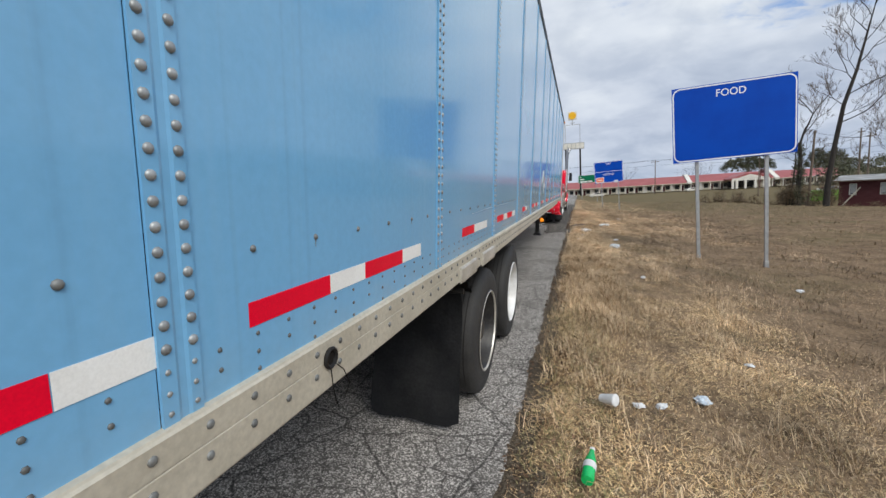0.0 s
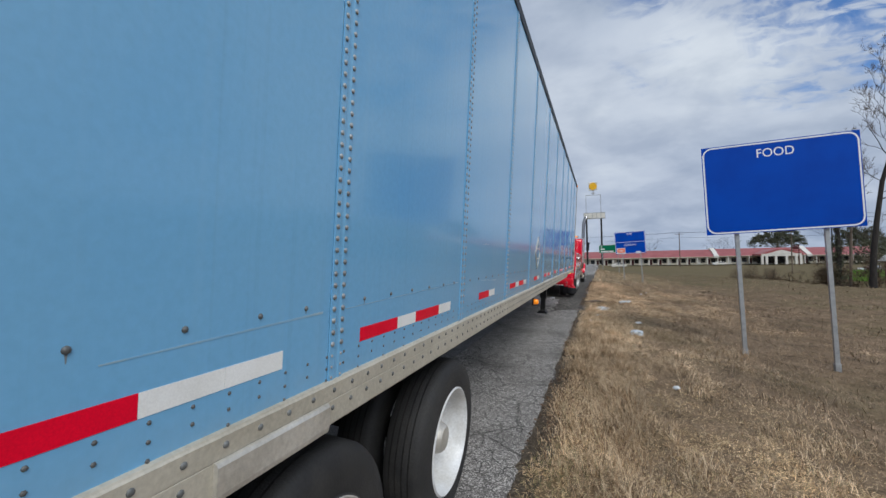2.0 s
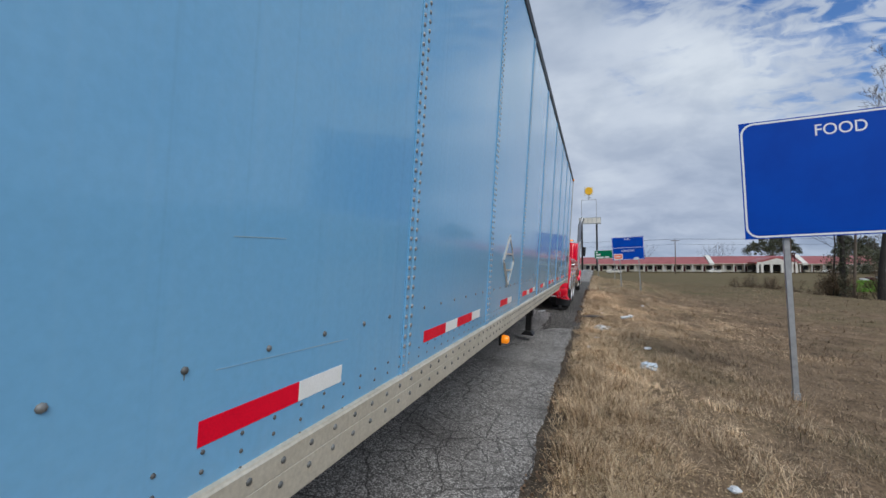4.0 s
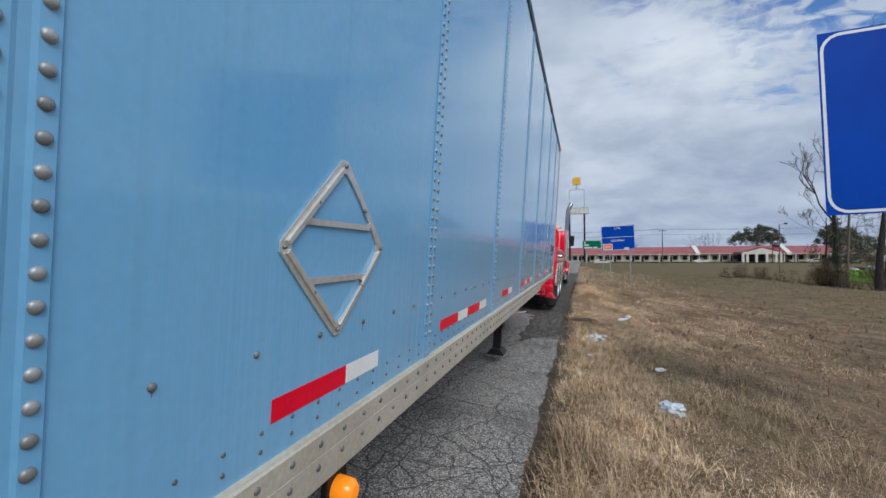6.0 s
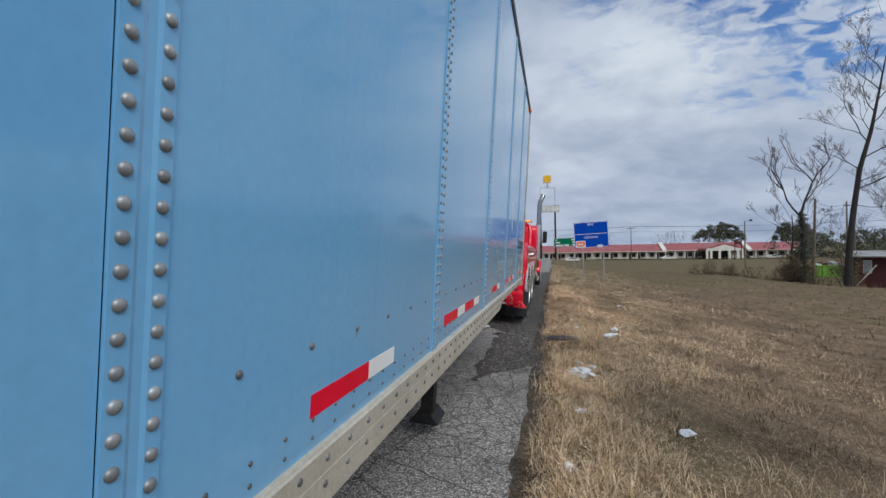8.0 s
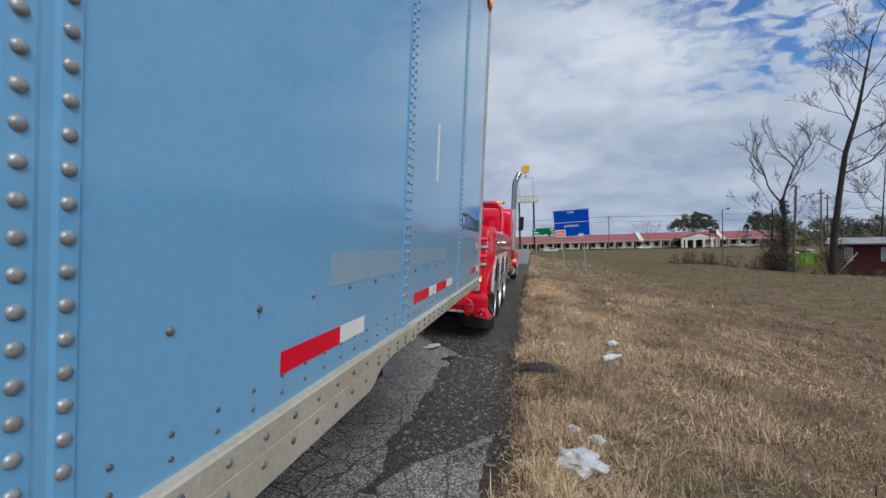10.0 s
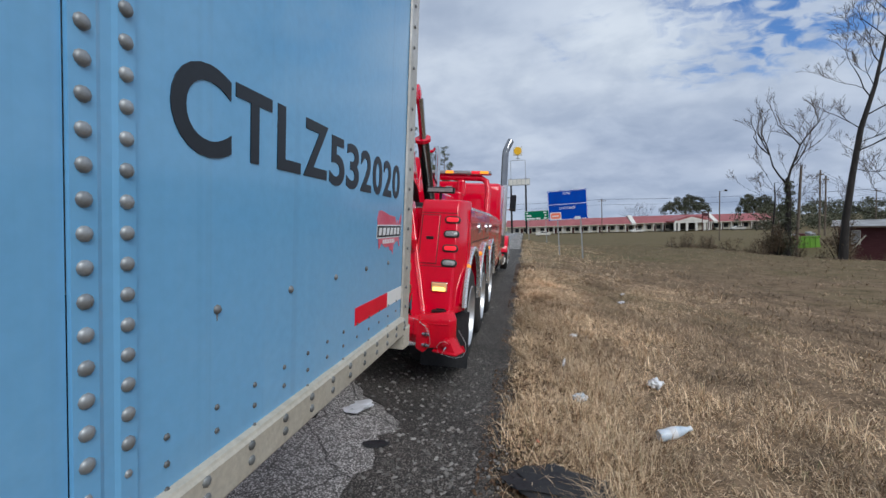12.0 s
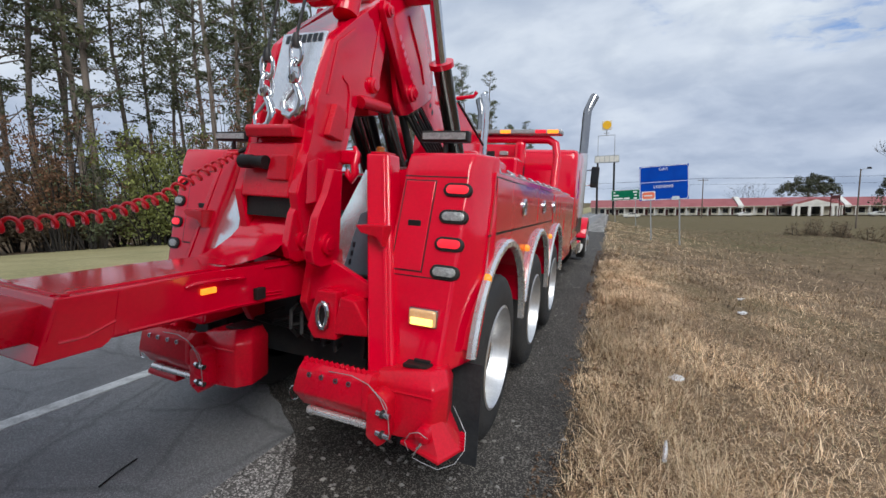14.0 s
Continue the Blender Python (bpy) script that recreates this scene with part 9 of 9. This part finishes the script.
# ---- grass ----
def vnoise(x, y, s, seed):
    """Smooth value noise over the ground."""
    x, y = x * s + seed * 17.3, y * s + seed * 5.1
    xi, yi = np.floor(x), np.floor(y)
    fx, fy = x - xi, y - yi
    fx, fy = fx * fx * (3 - 2 * fx), fy * fy * (3 - 2 * fy)

    def h(a, b):
        q = np.sin(a * 127.1 + b * 311.7 + seed * 3.7) * 43758.5453
        return q - np.floor(q)
    return (h(xi, yi) * (1 - fx) + h(xi + 1, yi) * fx) * (1 - fy) + (h(xi, yi + 1) * (1 - fx) + h(xi + 1, yi + 1) * fx) * fy


def grass(name, seed, n, x0, x1, y0, y1, length, width, label, tall=0.0, xpow=1.0, material=None, steep=1.0):
    g = np.random.RandomState(seed)
    x = x0 + (x1 - x0) * g.rand(n) ** xpow
    y = y0 + (y1 - y0) * g.rand(n)
    clump = 0.55 * vnoise(x, y, 2.2, seed) + 0.45 * vnoise(x, y, 7.0, seed + 1)
    keep = g.rand(n) < 0.35 + 1.1 * clump
    edge = x - 0.30 - 0.10 * (vnoise(x, y, 1.3, 9) - 0.4) - 0.05 * vnoise(x, y, 6.0, 4)
    keep &= g.rand(n) < np.clip((x1 - x) / (0.3 * (x1 - x0)), 0, 1) * np.clip((y1 - y) / (0.12 * (y1 - y0)) + 0.1, 0, 1)
    keep &= (edge > 0) & (g.rand(n) < 0.25 + 2.6 * np.clip(edge, 0, 1))
    x, y, clump = x[keep], y[keep], clump[keep]
    n = len(x)
    ln = length * (0.35 + 1.1 * clump ** 1.5) * (0.5 + g.rand(n))
    up = (0.25 + 0.55 * g.rand(n)) * steep
    if tall:
        t = g.rand(n) < tall * np.clip(clump - 0.45, 0, 1) * 4
        ln, up = np.where(t, ln * 2.4, ln), np.where(t, 0.85, up)
    a = g.rand(n) * 6.2832 * 0.5 + 2.5 * vnoise(x, y, 0.9, seed + 3) + np.where(g.rand(n) < 0.4, 3.1, 0)
    d = np.stack([np.cos(a), np.sin(a)], 1)
    w = (width * (0.6 + 0.8 * g.rand(n)))[:, None]
    p = np.stack([x, y, height(x, y) + bumps(x, y) - 0.004], 1)
    side = np.stack([-d[:, 1], d[:, 0], np.zeros(n)], 1) * w
    out = np.concatenate([d * np.sqrt(1 - up ** 2)[:, None], up[:, None]], 1)
    mid = p + out * (ln * 0.55)[:, None]
    tip = mid + np.concatenate([d * 0.9, (up * 0.45 - 0.25)[:, None]], 1) * (ln * 0.5)[:, None]
    v = np.stack([p - side, p + side, mid + side * 0.8, mid - side * 0.8, tip], 1).reshape(-1, 3)
    k = 5 * np.arange(n)
    me = bpy.data.meshes.new(name)
    me.vertices.add(len(v))
    me.vertices.foreach_set("co", v.ravel())
    loops = np.stack([k, k + 1, k + 2, k + 3, k + 3, k + 2, k + 4], 1).ravel()
    me.loops.add(len(loops))
    me.loops.foreach_set("vertex_index", loops)
    me.polygons.add(2 * n)
    start = np.stack([7 * np.arange(n), 7 * np.arange(n) + 4], 1).ravel()
    me.polygons.foreach_set("loop_start", start)
    me.update(calc_edges=True)
    me.materials.append(material or M_BLADE)
    tagged(new(name, me), label, "grass", "", "stuff")



def blade_sheet(name, p, a, ln, up, w, material, label):
    """One mesh of bent blades: base points, heading, length, steepness and half width of each."""
    n = len(p)
    d = np.stack([np.cos(a), np.sin(a)], 1)
    side = np.stack([-d[:, 1], d[:, 0], np.zeros(n)], 1) * w[:, None]
    out = np.concatenate([d * np.sqrt(1 - up ** 2)[:, None], up[:, None]], 1)
    mid = p + out * (ln * 0.55)[:, None]
    tip = mid + np.concatenate([d * 0.8, (up * 0.5 - 0.2)[:, None]], 1) * (ln * 0.5)[:, None]
    v = np.stack([p - side, p + side, mid + side * 0.8, mid - side * 0.8, tip], 1).reshape(-1, 3)
    k = 5 * np.arange(n)
    me = bpy.data.meshes.new(name)
    me.from_pydata(v.tolist(), [], np.stack([k, k + 1, k + 2, k + 3], 1).tolist() + np.stack([k + 3, k + 2, k + 4], 1).tolist())
    me.materials.append(material)
    return tagged(new(name, me), label, "grass", "", "stuff")


def tussocks(seed, n, x0, x1, y0, y1, blades, length, width, xpow, label, material):
    """Grass that grows in separate tufts, crowded where the ground is rough."""
    g = np.random.RandomState(seed)
    x, y = x0 + (x1 - x0) * g.rand(n) ** xpow, y0 + (y1 - y0) * g.rand(n)
    keep = g.rand(n) < np.clip(2.2 * (vnoise(x, y, 0.55, seed) * 0.6 + vnoise(x, y, 1.9, seed + 2) * 0.4) - 0.62, 0.03, 1)
    x, y = x[keep], y[keep]
    size = 0.45 + 0.9 * g.rand(len(x)) ** 1.6
    m = len(x) * blades
    r, t = 0.05 * np.repeat(size, blades) * np.sqrt(g.rand(m)), g.rand(m) * 6.2832
    px, py = np.repeat(x, blades) + r * np.cos(t), np.repeat(y, blades) + r * np.sin(t)
    lean = 2.5 * vnoise(np.repeat(x, blades), np.repeat(y, blades), 0.4, seed + 4)
    head = np.where(g.rand(m) < 0.45, lean + g.normal(size=m) * 0.5, t + g.normal(size=m) * 0.5)
    ln = length * np.repeat(size, blades) * (0.55 + 0.7 * g.rand(m))
    up = np.clip(0.35 + 0.6 * g.rand(m) - 2.0 * r, 0.1, 0.97)
    p = np.stack([px, py, height(px, py) + bumps(px, py) - 0.006], 1)
    blade_sheet("grass", p, head, ln, up, width * (0.6 + 0.8 * g.rand(m)), material, label)


def fallen_leaves(seed, n, x0, x1, y0, y1):
    g = np.random.RandomState(seed)
    x, y = x0 + (x1 - x0) * g.rand(n) ** 1.4, y0 + (y1 - y0) * g.rand(n)
    keep = g.rand(n) < np.clip(2.4 * vnoise(x, y, 1.4, seed) - 0.55, 0.04, 1)
    x, y = x[keep], y[keep]
    n = len(x)
    a, b = g.normal(size=(n, 3)) * (1, 1, 0.35), g.normal(size=(n, 3)) * (1, 1, 0.35)
    a /= np.linalg.norm(a, axis=1)[:, None]
    b -= a * (a * b).sum(1)[:, None]
    b /= np.linalg.norm(b, axis=1)[:, None]
    s = (0.008 + 0.017 * g.rand(n))[:, None]
    p = np.stack([x, y, height(x, y) + bumps(x, y) + 0.012 + 0.03 * g.rand(n)], 1)
    curl = np.array([0, 0, 0.45])
    v = np.stack([p - a * s, p + b * s * 0.5 + curl * s, p + a * s, p - b * s * 0.5 + curl * s], 1).reshape(-1, 3)
    k = 4 * np.arange(n)
    me = bpy.data.meshes.new("fallen_leaves")
    me.from_pydata(v.tolist(), [], np.stack([k, k + 1, k + 2], 1).tolist() + np.stack([k, k + 2, k + 3], 1).tolist())
    me.materials.append(M_LEAF)
    tagged(new("fallen_leaves", me), "brown and russet fallen leaves caught at the gravel's edge", "leaves", "", "stuff")


grass("grass", 1, 285000, 0.30, 3.8, -0.6, 29, 0.068, 0.0016, "matted straw-coloured dry grass beside the shoulder", 0.4, 1.15)
grass("grass", 6, 135000, 0.32, 3.4, -0.4, 8.0, 0.056, 0.0023, "curled golden turf beside the shoulder", 0.0, 1.1, M_BLADE_GOLD, 0.6)
grass("grass", 7, 9000, 0.34, 1.0, -0.4, 5.5, 0.060, 0.0022, "faded green turf at the pavement's edge", 0.0, 1.2, M_BLADE_GREEN)
grass("grass", 5, 125000, 0.36, 1.4, 4.6, 29, 0.090, 0.0014, "long pale straw grass leaning along the pavement's edge", 0.7, 1.0)
grass("grass", 2, 78000, 2.6, 9.5, 0.5, 42, 0.085, 0.0034, "tan winter grass across the field", 0.25, 1.3, M_BLADE_FIELD)
grass("grass", 3, 60000, 6.5, 32.0, 6.0, 80, 0.11, 0.0075, "sparse brown grass tufts farther out in the field", 0.2, 1.2, M_BLADE_FIELD)
grass("grass", 4, 32000, 0.30, 9.0, 27.0, 75, 0.12, 0.0070, "tan grass along the shoulder farther on", 0.2, 1.6)
tussocks(11, 8000, 1.0, 9.0, -0.5, 34, 15, 0.115, 0.0024, 1.25, "rough tan tussocks in the field", M_BLADE_FIELD)
grass("grass", 8, 80000, 1.2, 7.0, 16, 32, 0.080, 0.0028, "pale dry grass in the field beside the truck", 0.2, 1.2)
tussocks(12, 1700, 0.42, 1.6, 5.0, 28, 36, 0.165, 0.0014, 1.0, "tall pale straw tufts along the pavement's edge", M_BLADE)
tussocks(13, 5200, 6.0, 30.0, 8.0, 75, 9, 0.20, 0.0085, 1.1, "coarse brown tussocks farther out in the field", M_BLADE_FIELD)
fallen_leaves(15, 9000, 0.24, 0.95, 13.5, 32)
fallen_leaves(16, 1800, 0.26, 0.7, -0.5, 13.5)
